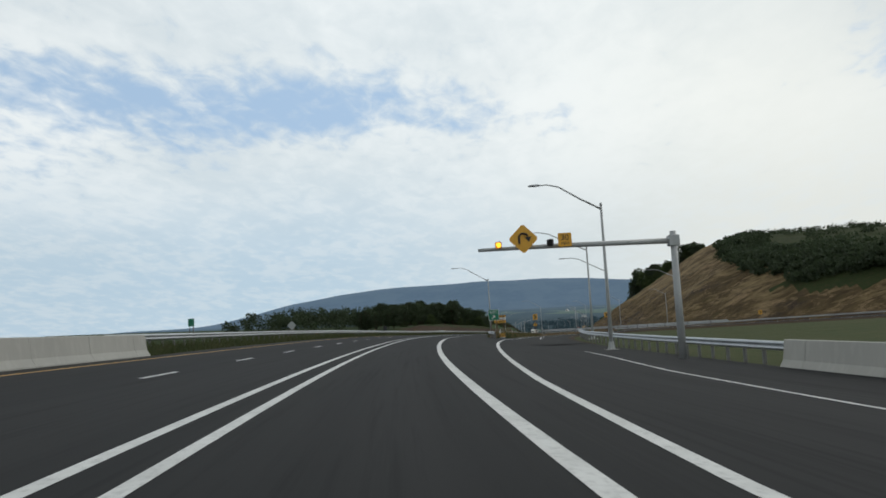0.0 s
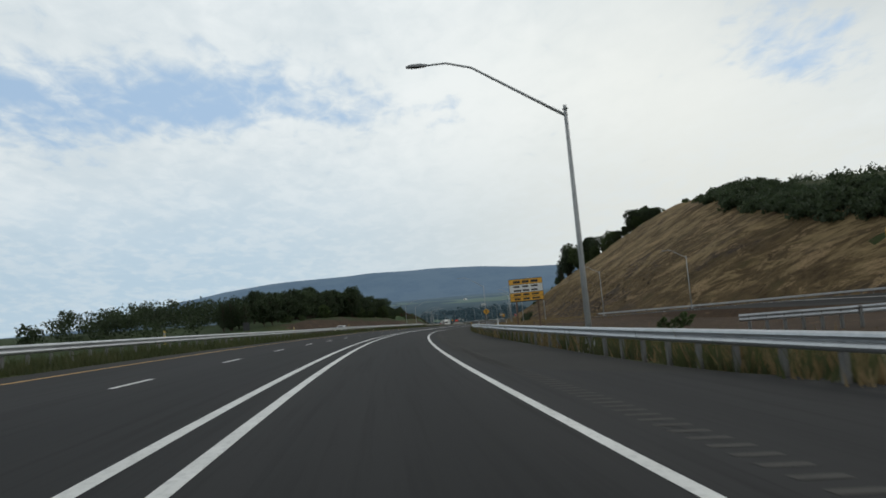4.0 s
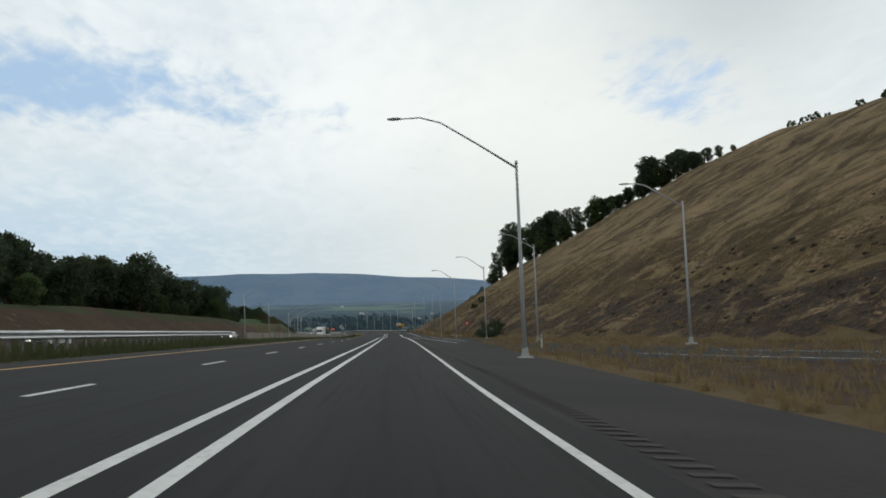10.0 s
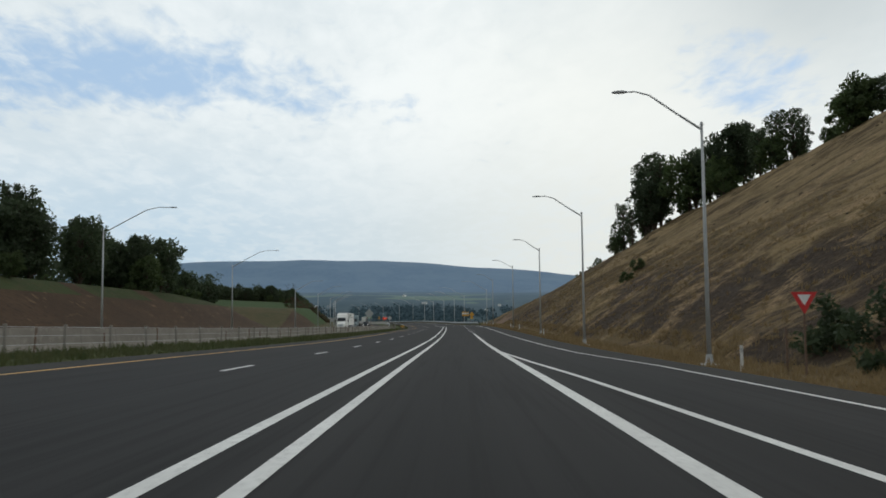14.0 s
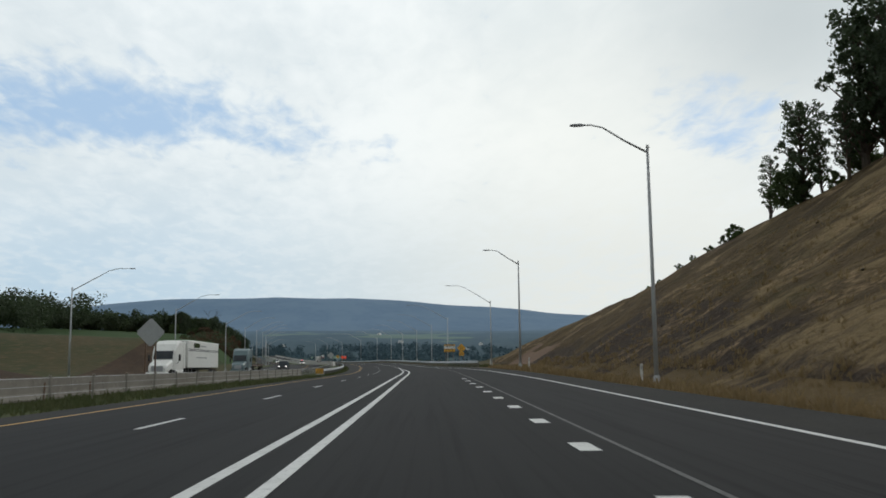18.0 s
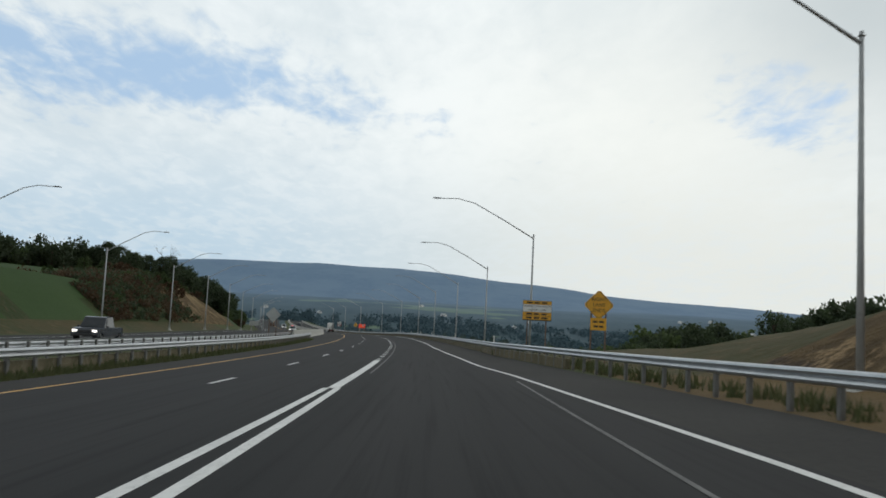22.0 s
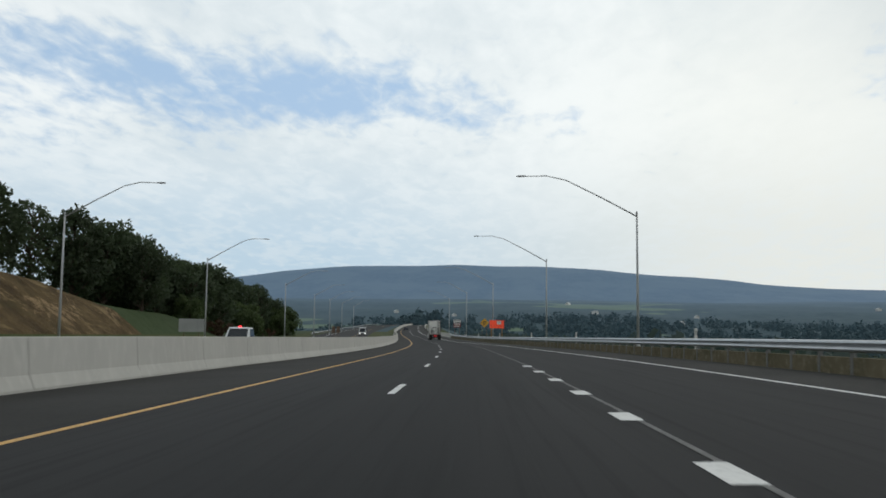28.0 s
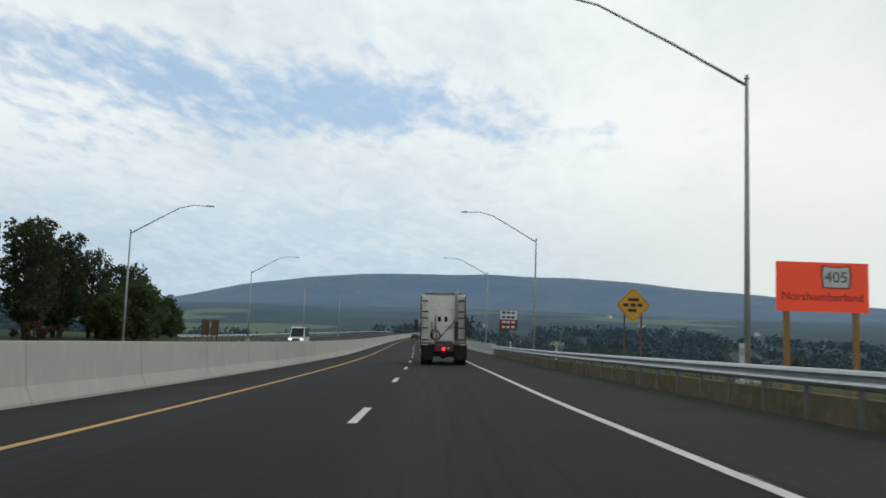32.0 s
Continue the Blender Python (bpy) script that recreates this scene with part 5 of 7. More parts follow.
for x, lit in ((-5.88, True), (-3.75, False)):
    fl = thing("flashing_lamp", "yellow warning lamp with a visor, %s" % ("lit" if lit else "dark"), "signal lamp", "warning lamps", at_pose=on_ground(2.1, 11.9, sink=0.0))
    part("housing", MB().box(x - 0.13, x + 0.13, -0.15, 0.05, 4.98, 5.25, 0.03), M["yellow"] if lit else M["black"], fl)
    part("lens", MB().loft([[(x + r * math.cos(a), y, 5.12 + r * math.sin(a)) for a in np.linspace(0, 2 * math.pi, 14, endpoint=False)] for y, r in ((-0.15, 0.1), (-0.2, 0.075), (-0.215, 0.03))]), M["amberlamp"] if lit else M["black"], fl)
    part("visor", MB().loft([[(x + r * math.cos(a), y, 5.13 + r * math.sin(a)) for a in np.linspace(0.1, math.pi - 0.1, 8)] + [(x + (r - 0.012) * math.cos(a), y, 5.13 + (r - 0.012) * math.sin(a)) for a in np.linspace(math.pi - 0.1, 0.1, 8)] for y, r in ((-0.15, 0.12), (-0.34, 0.115))]), M["black"], fl)


# chevrons round the exit curve
def chevron(s, d, turn):
    c = thing("chevron_sign", "amber curve sign with a black chevron on a post", "road sign", "chevrons round the exit curve", at_pose=on_ground(s, d, turn))
    posts(c, (0.0,), 3.1, M["rust"], 0.06)
    plate(rect(0.6, 0.76, 2.75, 0, 0.03), "panel", M["yellow"], c)
    plate([(-0.2, 2.47), (-0.02, 2.47), (0.22, 2.75), (-0.02, 3.03), (-0.2, 3.03), (0.02, 2.75)], "chevron", M["black"], c, -0.013, 0.003)


for s, d, turn in ((86, 14.7, -6), (104, 26.4, -12), (116, 40, -18), (124, 55, -24)):
    chevron(s, d, turn)


def hazard_board(s, d, flip, label, size=1.0):
    h = thing("hazard_board", label, "road sign", at_pose=upright(s, d) @ Matrix.Scale(size, 4))
    plate(rect(0.95, 0.62, 0.55, 0, 0.02), "panel", M["yellow"], h)
    for k in range(6 if flip else 4):
        x = -0.475 + k * 0.27
        if flip:
            for sx in (-1, 1):
                z0 = 0.1 + 0.2 * k
                q = [(0, z0), (0, z0 + 0.1), (sx * 0.46, z0 - 0.36), (sx * 0.46, z0 - 0.46)]
                q = [(px, min(max(pz, 0.25), 0.85)) for px, pz in q]
                plate(q if sx < 0 else q[::-1], "stripe", M["black"], h, -0.013, 0.003)
            continue
        q = [(x, 0.26), (x + 0.11, 0.26), (x + 0.5, 0.84), (x + 0.39, 0.84)]
        q = [(min(max(px, -0.46), 0.46), pz) for px, pz in q]
        plate(q, "stripe", M["black"], h, -0.013, 0.003)
    part("nose", MB().box(-0.42, 0.42, 0.02, 1.6, 0.0, 0.8, 0.1), M["galv"], h, "steel crash cushion behind the board")


hazard_board(67, 9.8, True, "striped black and amber board on the gore crash cushion", 0.7)
hazard_board(576, -10.6, False, "striped black and amber board on the guardrail end")


def info_board(s, d, w, h, z, bands, post_mat, label, turn=0.0):
    """A panel in coloured bands: (height, material, rows of writing, lettering material)."""
    b = thing("work_zone_board", label, "road sign", at_pose=on_ground(s, d, turn))
    posts(b, (-w * 0.33, w * 0.33), z + h / 2 - 0.1, post_mat, 0.09)
    plate(rect(w + 0.04, h + 0.04, z), "backing", M["black"], b, 0.0)
    top = z + h / 2
    for i, (bh, mat, rows, ink) in enumerate(bands):
        plate([(-w / 2, top - bh + 0.015), (w / 2, top - bh + 0.015), (w / 2, top - 0.01), (-w / 2, top - 0.01)], "band", M[mat], b, -0.013, 0.004)
        for r in range(rows):
            zz = top - bh * (r + 0.5) / rows
            bars(b, words(i * 7 + r + int(s), zz, w * 0.8, 3, bh / rows * 0.45), M[ink], -0.019)
        top -= bh
    return b


info_board(116.3, 9.55, 1.98, 1.33, 3.0, [(0.32, "yellow", 1, "black"), (0.48, "white", 2, "black"), (0.25, "yellow", 1, "black"), (0.25, "yellow", 1, "black")], M["rust"], "amber and white work zone board on two posts")
wind_board = info_board(654.4, 11.4, 2.33, 1.6, 3.6, [(0.3, "yellow", 1, "black"), (0.62, "white", 0, "black"), (0.31, "yellow", 1, "black"), (0.32, "yellow", 1, "black")], M["rust"], "amber and white lane notice board on two posts")
for text, z in (("DURING HIGH WINDS", 3.945), ("USE LEFT LANE", 3.655)):
    writing("lettering", text, 0.22, M["black"], wind_board, Matrix.Translation((0, -0.021, z)) @ FLAT)
info_board(985.5, 5.8, 1.8, 1.95, 3.5, [(0.95, "white", 2, "black"), (1.0, "maroon", 2, "white")], M["rust"], "white and maroon notice board on a post")


def warning_diamond(s, d, half, z, label, mat="yellow", legs=(0.0,), content="", lines=(), plaque=False, back=False, turn=0.0, leg_mat="rust"):
    w = thing("warning_sign", label, "road sign", at_pose=on_ground(s, d, turn))
    posts(w, legs, z + half * 0.5, M[leg_mat], 0.08)
    plate(diamond(half, z), "panel", M[mat], w)
    if not back:
        plate(diamond(half * 0.93, z), "border", M["black"], w, -0.013, 0.002)
        plate(diamond(half * 0.9, z), "face", M[mat], w, -0.0155, 0.003)
    if content == "merge":
        part("arrow_stem", MB().tube([(0, -0.02, z - half * 0.5), (0, -0.02, z + half * 0.2)], half * 0.09, 6).tube([(half * 0.28, -0.02, z - half * 0.5), (half * 0.24, -0.02, z - half * 0.25), (0, -0.02, z - half * 0.02)], half * 0.075, 6), M["black"], w)
        plate([(-half * 0.26, z + half * 0.15), (half * 0.26, z + half * 0.15), (0, z + half * 0.58)], "arrow_head", M["black"], w, -0.018, 0.02)
    if content == "words":
        bars(w, words(int(s), z + half * 0.3, half * 0.7, 1, half * 0.16) + words(int(s) + 1, z, half * 1.2, 3, half * 0.17) + words(int(s) + 2, z - half * 0.3, half * 0.7, 1, half * 0.16), M["black"], -0.019)
    for i, text in enumerate(lines):
        writing("lettering", text, half * 0.34, M["black"], w, Matrix.Translation((0, -0.021, z + half * 0.36 * ((len(lines) - 1) / 2 - i))) @ FLAT)
    if plaque:
        plate(rect(half * 1.05, half * 0.8, z - half * 1.25, 0, 0.03), "plaque", M[mat], w, -0.002)
        bars(w, words(5, z - half * 1.1, half * 0.8, 2, 0.1) + words(6, z - half * 1.4, half * 0.7, 2, 0.1), M["black"], -0.019)
    return w


warning_diamond(244, 9.6, 0.7, 3.32, "amber diamond merge sign on two brown steel posts", legs=(-0.27, 0.31), content="merge")
warning_diamond(631.2, 11.3, 0.84, 3.23, "amber diamond lane ends sign with a plaque beneath", legs=(-0.4, 0.4), lines=("RIGHT", "LANE", "ENDS"), plaque=True)
warning_diamond(942.5, 7.9, 0.95, 3.4, "amber diamond warning sign on two posts", legs=(-0.45, 0.45), content="words")
warning_diamond(524.4, -15.0, 0.88, 3.42, "diamond sign seen from its bare metal back", "signback", (-0.3, 0.3), back=True)
warning_diamond(685, -14.2, 0.88, 3.1, "diamond sign seen from its bare metal back on two posts", "signback", (-0.42, 0.42), back=True)
warning_diamond(122, -28.6, 0.85, 2.9, "diamond sign seen from its bare metal back on two posts", "signback", (-0.35, 0.35), back=True)
for s, d, w, h, z, mat in ((70, -27.5, 0.75, 0.95, 2.8, "green"), (208, -29.9, 1.1, 1.4, 2.6, "plastic"), (868, -32.3, 2.9, 1.5, 2.4, "signback"), (985, -24, 0.8, 1.6, 2.0, "rust"), (986, -25.2, 0.8, 1.6, 2.0, "rust")):
    b = thing("sign_back", "rectangular sign seen from behind on posts", "road sign", at_pose=on_ground(s, d))
    posts(b, (-w * 0.3, w * 0.3), z, M["rust"])
    plate(rect(w, h, z, 0, 0.05), "panel", M[mat], b)

yl = thing("yield_sign", "white and red yield triangle on a steel post", "road sign", at_pose=on_ground(389.8, 14.75))
posts(yl, (0.0,), 3.2, M["rust"])
plate([(0, 2.35), (0.5, 3.2), (-0.5, 3.2)], "panel", M["red"], yl)
plate([(0, 2.68), (0.25, 3.1), (-0.25, 3.1)], "face", M["white"], yl, -0.013, 0.004)
part("post", MB().box(-0.75, -0.68, 0.02, 0.09, -0.5, 1.9, 0.01), M["rust"], yl)

og = thing("route_sign", "bright orange temporary route sign on timber posts", "road sign", at_pose=on_ground(920.7, 7.92, -2))
bz = float(P(920.7, 7.92).z - on_ground(920.7, 7.92).translation.z)
posts(og, (-0.95, 0.95), bz + 3.25, M["timber"], 0.14)
plate(rect(2.54, 1.37, bz + 2.8, 0, 0.02), "panel", M["orange"], og)
shield = [(-0.34, -0.27), (0.34, -0.27), (0.37, 0.1), (0.34, 0.3), (0.12, 0.27), (-0.12, 0.27), (-0.34, 0.3), (-0.37, 0.1)]
plate([(x * 1.12 + 0.38, z * 1.12 + bz + 3.07) for x, z in shield], "shield_border", M["black"], og, -0.013, 0.003)
plate([(x + 0.38, z + bz + 3.07) for x, z in shield], "shield", M["white"], og, -0.017, 0.003)
writing("lettering", "405", 0.42, M["black"], og, Matrix.Translation((0.38, -0.024, bz + 3.07)) @ FLAT)
writing("lettering", "Northumberland", 0.33, M["maroon"], og, Matrix.Translation((0.0, -0.02, bz + 2.52)) @ FLAT)


# ---- small roadside things ----
def marker_post(s, d, mat, label, h=1.15, rail=True):
    m = upright(s, d) if rail else on_ground(s, d, sink=0.0)
    if rail and m.translation.z - float(ground_z(s, d)) > 0.4:
        low_ = m.translation.z - float(ground_z(s, d))
    else:
        low_ = 0.4
    t = thing("marker_post", label, "marker post", "roadside marker posts", at_pose=m)
    part("stake", MB().box(-0.06, 0.06, -0.025, 0.025, -low_ - 0.1, h, 0.01), M[mat], t)
    part("reflector", MB().box(-0.045, 0.045, -0.034, -0.026, h - 0.28, h - 0.1, 0.003), M["signback"], t)


for s in (132, 176, 651, 692, 731, 755, 777, 806, 837, 861, 888, 917, 944, 968):
    off = float(gr_right(s)) + 0.7 if s > 500 else 9.0
    marker_post(s, off, "markerwhite", "white plastic marker post behind the guardrail", 1.22)
for s, d in ((74, 9.7), (300, 12.5), (391.6, 12.9), (455, 11.4), (480, 10.6), (514, 11.8), (547, 10.4), (585, 10.8)):
    marker_post(s, d, "markerwhite", "white plastic marker post in dry grass", 1.1, False)
for s, d in ((120, -13.0), (168, -13.2), (210, -13.0)):
    marker_post(s, d, "markeryellow", "yellow plastic marker post in the median", 1.3, False)


def fence_stake(s, d, h, lean):
    t = thing("fence_stake", "thin weathered wooden stake in the median grass", "stake", "stakes along the barrier", at_pose=on_ground(s, d, lean * 3, 0.1) @ Matrix.Rotation(radians(lean), 4, "X"))
    part("post", MB().box(-0.025, 0.025, -0.025, 0.025, 0, h, 0.004), M["rust"], t)
    part("point", MB().prism([(-0.025, h), (0.025, h), (0, h + 0.05)], -0.02, 0.02), M["rust"], t)


stake_rng = random.Random(91)
for i in range(32):
    fence_stake(338 + 5.6 * i + stake_rng.uniform(-1.5, 1.5), -13.4 + stake_rng.uniform(-0.3, 0.3), stake_rng.uniform(0.75, 1.15), stake_rng.uniform(-6, 6))


def cone(s, d):
    c = thing("traffic_cone", "orange traffic cone with a white band", "traffic cone", "cones by the oncoming lanes", at_pose=on_ground(s, d, sink=-0.02))
    part("base", MB().box(-0.19, 0.19, -0.19, 0.19, 0, 0.04, 0.01), M["plastic"], c)
    part("body", MB().tube([(0, 0, 0.04), (0, 0, 0.42)], [0.15, 0.085], 12).tube([(0, 0, 0.56), (0, 0, 0.75)], [0.062, 0.03], 12), M["conewarn"], c)
    part("band", MB().tube([(0, 0, 0.42), (0, 0, 0.56)], [0.087, 0.064], 12), M["white"], c)


for s in (88, 128, 150, 190, 232, 262, 290, 372, 420, 560):
    cone(s, -16.0)

fence = thing("median_fence", "low wire fence on grey wooden stakes in the median", "fence", kind="structure")
stake = MB().box(-0.05, 0.05, -0.05, 0.05, -0.3, 1.05, 0.01).mesh("stake", M["concrete_old"])
for s in np.arange(338, 600, 4.2):
    twin("stake", stake, fence, on_ground(s, -12.9, random.Random(int(s)).uniform(-4, 4), 0.0) @ Matrix.Rotation(radians(random.Random(int(s)).uniform(-3, 3)), 4, "Y"))
mb = MB()
for z in (0.35, 0.65, 0.95):
    mb.tube([P(s, -12.9, z - 0.1) for s in np.arange(338, 600, 4.2)], 0.008, 4)
part("wire", mb, M["galv"], fence)


# ---- trees ----
def leaf_cloud(rng, centers, per, size):
    """Many small leaf sheets gathered round centres (x, y, z, radius)."""
    C = np.repeat(np.array([c[:3] for c in centers]), per, 0)
    Rr = np.repeat(np.array([c[3] for c in centers]), per)
    n = len(C)
    u = rng.normal(size=(n, 3))
    u /= np.linalg.norm(u, axis=1, keepdims=True)
    rad = Rr * rng.uniform(0.35, 1.08, n)
    pos = C + u * rad[:, None] * np.array([1, 1, 0.78])
    a = rng.normal(size=(n, 3))
    a /= np.linalg.norm(a, axis=1, keepdims=True)
    b = np.cross(a, rng.normal(size=(n, 3)))
    b /= np.linalg.norm(b, axis=1, keepdims=True)
    sz = size * rng.uniform(0.55, 1.3, n)[:, None]
    v = np.stack([pos - a * sz, pos - b * sz * 0.55, pos + a * sz, pos + b * sz * 0.55], 1).reshape(-1, 3)
    f = np.arange(4 * n).reshape(n, 4)
    return v, f


def tree_model(seed, height, wide, bare, label, leaf="leaf", blobs=20, per=150, size=0.34, kind_="tree", clump=(0.3, 0.5)):
    """bare: the share of the trunk that shows under the crown."""
    rng = np.random.RandomState(seed)
    t = thing(kind_, label, kind_, "trees by the highway" if kind_ == "tree" else "bushes by the highway")
    lean = rng.uniform(-0.05, 0.05, 2)
    trunk = MB()
    top = height * 0.9
    pts = [(lean[0] * z + 0.12 * math.sin(z), lean[1] * z + 0.1 * math.cos(z * 1.3), z) for z in np.linspace(-0.4, top, 7)]
    r0 = height * 0.016 + 0.05
    trunk.tube(pts, [r0 * 1.35, r0, r0 * 0.85, r0 * 0.65, r0 * 0.48, r0 * 0.3, 0.03], 7)
    centers = []
    mid, half = height * (0.97 + bare) / 2, height * (0.97 - bare) / 2
    for i in range(blobs):
        q = -0.92 + 1.84 * (i + 0.5) / blobs
        a = i * 2.4 + rng.uniform(-0.4, 0.4)
        ring = math.sqrt(max(1 - abs(q) ** 2.2, 0.05))
        r = wide * ring * rng.uniform(0.3, 0.92)
        z = mid + q * half * 0.86
        cx, cy = lean[0] * z + r * math.cos(a), lean[1] * z + r * math.sin(a)
        centers.append((cx, cy, z, min(wide, half) * rng.uniform(*clump)))
        zb = max(z - 0.1 * height - r * 0.4, 0.15)
        trunk.tube([(lean[0] * zb, lean[1] * zb, zb), (cx * 0.6, cy * 0.6, (zb + z) / 2 + 0.05 * r), (cx, cy, z)], [r0 * 0.4, r0 * 0.25, 0.02], 5)
    part("trunk", trunk, M["bark"], t)
    v, f = leaf_cloud(rng, centers, per, size)
    me = bpy.data.meshes.new("crown")
    me.from_pydata(v.tolist(), [], f.tolist())
    me.materials.append(M[leaf])
    crown = new("crown", me)
    crown.parent = t
    return t


KINDS = {
    "oak": tree_model(1, 12, 4.6, 0.06, "dense dark green broadleaf tree", blobs=40, per=105, size=0.32, clump=(0.22, 0.4)),
    "oak2": tree_model(2, 14, 5.2, 0.1, "dense dark green broadleaf tree with an uneven crown", blobs=46, per=100, size=0.34, clump=(0.2, 0.38)),
    "ash": tree_model(3, 16, 3.9, 0.05, "tall airy broadleaf tree with gaps in its crown", blobs=64, per=62, size=0.25, clump=(0.15, 0.3)),
    "thin": tree_model(4, 14, 2.6, 0.08, "slender tree with a thin ragged crown", blobs=36, per=55, size=0.2, clump=(0.16, 0.32)),
    "bush": tree_model(5, 2.6, 2.1, 0.0, "low green leafy roadside bush", "leaf_b", blobs=12, per=130, size=0.19, kind_="bush"),
    "rust": tree_model(6, 2.8, 2.3, 0.0, "low rust-brown leafy bush", "leaf_dry", blobs=12, per=120, size=0.2, kind_="bush"),
    "light": tree_model(7, 8, 3.6, 0.03, "mid-height lighter green broadleaf tree", "leaf_b", blobs=20, per=150, size=0.32),
}
spots = []


def stand(kind, s, d, scale=1.0):
    spots.append((kind, s, d, scale))


tr = random.Random(7)
TALL = {"oak": 12, "oak2": 14, "ash": 16, "thin": 14, "light": 8, "bush": 2.6, "rust": 2.8}


def stand_to(kind, s, d, top):
    """A tree whose tip stands so high over the road."""
    h = float(np.interp(s, SG, RZ)) + top - float(ground_z(s, d))
    stand(kind, s, d, max(h, 1.5) / TALL[kind])


# crest of the big cut: along the road, across it, kind, height of the tip over the road
CREST_S, CREST_D = [438, 456, 470, 488, 508, 523, 540, 553, 564, 578, 590], [79, 74, 71.5, 65, 60, 56, 53, 47.5, 43, 38, 34]
for s, d, k, top in ((540, 54, "ash", 39.8), (540, 57, "oak2", 39.5), (523, 56.1, "oak2", 40), (522, 58.1, "oak2", 41), (511, 57.2, "ash", 37.2), (508, 59.2, "ash", 39.8), (508, 62.2, "ash", 40.2), (504, 62.3, "ash", 36.9), (522, 54.1, "light", 33.5), (508, 58.2, "light", 33.9), (541, 53, "light", 36.8), (488, 64.4, "light", 38.8), (487, 67.4, "oak", 38.7), (472, 66.5, "oak", 37.6), (472, 69.5, "oak2", 39.4)):
    stand_to(k, s, d, top)
for s, d, k, top in ((470, 71.5, "oak", 40), (469, 74.5, "oak2", 46.4), (456, 71, "oak2", 45), (456, 76, "oak", 45.7), (450, 76.2, "oak2", 45.7), (444, 75.5, "oak2", 44.4), (440, 76.6, "oak", 43), (454, 73, "light", 41.7), (571, 42.9, "thin", 26.2), (564, 43.7, "ash", 30.5), (554, 43.4, "thin", 27.5), (562, 44.7, "thin", 26.1), (564, 41.7, "light", 21.9), (558, 47.5, "ash", 40.2), (553, 48.4, "ash", 41.4), (547, 48.2, "ash", 38.1), (554, 47.4, "ash", 35.2), (546, 46.2, "oak2", 32.9)):
    stand_to(k, s, d, top)
for s, d, k, top in ((472, 65.5, "light", 37), (472, 69.5, "oak", 38.9), (468, 72.6, "oak", 40.5), (436, 78.5, "oak", 42.6), (430, 78.9, "oak", 41.9), (422, 79.1, "light", 39.9), (488, 62.4, "light", 37), (490, 66.4, "ash", 38.4), (466, 73.6, "ash", 45.7), (469, 72.5, "oak", 41.8), (404, 84, "bush", 40), (398, 83.5, "bush", 38.8)):
    stand_to(k, s, d, top)
for i in range(14):
    s = 440 + 8 * i + tr.uniform(-3, 3)
    top = float(np.interp(s, [438, 456, 468, 474, 490, 505, 523, 540, 552], [41, 44, 43, 37, 36, 36, 37, 37, 34])) - tr.uniform(0.0, 3)
    stand_to(tr.choice(["ash", "ash", "oak2"]), s, float(np.interp(s, CREST_S, CREST_D)) + tr.uniform(4, 11), top)
for i in range(24):
    s = tr.uniform(440, 566)
    stand(tr.choice(["light", "bush", "bush"]), s, float(np.interp(s, CREST_S, CREST_D)) + tr.uniform(0, 6), tr.uniform(0.35, 0.75))
for s, d, sc in ((572, 39, 0.7), (574, 38.4, 0.45), (578, 38.2, 0.4), (582, 35.5, 0.35), (577, 35.5, 0.3), (583, 33, 0.25), (589, 33.5, 0.3)):
    stand("bush", s, d, sc)
for i in range(26):
    s = tr.uniform(200, 400)
    top_d = float(np.interp(s, FOOT_S, FOOT_D)) + float(np.interp(s, TOP_S, TOP_H)) / CUT
    stand("bush", s, top_d + tr.uniform(-3, 8), tr.uniform(0.4, 0.7))
# the wood beyond the oncoming lanes
for i in range(58):
    s = tr.uniform(300, 548)
    stand(tr.choice(["oak", "oak2", "oak", "ash"]), s, -tr.uniform(56, 68), tr.uniform(0.85, 1.15) * float(np.interp(s, [300, 380, 480, 520, 548], [0.6, 0.9, 0.96, 0.8, 0.45])))
for s, d, k, sc in ((522, -55, "oak2", 0.84), (514, -57, "oak2", 0.82), (548, -58, "oak", 0.6), (560, -56, "oak", 0.65), (566, -60, "oak", 0.55)):
    stand(k, s, d, sc)
for i in range(22):
    stand(tr.choice(["bush", "bush", "light"]), tr.uniform(300, 580), -tr.uniform(52, 55.5), tr.uniform(0.4, 0.9))
# the spur with the field
for s, d, k, top in ((808, -99.3, "oak", 17.4), (810, -95.5, "oak2", 17.2), (814, -92.1, "oak2", 19.1), (811, -87.8, "oak", 17.3), (808, -83.7, "oak", 17.8), (806, -78.6, "ash", 18.8), (815, -77.9, "oak2", 19.7), (814, -73.9, "oak", 18.8), (809, -69.9, "oak", 19.5), (806, -66.1, "oak2", 20.4), (822, -66.2, "oak", 20.9), (824, -63.2, "light", 19.1)):
    stand_to(k, s, d, top)
for i in range(22):
    s = tr.uniform(804, 834)
    stand_to(tr.choice(["oak", "oak2", "light"]), s, -tr.uniform(68, 112), tr.uniform(15.5, 18.5))
for i in range(20):
    s = tr.uniform(795, 880)
    stand_to(tr.choice(["oak", "oak2", "ash"]), s, -tr.uniform(58, 84), float(np.interp(s, [795, 841, 880], [16.5, 20, 18.5])) - tr.uniform(0, 3))
for i in range(22):
    s = tr.uniform(712, 772)
    stand(tr.choice(["bush", "rust", "rust"]), s, -tr.uniform(40, 45 if s < 730 else 56), tr.uniform(0.3, 0.65))
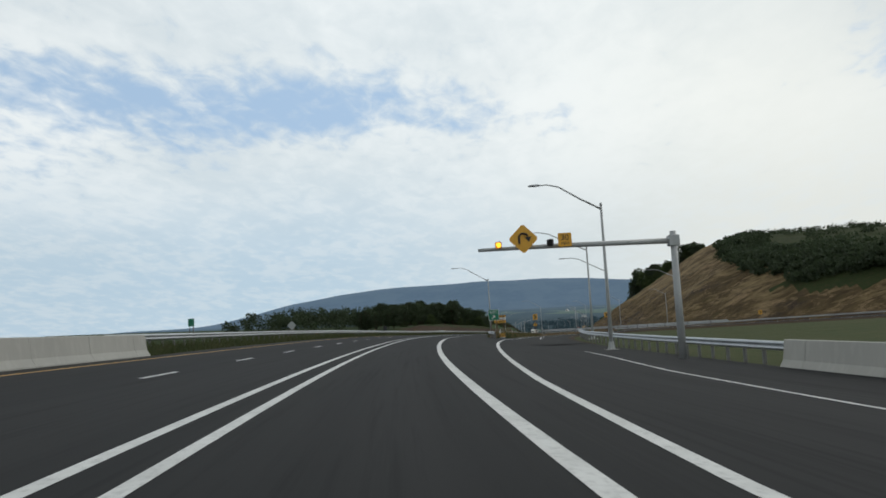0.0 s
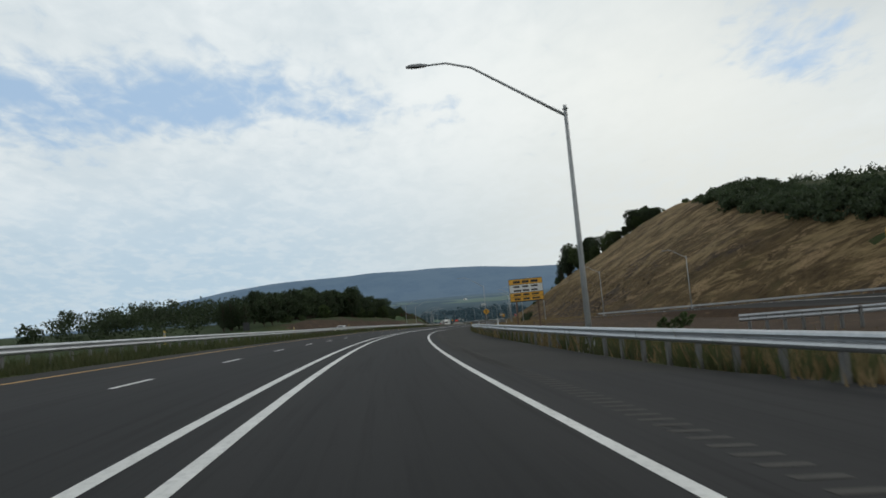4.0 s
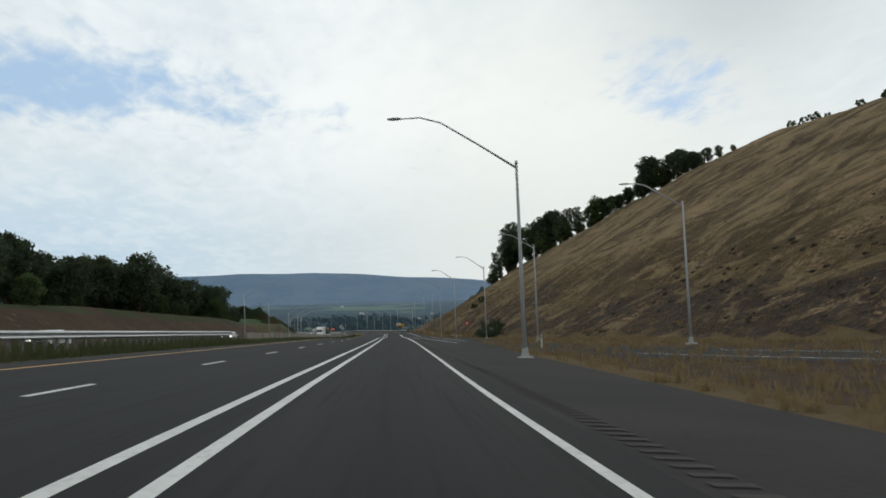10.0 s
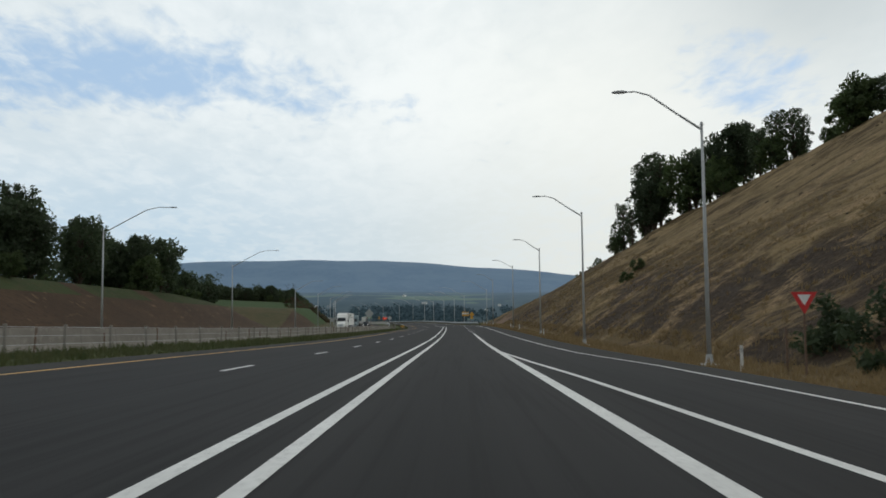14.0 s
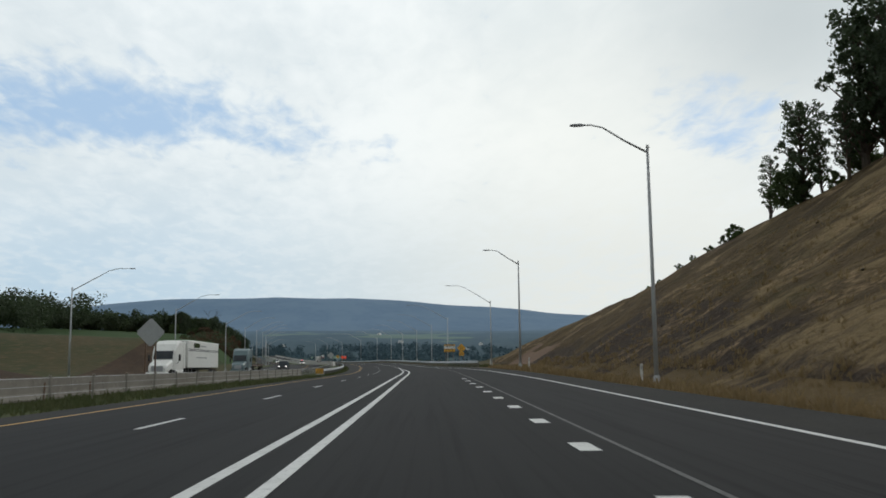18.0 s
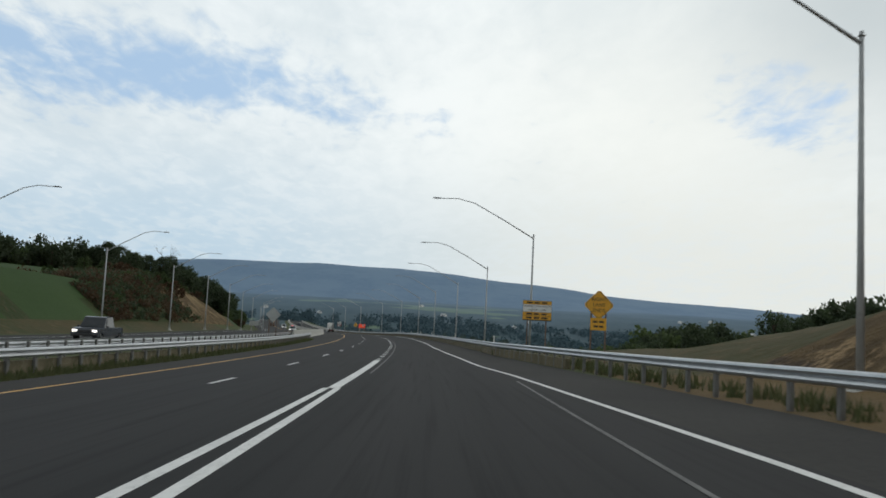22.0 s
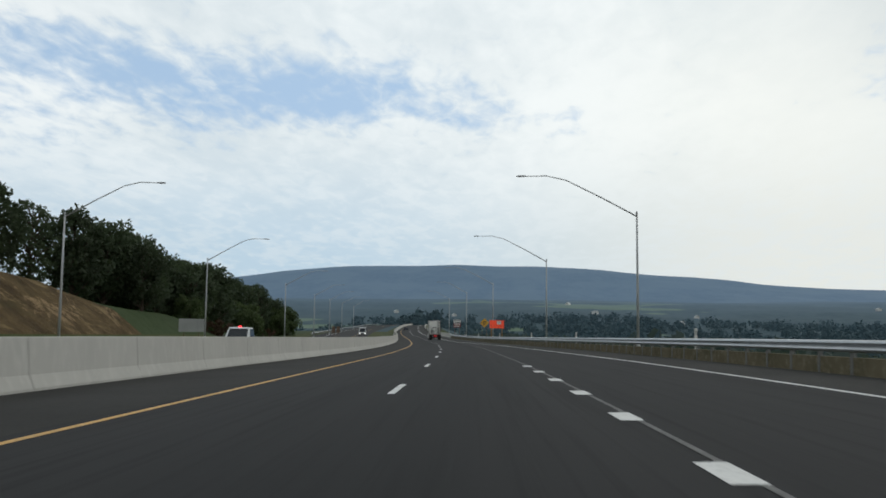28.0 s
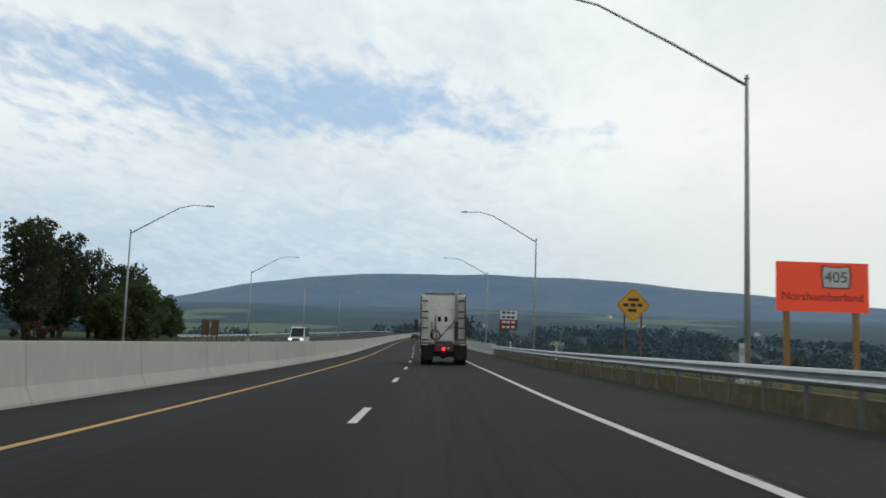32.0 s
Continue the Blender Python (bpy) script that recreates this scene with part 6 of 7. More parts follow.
for s, d, k, top in ((786, -66, "light", 14.5), (792, -62, "oak", 16), (800, -58, "oak2", 17.5), (808, -60, "ash", 18.5), (818, -58, "oak2", 18.5), (828, -56, "oak2", 19.5), (838, -55, "ash", 21.5), (846, -55, "ash", 20.5), (854, -54, "oak2", 19.5), (862, -53, "oak2", 19), (870, -52, "ash", 18), (878, -50, "oak2", 17), (886, -49, "oak2", 16.5), (896, -48, "oak", 16)):
    stand_to(k, s, d, top)
for s, d, k, top in ((992, -46, "ash", 14.8), (1001, -46, "ash", 13.4), (1010, -46, "ash", 12.4), (1018, -45, "oak", 11.0), (1026, -45, "ash", 8.6), (1033, -44, "light", 6.8), (1040, -44, "light", 5.2)):
    stand_to(k, s, d, top)
for i in range(52):
    s, d = tr.uniform(884, 1008), tr.uniform(43, 66)
    stand_to(tr.choice(["oak", "oak2", "oak", "ash"]), s, -d, float(np.interp(s, [884, 995, 1008], [15.4, 14.8, 12.4])) + (d - 46) * 0.22 - tr.uniform(0, 3.5))
for i in range(14):
    stand(tr.choice(["rust", "bush", "light"]), tr.uniform(905, 1030), -tr.uniform(38, 44), tr.uniform(0.7, 1.1))
for i in range(16):
    stand(tr.choice(["rust", "rust", "bush"]), tr.uniform(752, 792), -tr.uniform(44, 62), tr.uniform(0.5, 1.1))
for i in range(16):
    s, d = tr.uniform(740, 800), tr.uniform(40, 70)
    stand_to(tr.choice(["light", "bush", "oak", "light"]), s, d, tr.uniform(-1.0, 1.2))
# tall clumps past the shelf
for s, d, k, top in ((846, 92, "oak", 6.5), (852, 98, "light", 8.2), (858, 106, "oak", 9.6), (864, 115, "oak2", 11.8), (868, 123, "oak", 9.5), (871, 131, "oak2", 12.0), (876, 138, "light", 8.0), (879, 158, "ash", 19.0), (884, 164, "thin", 17.5), (888, 176, "oak2", 17.5), (893, 186, "oak2", 22.5), (897, 196, "oak2", 24.5), (902, 207, "ash", 28), (905, 218, "oak2", 30)):
    stand_to(k, s, d, top)
for i in range(26):
    s = tr.uniform(772, 850)
    stand(tr.choice(["bush", "bush", "rust"]), s, -tr.uniform(47, 57), tr.uniform(0.35, 0.9))
# below the valley-side guardrail
for s, d, k, sc in ((786, 62, "oak", 1.2), (800, 74, "oak2", 1.15), (776, 52, "light", 1.2), (812, 66, "oak", 1.15), (830, 84, "oak2", 1.0)):
    stand(k, s, d, sc)
for s, d, sc in ((470, 24, 0.6), (476, 27, 0.7), (165, 30, 0.6), (172, 34, 0.7), (152, 28, 0.4)):
    stand("bush", s, d, sc)
for kind, s, d, sc in spots:
    m = on_ground(s, d, tr.uniform(0, 360), 0.15) @ Matrix.Scale(sc * tr.uniform(0.95, 1.05), 4)
    o = copy_thing(KINDS[kind], Matrix.Identity(4))
    o.matrix_basis = m
for i, (k, o) in enumerate(KINDS.items()):
    o.matrix_world = on_ground(535 + 6 * i, -104 - 3 * i, 0, 0.15)



def bare_tree(s, d, height, seed):
    """A dead tree: a trunk that forks three times, with no leaves."""
    rng = np.random.RandomState(seed)
    t = thing("dead_tree", "bare grey dead tree among leafy trees", "tree", at_pose=on_ground(s, d, 0, 0.15))
    part("trunk", MB().tube([(0, 0, -0.3), (0.1, 0, height * 0.3), (0, 0.1, height * 0.55)], [0.2, 0.15, 0.1], 7), M["bark"], t)
    tips = [(Vector((0, 0.1, height * 0.55)), Vector((0, 0, 1)), height * 0.24, 0.09)]
    for level in range(3):
        grown = []
        for p, way, length, r in tips:
            for k in range(3):
                turn = (way + Vector(rng.normal(0, 0.45, 3))).normalized()
                q = p + turn * length * rng.uniform(0.7, 1.1)
                part("branch", MB().tube([p, (p + q) / 2 + Vector(rng.normal(0, 0.06, 3)), q], [r, r * 0.75, r * 0.5], 5), M["bark"], t)
                grown.append((q, turn, length * 0.68, r * 0.5))
        tips = grown


bare_tree(836, -57, 13.5, 3)

# woods, houses and a mast in the valley
def woods(name, label, mat, trees, per, size, seed):
    """Crowns too many to count, joined: (s, d, height, width)."""
    rng = np.random.RandomState(seed)
    s, d, h, w = np.array(trees).T
    x, y = plan(s, d)
    z = ground_z(s, d)
    cs = []
    for i in range(len(s)):
        for k in range(4):
            cs.append((x[i] + rng.uniform(-0.5, 0.5) * w[i], y[i] + rng.uniform(-0.5, 0.5) * w[i], z[i] + h[i] * (0.3 + 0.17 * k) * rng.uniform(0.85, 1.1), w[i] * rng.uniform(0.36, 0.52)))
    v, f = leaf_cloud(rng, cs, per, size)
    me = bpy.data.meshes.new(name)
    me.from_pydata(v.tolist(), [], f.tolist())
    me.materials.append(mat)
    # the same distance share gives crowns in the country material their painted haze
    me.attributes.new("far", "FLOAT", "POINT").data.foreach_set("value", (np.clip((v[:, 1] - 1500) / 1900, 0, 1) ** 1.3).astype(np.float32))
    return tagged(new(name, me), label, "woods", kind="stuff")


rw = np.random.RandomState(12)
lst = []
for i in range(150):
    s = rw.uniform(290, 560)
    lst.append((s, -rw.uniform(68, 125), rw.uniform(9, 13) * float(np.interp(s, [225, 300, 400, 500], [0.6, 0.68, 0.78, 0.82])), rw.uniform(5, 8)))
for i in range(110):
    s = rw.uniform(610, 800)
    lst.append((s, -rw.uniform(92, 128), rw.uniform(9, 13), rw.uniform(5, 8)))
for i in range(80):
    s = rw.uniform(790, 838)
    lst.append((s, -rw.uniform(70, 128), rw.uniform(6, 8.5), rw.uniform(4, 6)))
woods("left_woods", "dark dense wood behind the oncoming lanes", M["leaf"], lst, 70, 0.5, 1)
lst = []
for i in range(120):
    s = rw.uniform(80, 450)
    top_d = float(np.interp(s, FOOT_S, FOOT_D)) + float(np.interp(s, TOP_S, TOP_H)) / CUT
    lst.append((s, top_d + rw.uniform(22, 90), float(np.interp(s, [200, 270], [5, 1.5])) * rw.uniform(0.8, 1.2) if s > 200 else rw.uniform(6, 10), rw.uniform(5, 8)))
for i in range(520):
    s = rw.uniform(90, 345)
    foot_d, top_h = float(np.interp(s, FOOT_S, FOOT_D)), float(np.interp(s, TOP_S, TOP_H))
    low_d = 17 + float(np.interp(s, [205, 250], [0, max(top_h / CUT - 20, 0)]))
    lst.append((s, foot_d + rw.uniform(low_d, max(top_h / CUT, low_d) + 14), rw.uniform(1.0, 2.6) * (1.9 if s < 200 else 1.0), rw.uniform(2.5, 4.5)))
woods("hilltop_woods", "dark green wood along the top of the hill", M["leaf"], lst, 44, 0.55, 2)
lst = []
for i in range(420):
    s = rw.uniform(690, 1400)
    lst.append((s, rw.uniform(70, 420), rw.uniform(8, 13), rw.uniform(6, 10)))
for i in range(300):
    s, d = rw.uniform(745, 1090), 15 + 60 * rw.uniform(0, 1) ** 1.3
    lst.append((s, d, float(np.interp(s, SG, RZ)) + rw.uniform(-6.0, -0.8) - float(ground_z(s, d)), rw.uniform(5, 8)))
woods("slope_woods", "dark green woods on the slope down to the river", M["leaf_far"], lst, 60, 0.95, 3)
lst = []
for i in range(1100):
    s = rw.uniform(1480, 2050)
    d = rw.uniform(-0.5, 0.6) * s
    x, y = plan(s, d)
    if float(wob(x / 150, y / 70, 41) + 0.5 * wob(x / 50, y / 40, 42)) > 0.2 and y > 1450:
        continue
    lst.append((s, d, rw.uniform(6, 11), rw.uniform(12, 24)))
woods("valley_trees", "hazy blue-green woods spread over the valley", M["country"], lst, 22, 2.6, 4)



lst = [(rw.uniform(382, 397), rw.uniform(17.6, 20.5), rw.uniform(0.6, 1.7), rw.uniform(1.2, 2.0)) for i in range(18)]
woods("verge_shrubs", "dense dark green shrubs at the foot of the cut", M["leaf"], lst, 90, 0.16, 57)
for nm, mt, n_, hi, lo, seed in (("dry_brush", "leaf_dry", 300, 1.6, 0.5, 51), ("green_brush", "leaf", 240, 1.9, 0.6, 52)):
    lst = []
    for i in range(n_):
        s = rw.uniform(706, 778)
        lst.append((s, -rw.uniform(38.5, 44 if s < 715 else 54), rw.uniform(lo, hi) * (0.6 if s < 725 else 0.9), rw.uniform(1.0, 2.0)))
    woods(nm, "tangled low %s covering the bank" % ("dry brown brush" if nm == "dry_brush" else "dark green brush"), M[mt], lst, 20, 0.2, seed)


def tufts(name, label, mat, n, area, height, seed, blades=9):
    """Grass too many to count: leaning blades in clumps; area gives (s, d) from two random shares."""
    rng = np.random.RandomState(seed)
    s, d = area(rng.uniform(0, 1, n), rng.uniform(0, 1, n), rng)
    x, y = plan(s, d)
    z = ground_z(s, d) - 0.03
    base = np.repeat(np.stack([x, y, z], -1), blades, 0) + np.concatenate([rng.normal(0, 0.14, (n * blades, 2)), np.zeros((n * blades, 1))], 1)
    h = np.repeat(height * rng.uniform(0.45, 1.25, n), blades) * rng.uniform(0.6, 1.1, n * blades)
    a = rng.uniform(0, 6.283, n * blades)
    w = 0.028 * h / height + 0.012
    across = np.stack([np.cos(a) * w, np.sin(a) * w, 0 * a], -1)
    tip = base + np.stack([rng.normal(0, 0.28, n * blades) * h, rng.normal(0, 0.28, n * blades) * h, h], -1)
    v = np.stack([base - across, base + across, tip], 1).reshape(-1, 3)
    me = bpy.data.meshes.new(name)
    me.from_pydata(v.tolist(), [], np.arange(len(v)).reshape(-1, 3).tolist())
    me.materials.append(mat)
    return tagged(new(name, me), label, "grass", kind="stuff")


def dry_verge(u, w, rng):
    s = 232 + 342 * u
    a = np.interp(s, RIGHT_S, RIGHT_D) + 0.4
    return s, a + (np.interp(s, FOOT_S, FOOT_D) + 1.5 - a) * w**1.15


def dry_slope(u, w, rng):
    s = 280 + 270 * u
    return s, np.interp(s, FOOT_S, FOOT_D) + 1 + 20 * w


def median_strip(u, w, rng):
    s = 4 + 700 * u**1.1
    return s, np.interp(s, LEFT_S, LEFT_D) - 0.15 - np.where(s > 578, 1.3, 4.2) * w


tufts("dry_grass", "tall straw-coloured dry grass along the shoulder", M["straw"], 7500, dry_verge, 0.44, 31)
tufts("dry_grass", "sparse straw-coloured dry grass on the cut slope", M["straw"], 3500, dry_slope, 0.36, 32)
tufts("median_grass", "rough green and yellow grass in the median", M["blade"], 11000, median_strip, 0.34, 33, 7)


def rail_grass(u, w, rng):
    s = 77 + 161 * u
    return s, np.interp(s, [66, 78, 90, 120, 238], [9.1, 8.6, 8.3, 8.2, 8.3]) + 3.2 * w**1.6


def left_rail_grass(u, w, rng):
    s = 4 + 300 * u
    return s, -9.75 - 1.6 * w


def valley_rail_grass(u, w, rng):
    s = 575 + 430 * u
    return s, np.interp(s, [572, 598, 620, 644, 700, 780, 830, 870, 900, 940, 1010], [9.9, 9.2, 8.0, 6.9, 6.9, 7.1, 6.4, 4.9, 3.85, 3.4, 3.4]) + 0.35 + 1.6 * w


tufts("roadside_grass", "tall dark mixed grass under the guardrail", M["blade"], 2600, rail_grass, 0.75, 34)
tufts("roadside_grass", "tall dry grass behind the guardrail", M["straw"], 1300, rail_grass, 0.8, 35)
tufts("median_grass", "rank grass under the median guardrail", M["blade"], 4200, left_rail_grass, 0.6, 36)
tufts("roadside_grass", "dark grass behind the valley guardrail", M["blade"], 2400, valley_rail_grass, 0.45, 37)


def outcrops(name, label, mat, n, s0, s1, low, high, size, seed):
    """Broken rock ends half sunk in the slope, joined."""
    rng = np.random.RandomState(seed)
    mb = MB()
    for i in range(n):
        s = rng.uniform(s0, s1)
        d = float(np.interp(s, FOOT_S, FOOT_D)) + rng.uniform(low, high)
        x, y = plan(s, d)
        c = Vector((float(x), float(y), float(ground_z(s, d))))
        r = size * rng.uniform(0.35, 1.0)
        turn = Matrix.Rotation(heading(s) + rng.uniform(-0.5, 0.5), 3, "Z") @ Matrix.Rotation(-0.35 + rng.uniform(-0.2, 0.2), 3, "Y")
        rings = []
        for h, k in ((-0.5, 1.0), (0.05, 1.0), (0.22, 0.72), (0.28, 0.3)):
            rings.append([c + turn @ Vector((0.8 * r * k * math.cos(q) * rng.uniform(0.7, 1.2), 1.5 * r * k * math.sin(q) * rng.uniform(0.7, 1.2), r * h * rng.uniform(0.8, 1.2))) for q in np.arange(6) * 1.0472 + 0.3])
        mb.loft(rings)
    return tagged(part(name, mb, mat), label, "rock", kind="stuff")


outcrops("rock_outcrops", "dark broken rock ends along the foot of the cut", M["rock"], 170, 275, 345, 0.5, 15, 0.5, 41)
outcrops("rock_outcrops", "scattered brown stones on the cut slope", M["rock"], 200, 270, 540, 4, 50, 0.3, 42)


def house(s, d, w, l, h, label):
    t = thing("farmhouse", label, "house", "houses in the valley", at_pose=on_ground(s, d, tr.uniform(-60, 60), 0.3))
    part("wall", MB().box(-w / 2, w / 2, -l / 2, l / 2, 0, h, 0.02), M["markerwhite"], t)
    part("roof", MB().prism([(-w / 2 - 0.4, h), (w / 2 + 0.4, h), (0, h + w * 0.38)], -l / 2 - 0.4, l / 2 + 0.4), M["signback"], t)
    for y in (-l * 0.25, l * 0.25):
        part("window", MB().box(w / 2, w / 2 + 0.03, y - 0.5, y + 0.5, h * 0.4, h * 0.7), M["glass"], t)


for i in range(15):
    s = tr.uniform(1500, 2500)
    house(s, s * tr.uniform(-0.12, 0.42), tr.uniform(5, 8), tr.uniform(7, 12), tr.uniform(2.6, 4), "white house among trees in the valley")

# ---- vehicles ----
def wheel_part(parent, x, y, r, w, rim="chrome", name="wheel"):
    wh = part(name, MB().lathe_x(x - w / 2, [(0.0, r * 0.62), (0.0, r * 0.93), (0.04, r), (w - 0.04, r), (w, r * 0.93), (w, r * 0.62)], 22, cy=y, cz=r), M["rubber"], parent)
    side = -1 if x < 0 else 1
    xo = x + side * w / 2
    part("rim", MB().lathe_x(min(xo - side * 0.05, xo), [(0.0, r * 0.6), (0.02, r * 0.62), (0.05, r * 0.6)], 18, cy=y, cz=r).lathe_x(xo - side * 0.02 - 0.04, [(0, r * 0.2), (0.08, r * 0.17)], 10, cy=y, cz=r), M[rim], wh)
    return wh


def tractor(name, label, m, paint="truckwhite"):
    """A sleeper-cab road tractor; origin under its tail, nose along y."""
    t = thing(name, label, "truck", at_pose=m)
    W2 = 1.16
    # sleeper and cab shell
    def ring(y, w, z0, z1, r=0.16):
        return [(-w + r * 0.3, y, z0), (w - r * 0.3, y, z0), (w, y, z0 + r), (w, y, z1 - r), (w - r, y, z1), (-w + r, y, z1), (-w, y, z1 - r), (-w, y, z0 + r)]
    part("sleeper_cab", MB().loft([ring(3.15, W2 - 0.05, 1.12, 3.82), ring(3.2, W2, 1.08, 3.86), ring(4.6, W2, 1.0, 3.9), ring(5.5, W2, 0.95, 3.55), ring(6.1, W2 - 0.04, 0.95, 2.95), ring(6.55, W2 - 0.12, 0.95, 2.0)]), M[paint], t)
    part("hood", MB().loft([ring(6.5, 1.02, 0.85, 1.98), ring(7.5, 0.98, 0.8, 1.75), ring(8.25, 0.9, 0.75, 1.45), ring(8.45, 0.8, 0.75, 1.2)]), M[paint], t)
    part("grille", MB().box(-0.55, 0.55, 8.44, 8.5, 0.85, 1.35, 0.03), M["chrome"], t)
    part("front_bumper", MB().box(-1.15, 1.15, 8.2, 8.6, 0.35, 0.75, 0.08), M[paint], t)
    part("windscreen", MB().loft([[(-0.95, 6.62, 2.05), (0.95, 6.62, 2.05), (0.92, 6.18, 2.85), (-0.92, 6.18, 2.85)], [(-0.95, 6.6, 2.03), (0.95, 6.6, 2.03), (0.92, 6.14, 2.85), (-0.92, 6.14, 2.85)]]), M["glass"], t)
    # raised panels of the rear wall
    for x in (-0.5, 0.36):
        part("wall_panel", MB().loft([[(x - 0.26, 3.14, 2.98), (x + 0.26, 3.14, 2.98), (x + 0.14, 3.14, 3.28), (x - 0.14, 3.14, 3.28)], [(x - 0.22, 3.11, 3.01), (x + 0.22, 3.11, 3.01), (x + 0.12, 3.11, 3.25), (x - 0.12, 3.11, 3.25)]]), M[paint], t)
    for x0, x1, z0, z1 in ((-0.85, -0.12, 2.02, 2.66), (0.02, 0.62, 2.02, 2.66), (0.0, 0.62, 1.28, 1.9), (-0.85, -0.12, 1.28, 1.9)):
        part("wall_panel", MB().box(x0, x1, 3.1, 3.15, z0, z1, 0.045), M[paint], t)
    for x in (-0.2, 0.17):
        part("rear_window", MB().box(x - 0.065, x + 0.065, 3.075, 3.1, 2.32, 2.56, 0.01), M["glass"], t)
        part("window_frame", MB().box(x - 0.085, x + 0.085, 3.088, 3.104, 2.3, 2.58, 0.01), M["plastic"], t)
    # side extenders
    for sx in (-1, 1):
        x = sx * 1.17
        e = part("side_fairing", MB().loft([[(x - 0.02, 3.2, 1.1), (x + 0.02, 3.2, 1.1), (x + 0.02, 3.2, 3.82), (x - 0.02, 3.2, 3.82)], [(x - 0.02 + sx * 0.05, 2.62, 1.12), (x + 0.02 + sx * 0.05, 2.62, 1.12), (x + 0.02 + sx * 0.04, 2.62, 3.72), (x - 0.02 + sx * 0.04, 2.62, 3.72)]]), M[paint], t)
        part("rubber_edge", MB().box(x + sx * 0.05 - 0.03, x + sx * 0.05 + 0.03, 2.5, 2.62, 1.12, 3.72, 0.01), M["plastic"], e)
        for z in (1.3, 1.95, 2.5, 2.85, 3.45):
            part("bracket", MB().box(min(x - sx * 0.3, x), max(x - sx * 0.3, x), 2.72, 2.82, z - 0.035, z + 0.035, 0.01).box(min(x - sx * 0.34, x - sx * 0.26), max(x - sx * 0.34, x - sx * 0.26), 2.75, 3.14, z - 0.03, z + 0.03), M["plastic"], e)
        part("side_skirt", MB().box(x - 0.03 if sx < 0 else x - 0.05, x + 0.05 if sx < 0 else x + 0.03, 3.2, 6.2, 0.35, 1.05, 0.02), M[paint], t)
        mi = part("mirror", MB().box(sx * 1.52 - 0.1, sx * 1.52 + 0.1, 6.0, 6.12, 1.85, 2.5, 0.04), M["plastic"], t)
        part("mirror_arm", MB().tube([(sx * 1.15, 6.15, 1.6), (sx * 1.45, 6.1, 1.72), (sx * 1.5, 6.06, 1.9)], 0.025, 6), M["plastic"], mi)
        part("step", MB().box(sx * 1.2 - 0.05, sx * 1.2 + 0.05, 5.6, 6.2, 0.4, 0.46, 0.01), M["chrome"], t)
    part("roof_trim", MB().box(-1.05, 1.05, 3.1, 3.18, 3.83, 3.88, 0.01), M["plastic"], t)
    # exhaust, hoses, grab bar
    part("exhaust_stack", MB().tube([(0.74, 2.85, 0.95), (0.74, 2.85, 3.75), (0.8, 2.78, 4.0)], [0.085, 0.085, 0.08], 12), M["pole"], t, smooth=True)
    part("exhaust_guard", MB().box(0.64, 0.84, 2.72, 2.76, 1.3, 2.3, 0.01), M["plastic"], t)
    part("diagonal_stay", MB().tube([(0.7, 2.86, 2.42), (-0.42, 2.95, 1.12)], 0.03, 6), M["plastic"], t)
    for k, (cx, cz, r) in enumerate(((-0.42, 1.62, 0.24), (-0.5, 1.56, 0.19), (-0.36, 1.52, 0.22))):
        part("air_hose", MB().tube([(cx + r * math.cos(a), 2.98 - 0.03 * k, cz + 1.15 * r * math.sin(a)) for a in np.linspace(0, 2 * math.pi, 17)], 0.022, 6), M["rubber"], t)
    part("hose_hanger", MB().tube([(-0.42, 3.02, 2.7), (-0.45, 2.98, 1.8)], 0.02, 6).tube([(-0.42, 3.02, 2.7), (-0.36, 2.98, 1.75)], 0.015, 6).tube([(-0.62, 3.05, 2.3), (-0.6, 2.98, 1.3)], 0.02, 6), M["plastic"], t)
    # frame, coupling and tail
    for x in (-0.42, 0.42):
        part("frame_rail", MB().box(x - 0.05, x + 0.05, 0.1, 6.5, 0.72, 1.0, 0.01), M["plastic"], t)
    part("fifth_wheel", MB().loft([[(-0.45, 1.0, 1.1), (0.45, 1.0, 1.1), (0.5, 1.9, 1.18), (-0.5, 1.9, 1.18)], [(-0.45, 1.0, 1.16), (0.45, 1.0, 1.16), (0.5, 1.9, 1.24), (-0.5, 1.9, 1.24)]]), M["plastic"], t)
    part("deck_plate", MB().box(-0.7, 0.7, 2.3, 3.1, 1.0, 1.04, 0.01), M["chrome"], t)
    cr = part("rear_crossmember", MB().box(-0.5, 0.5, 0.02, 0.14, 0.68, 1.0, 0.02), M["redframe"], t)
    part("tail_lamp", MB().lathe_x(0, [(0, 0.01), (0.0, 0.01)], 6).box(-0.1, 0.06, -0.02, 0.02, 0.76, 0.9, 0.02), M["tail"], cr, "lit red tail lamp")
    part("reversing_lamp", MB().box(0.18, 0.28, -0.015, 0.02, 0.82, 0.92, 0.02), M["white"], cr)
    for sx in (-1, 1):
        f = part("mudflap", MB().loft([[(sx * 0.55, 0.0, 0.28), (sx * 1.2, 0.0, 0.3), (sx * 1.2, 0.0, 1.02), (sx * 0.55, 0.0, 1.02)], [(sx * 0.55, 0.03, 0.28), (sx * 1.2, 0.03, 0.3), (sx * 1.2, 0.03, 1.02), (sx * 0.55, 0.03, 1.02)]]), M["rubber"], t)
        part("flap_bracket", MB().box(min(sx * 0.4, sx * 1.22), max(sx * 0.4, sx * 1.22), 0.0, 0.06, 1.02, 1.07, 0.01), M["redframe"], f)
        part("reflector_strip", MB().box(min(sx * 0.85, sx * 1.15), max(sx * 0.85, sx * 1.15), -0.02, 0.0, 1.03, 1.07), M["white"], f)
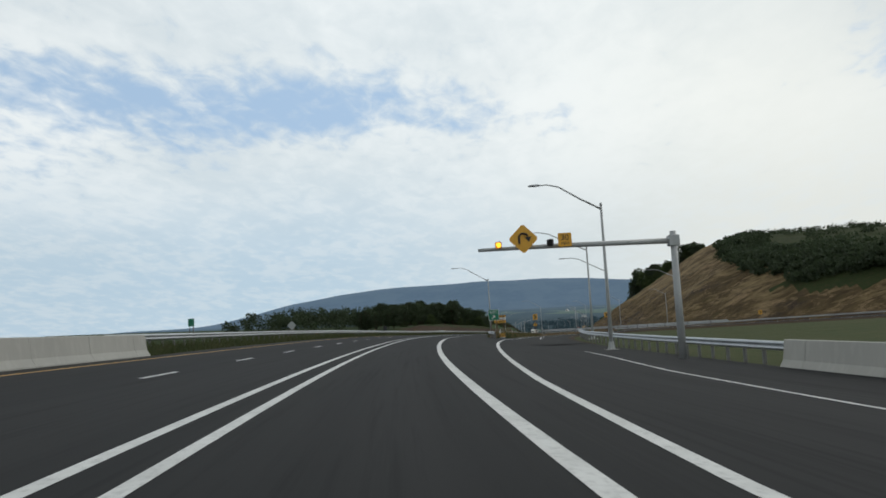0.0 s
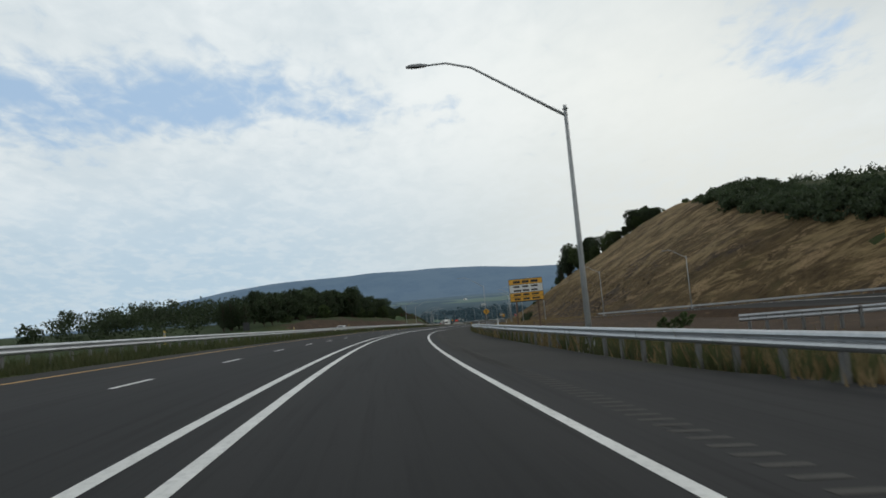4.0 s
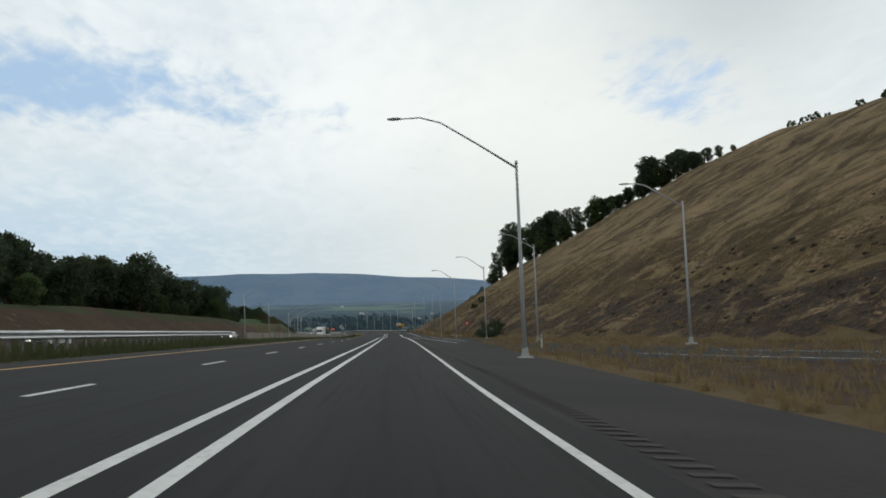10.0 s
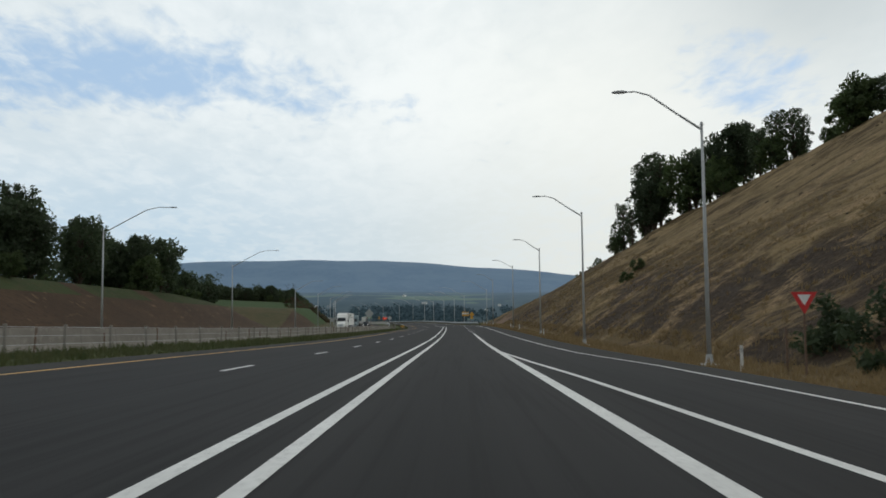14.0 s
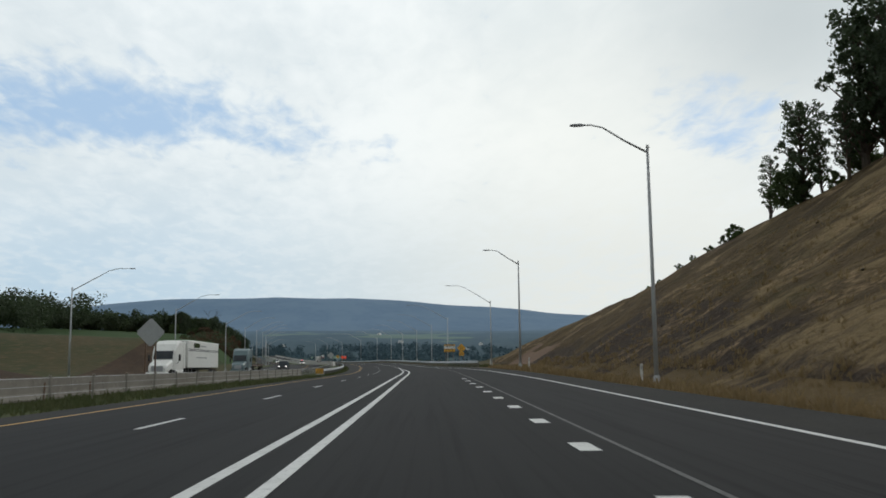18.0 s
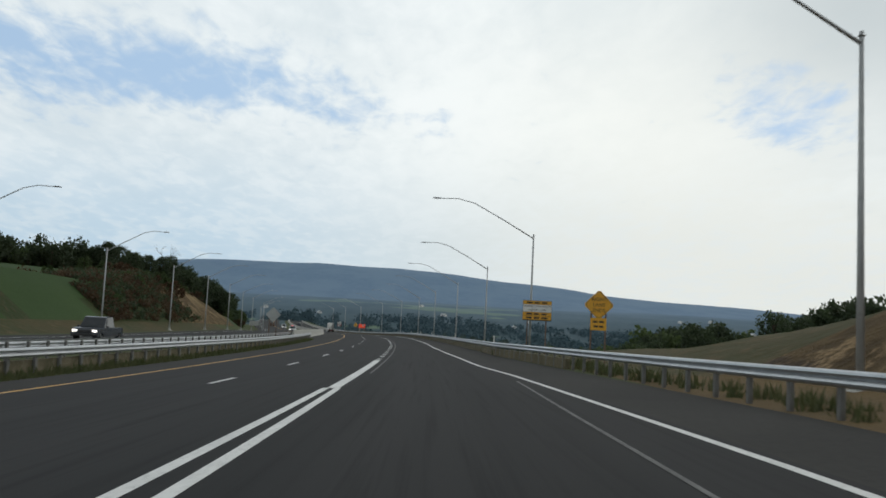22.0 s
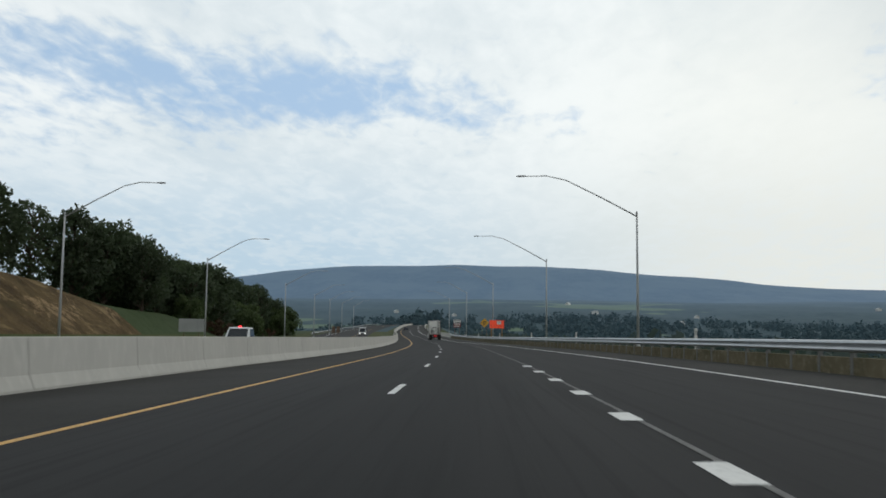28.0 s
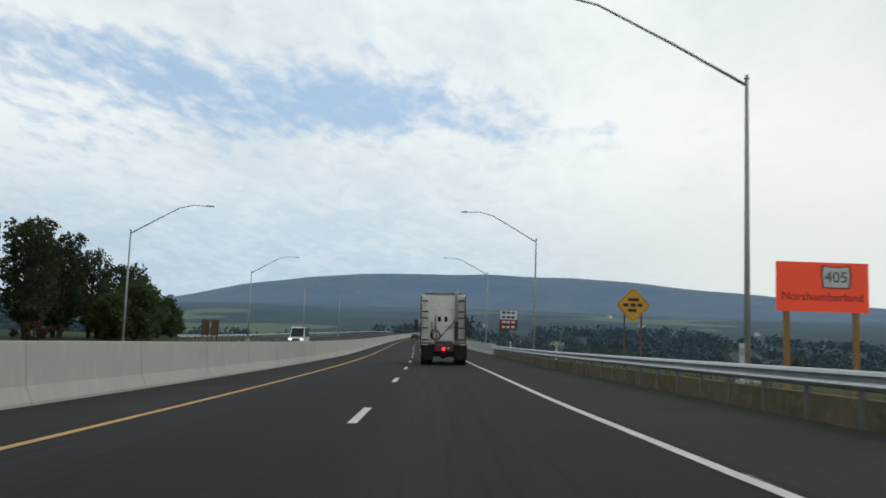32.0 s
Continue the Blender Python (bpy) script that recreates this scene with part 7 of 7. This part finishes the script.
        part("fender", MB().loft([[(sx * 0.6, 0.95 + 0.72 * math.cos(a), 0.52 + 0.64 * math.sin(a)) for a in np.linspace(0.3, 2.85, 9)] + [(sx * 0.6, 0.95 + 0.69 * math.cos(a), 0.52 + 0.61 * math.sin(a)) for a in np.linspace(2.85, 0.3, 9)], [(sx * 1.2, 0.95 + 0.72 * math.cos(a), 0.52 + 0.64 * math.sin(a)) for a in np.linspace(0.3, 2.85, 9)] + [(sx * 1.2, 0.95 + 0.69 * math.cos(a), 0.52 + 0.61 * math.sin(a)) for a in np.linspace(2.85, 0.3, 9)]]), M["plastic"], t)
        part("fuel_tank", MB().tube([(sx * 0.95, 3.4, 0.72), (sx * 0.95, 4.9, 0.72)], 0.3, 14), M["chrome"], t)
        for y in (0.95, 2.25):
            for x in (0.72, 1.04):
                wheel_part(t, sx * x, y, 0.51, 0.28)
        wheel_part(t, sx * 1.0, 7.25, 0.51, 0.3)
    for y in (0.95, 2.25, 7.25):
        part("axle", MB().tube([(-0.95, y, 0.5), (0.95, y, 0.5)], 0.09, 8), M["plastic"], t)
    part("differential", MB().loft([[(0.22 * math.cos(a) * k, yy, 0.52 + 0.22 * math.sin(a) * k) for a in np.linspace(0, 2 * math.pi, 12, endpoint=False)] for yy, k in ((0.7, 0.4), (0.8, 0.9), (1.1, 1.0), (1.2, 0.5))]), M["redframe"], t)
    return t


def yaw_pose(s, d, turn=0.0):
    return surface_pose(s, d, 0.012) @ Matrix.Rotation(radians(turn), 4, "Z")


tractor("tractor_truck", "white sleeper-cab road tractor with no trailer, tail lamp lit", yaw_pose(942.0, -2.05))


def car(name, label, m, paint, kind="suv"):
    t = thing(name, label, "car", at_pose=m)
    L, Wd, H = {"suv": (4.7, 1.86, 1.7), "sedan": (4.6, 1.8, 1.45), "pickup": (5.7, 2.0, 1.85), "van": (5.4, 2.0, 2.3)}[kind]
    w = Wd / 2
    low = [(0, 0.35), (0.05, 0.75), (0.3, 0.95), (1.25, 1.02), (L - 0.15, 1.02 if kind != "sedan" else 0.98), (L, 0.8), (L - 0.03, 0.35)]
    part("body", MB().loft([[(-w + k, L - y, z) for y, z in low] for k in (0.0,)] + [[(x, L - y, z + 0.02 * (1 - abs(x) / w)) for y, z in low] for x in (-w + 0.06, 0, w - 0.06)] + [[(w, L - y, z) for y, z in low]]), M[paint], t)
    cabin = {"suv": [(1.2, 1.0), (2.0, H - 0.06), (2.4, H), (4.2, H - 0.03), (4.6, 1.0)], "sedan": [(1.3, 0.98), (2.1, H - 0.04), (2.5, H), (3.4, H - 0.02), (4.2, 0.98)], "pickup": [(1.5, 1.02), (2.2, H - 0.05), (2.5, H), (3.5, H - 0.02), (3.75, 1.02)], "van": [(0.9, 1.0), (1.7, H - 0.1), (2.0, H), (5.2, H), (5.35, 1.0)]}[kind]
    part("cabin", MB().loft([[(x * (1.0 if z < 1.1 else 0.86), L - y, z) for y, z in cabin] for x in (-w + 0.05, w - 0.05)]), M[paint], t)
    ca_ = cabin
    part("windscreen", MB().loft([[(-w * 0.8, L - ca_[0][0] - 0.08 + o, ca_[0][1] + 0.06), (w * 0.8, L - ca_[0][0] - 0.08 + o, ca_[0][1] + 0.06), (w * 0.72, L - ca_[1][0] + o + 0.02, ca_[1][1] - 0.06), (-w * 0.72, L - ca_[1][0] + o + 0.02, ca_[1][1] - 0.06)] for o in (0.02, 0.06)]), M["glass"], t)
    for sx in (-1, 1):
        zt = H - 0.14
        part("side_window", MB().loft([[(sx * (w * 0.97 + o), L - ca_[0][0] - 0.35, 1.08), (sx * (w * 0.97 + o), L - ca_[-1][0] + 0.2, 1.08), (sx * (w * 0.88 + o), L - ca_[-2][0] + 0.05, zt), (sx * (w * 0.88 + o), L - ca_[1][0] - 0.12, zt)] for o in (-0.05, -0.01)]), M["glass"], t)
        part("headlamp", MB().box(sx * (w - 0.28) - 0.17, sx * (w - 0.28) + 0.17, L - 0.06, L + 0.02, 0.68, 0.84, 0.03), M["headlamp"], t)
        part("wing_mirror", MB().box(sx * (w + 0.1) - 0.09, sx * (w + 0.1) + 0.09, L - 1.75, L - 1.62, 1.02, 1.16, 0.03), M["plastic"], t)
        for y in (0.85, L - 0.9):
            wheel_part(t, sx * (w - 0.12), y, 0.35, 0.24)
    part("grille", MB().box(-0.45, 0.45, L - 0.03, L + 0.015, 0.6, 0.82, 0.02), M["plastic"], t)
    part("bumper", MB().box(-w + 0.05, w - 0.05, L - 0.08, L + 0.03, 0.36, 0.56, 0.03), M["plastic"], t)
    return t


car("suv", "white sport utility car with its headlamps lit", yaw_pose(258, -23.5, 180), "carwhite")
car("sedan", "white sedan on the oncoming carriageway", yaw_pose(308, -25.5, 180), "carwhite", "sedan")
car("sedan", "pale car far along the oncoming carriageway", yaw_pose(372, -23.5, 180), "carwhite", "sedan")
car("pickup_truck", "dark pickup truck with lit headlamps", yaw_pose(655, -23.0, 180), "cardark", "pickup")
pk = car("pickup_truck", "white single-cab pickup with a lit red roof beacon", yaw_pose(841, -20.0, 180), "carwhite", "pickup")
part("beacon", MB().tube([(0.1, 2.75, 1.84), (0.1, 2.75, 1.93), (0.1, 2.75, 1.97)], [0.16, 0.15, 0.08], 10), M["tail"], pk, "lit red roof beacon")
car("sedan", "dark car far down the highway", yaw_pose(1120, -5.5, 0), "cardark", "sedan")
car("van", "white van with lit headlamps on the far bridge", yaw_pose(1010, -18.5, 180), "carwhite", "van")


def box_trailer(m):
    t = thing("semi_trailer", "long white box trailer with dark stripes", "trailer", at_pose=m)
    part("box", MB().box(-1.28, 1.28, 0, 14.6, 1.15, 4.05, 0.05), M["truckwhite"], t)
    for z in (3.12, 2.98):
        for x in (-1.29, 1.29):
            part("stripe", MB().box(x - 0.006, x + 0.006, 0.1, 14.5, z - 0.035, z + 0.035), M["plastic"], t)
    for x in (-1.29, 1.29):
        part("decal", MB().box(x - 0.008, x + 0.008, 9.5, 12.2, 3.3, 3.8), M["scrub"], t, "green and dark picture panel")
        part("lettering_bar", MB().box(x - 0.006, x + 0.006, 6.5, 9.0, 3.45, 3.6).box(x - 0.006, x + 0.006, 6.0, 11.0, 2.2, 2.32), M["signback"], t)
    for y in (1.2, 2.5):
        for sx in (-1, 1):
            wheel_part(t, sx * 1.0, y, 0.5, 0.5)
    part("underframe", MB().box(-0.5, 0.5, 0.2, 14.0, 0.95, 1.15, 0.02), M["plastic"], t)
    for sx in (-1, 1):
        part("landing_leg", MB().box(sx * 0.8 - 0.06, sx * 0.8 + 0.06, 11.0, 11.12, 0.0, 1.15, 0.01), M["pole"], t)
    return t


tractor("hauling_tractor", "white tractor pulling a box trailer on the oncoming carriageway", yaw_pose(566, -24.5, 180) @ Matrix.Translation((0, 0, 0)))
box_trailer(yaw_pose(566 - 0.2, -24.5, 180) @ Matrix.Translation((0, -13.0, 0)))

fb = tractor("flatbed_tractor", "dark teal tractor with an empty flatbed on the oncoming carriageway", yaw_pose(612, -25.0, 180), "carblue")
fl = thing("flatbed_trailer", "low empty dark flatbed trailer", "trailer", at_pose=yaw_pose(612, -25.0, 180) @ Matrix.Translation((0, -10.2, 0)))
part("deck", MB().box(-1.25, 1.25, 0, 12.0, 1.2, 1.4, 0.03), M["rust"], fl)
for y in (0.9, 2.2):
    for sx in (-1, 1):
        wheel_part(fl, sx * 1.0, y, 0.5, 0.5)
for k in range(6):
    part("stake_pocket", MB().box(-1.28, 1.28, 0.8 + 2 * k, 0.9 + 2 * k, 1.1, 1.5, 0.01), M["plastic"], fl)
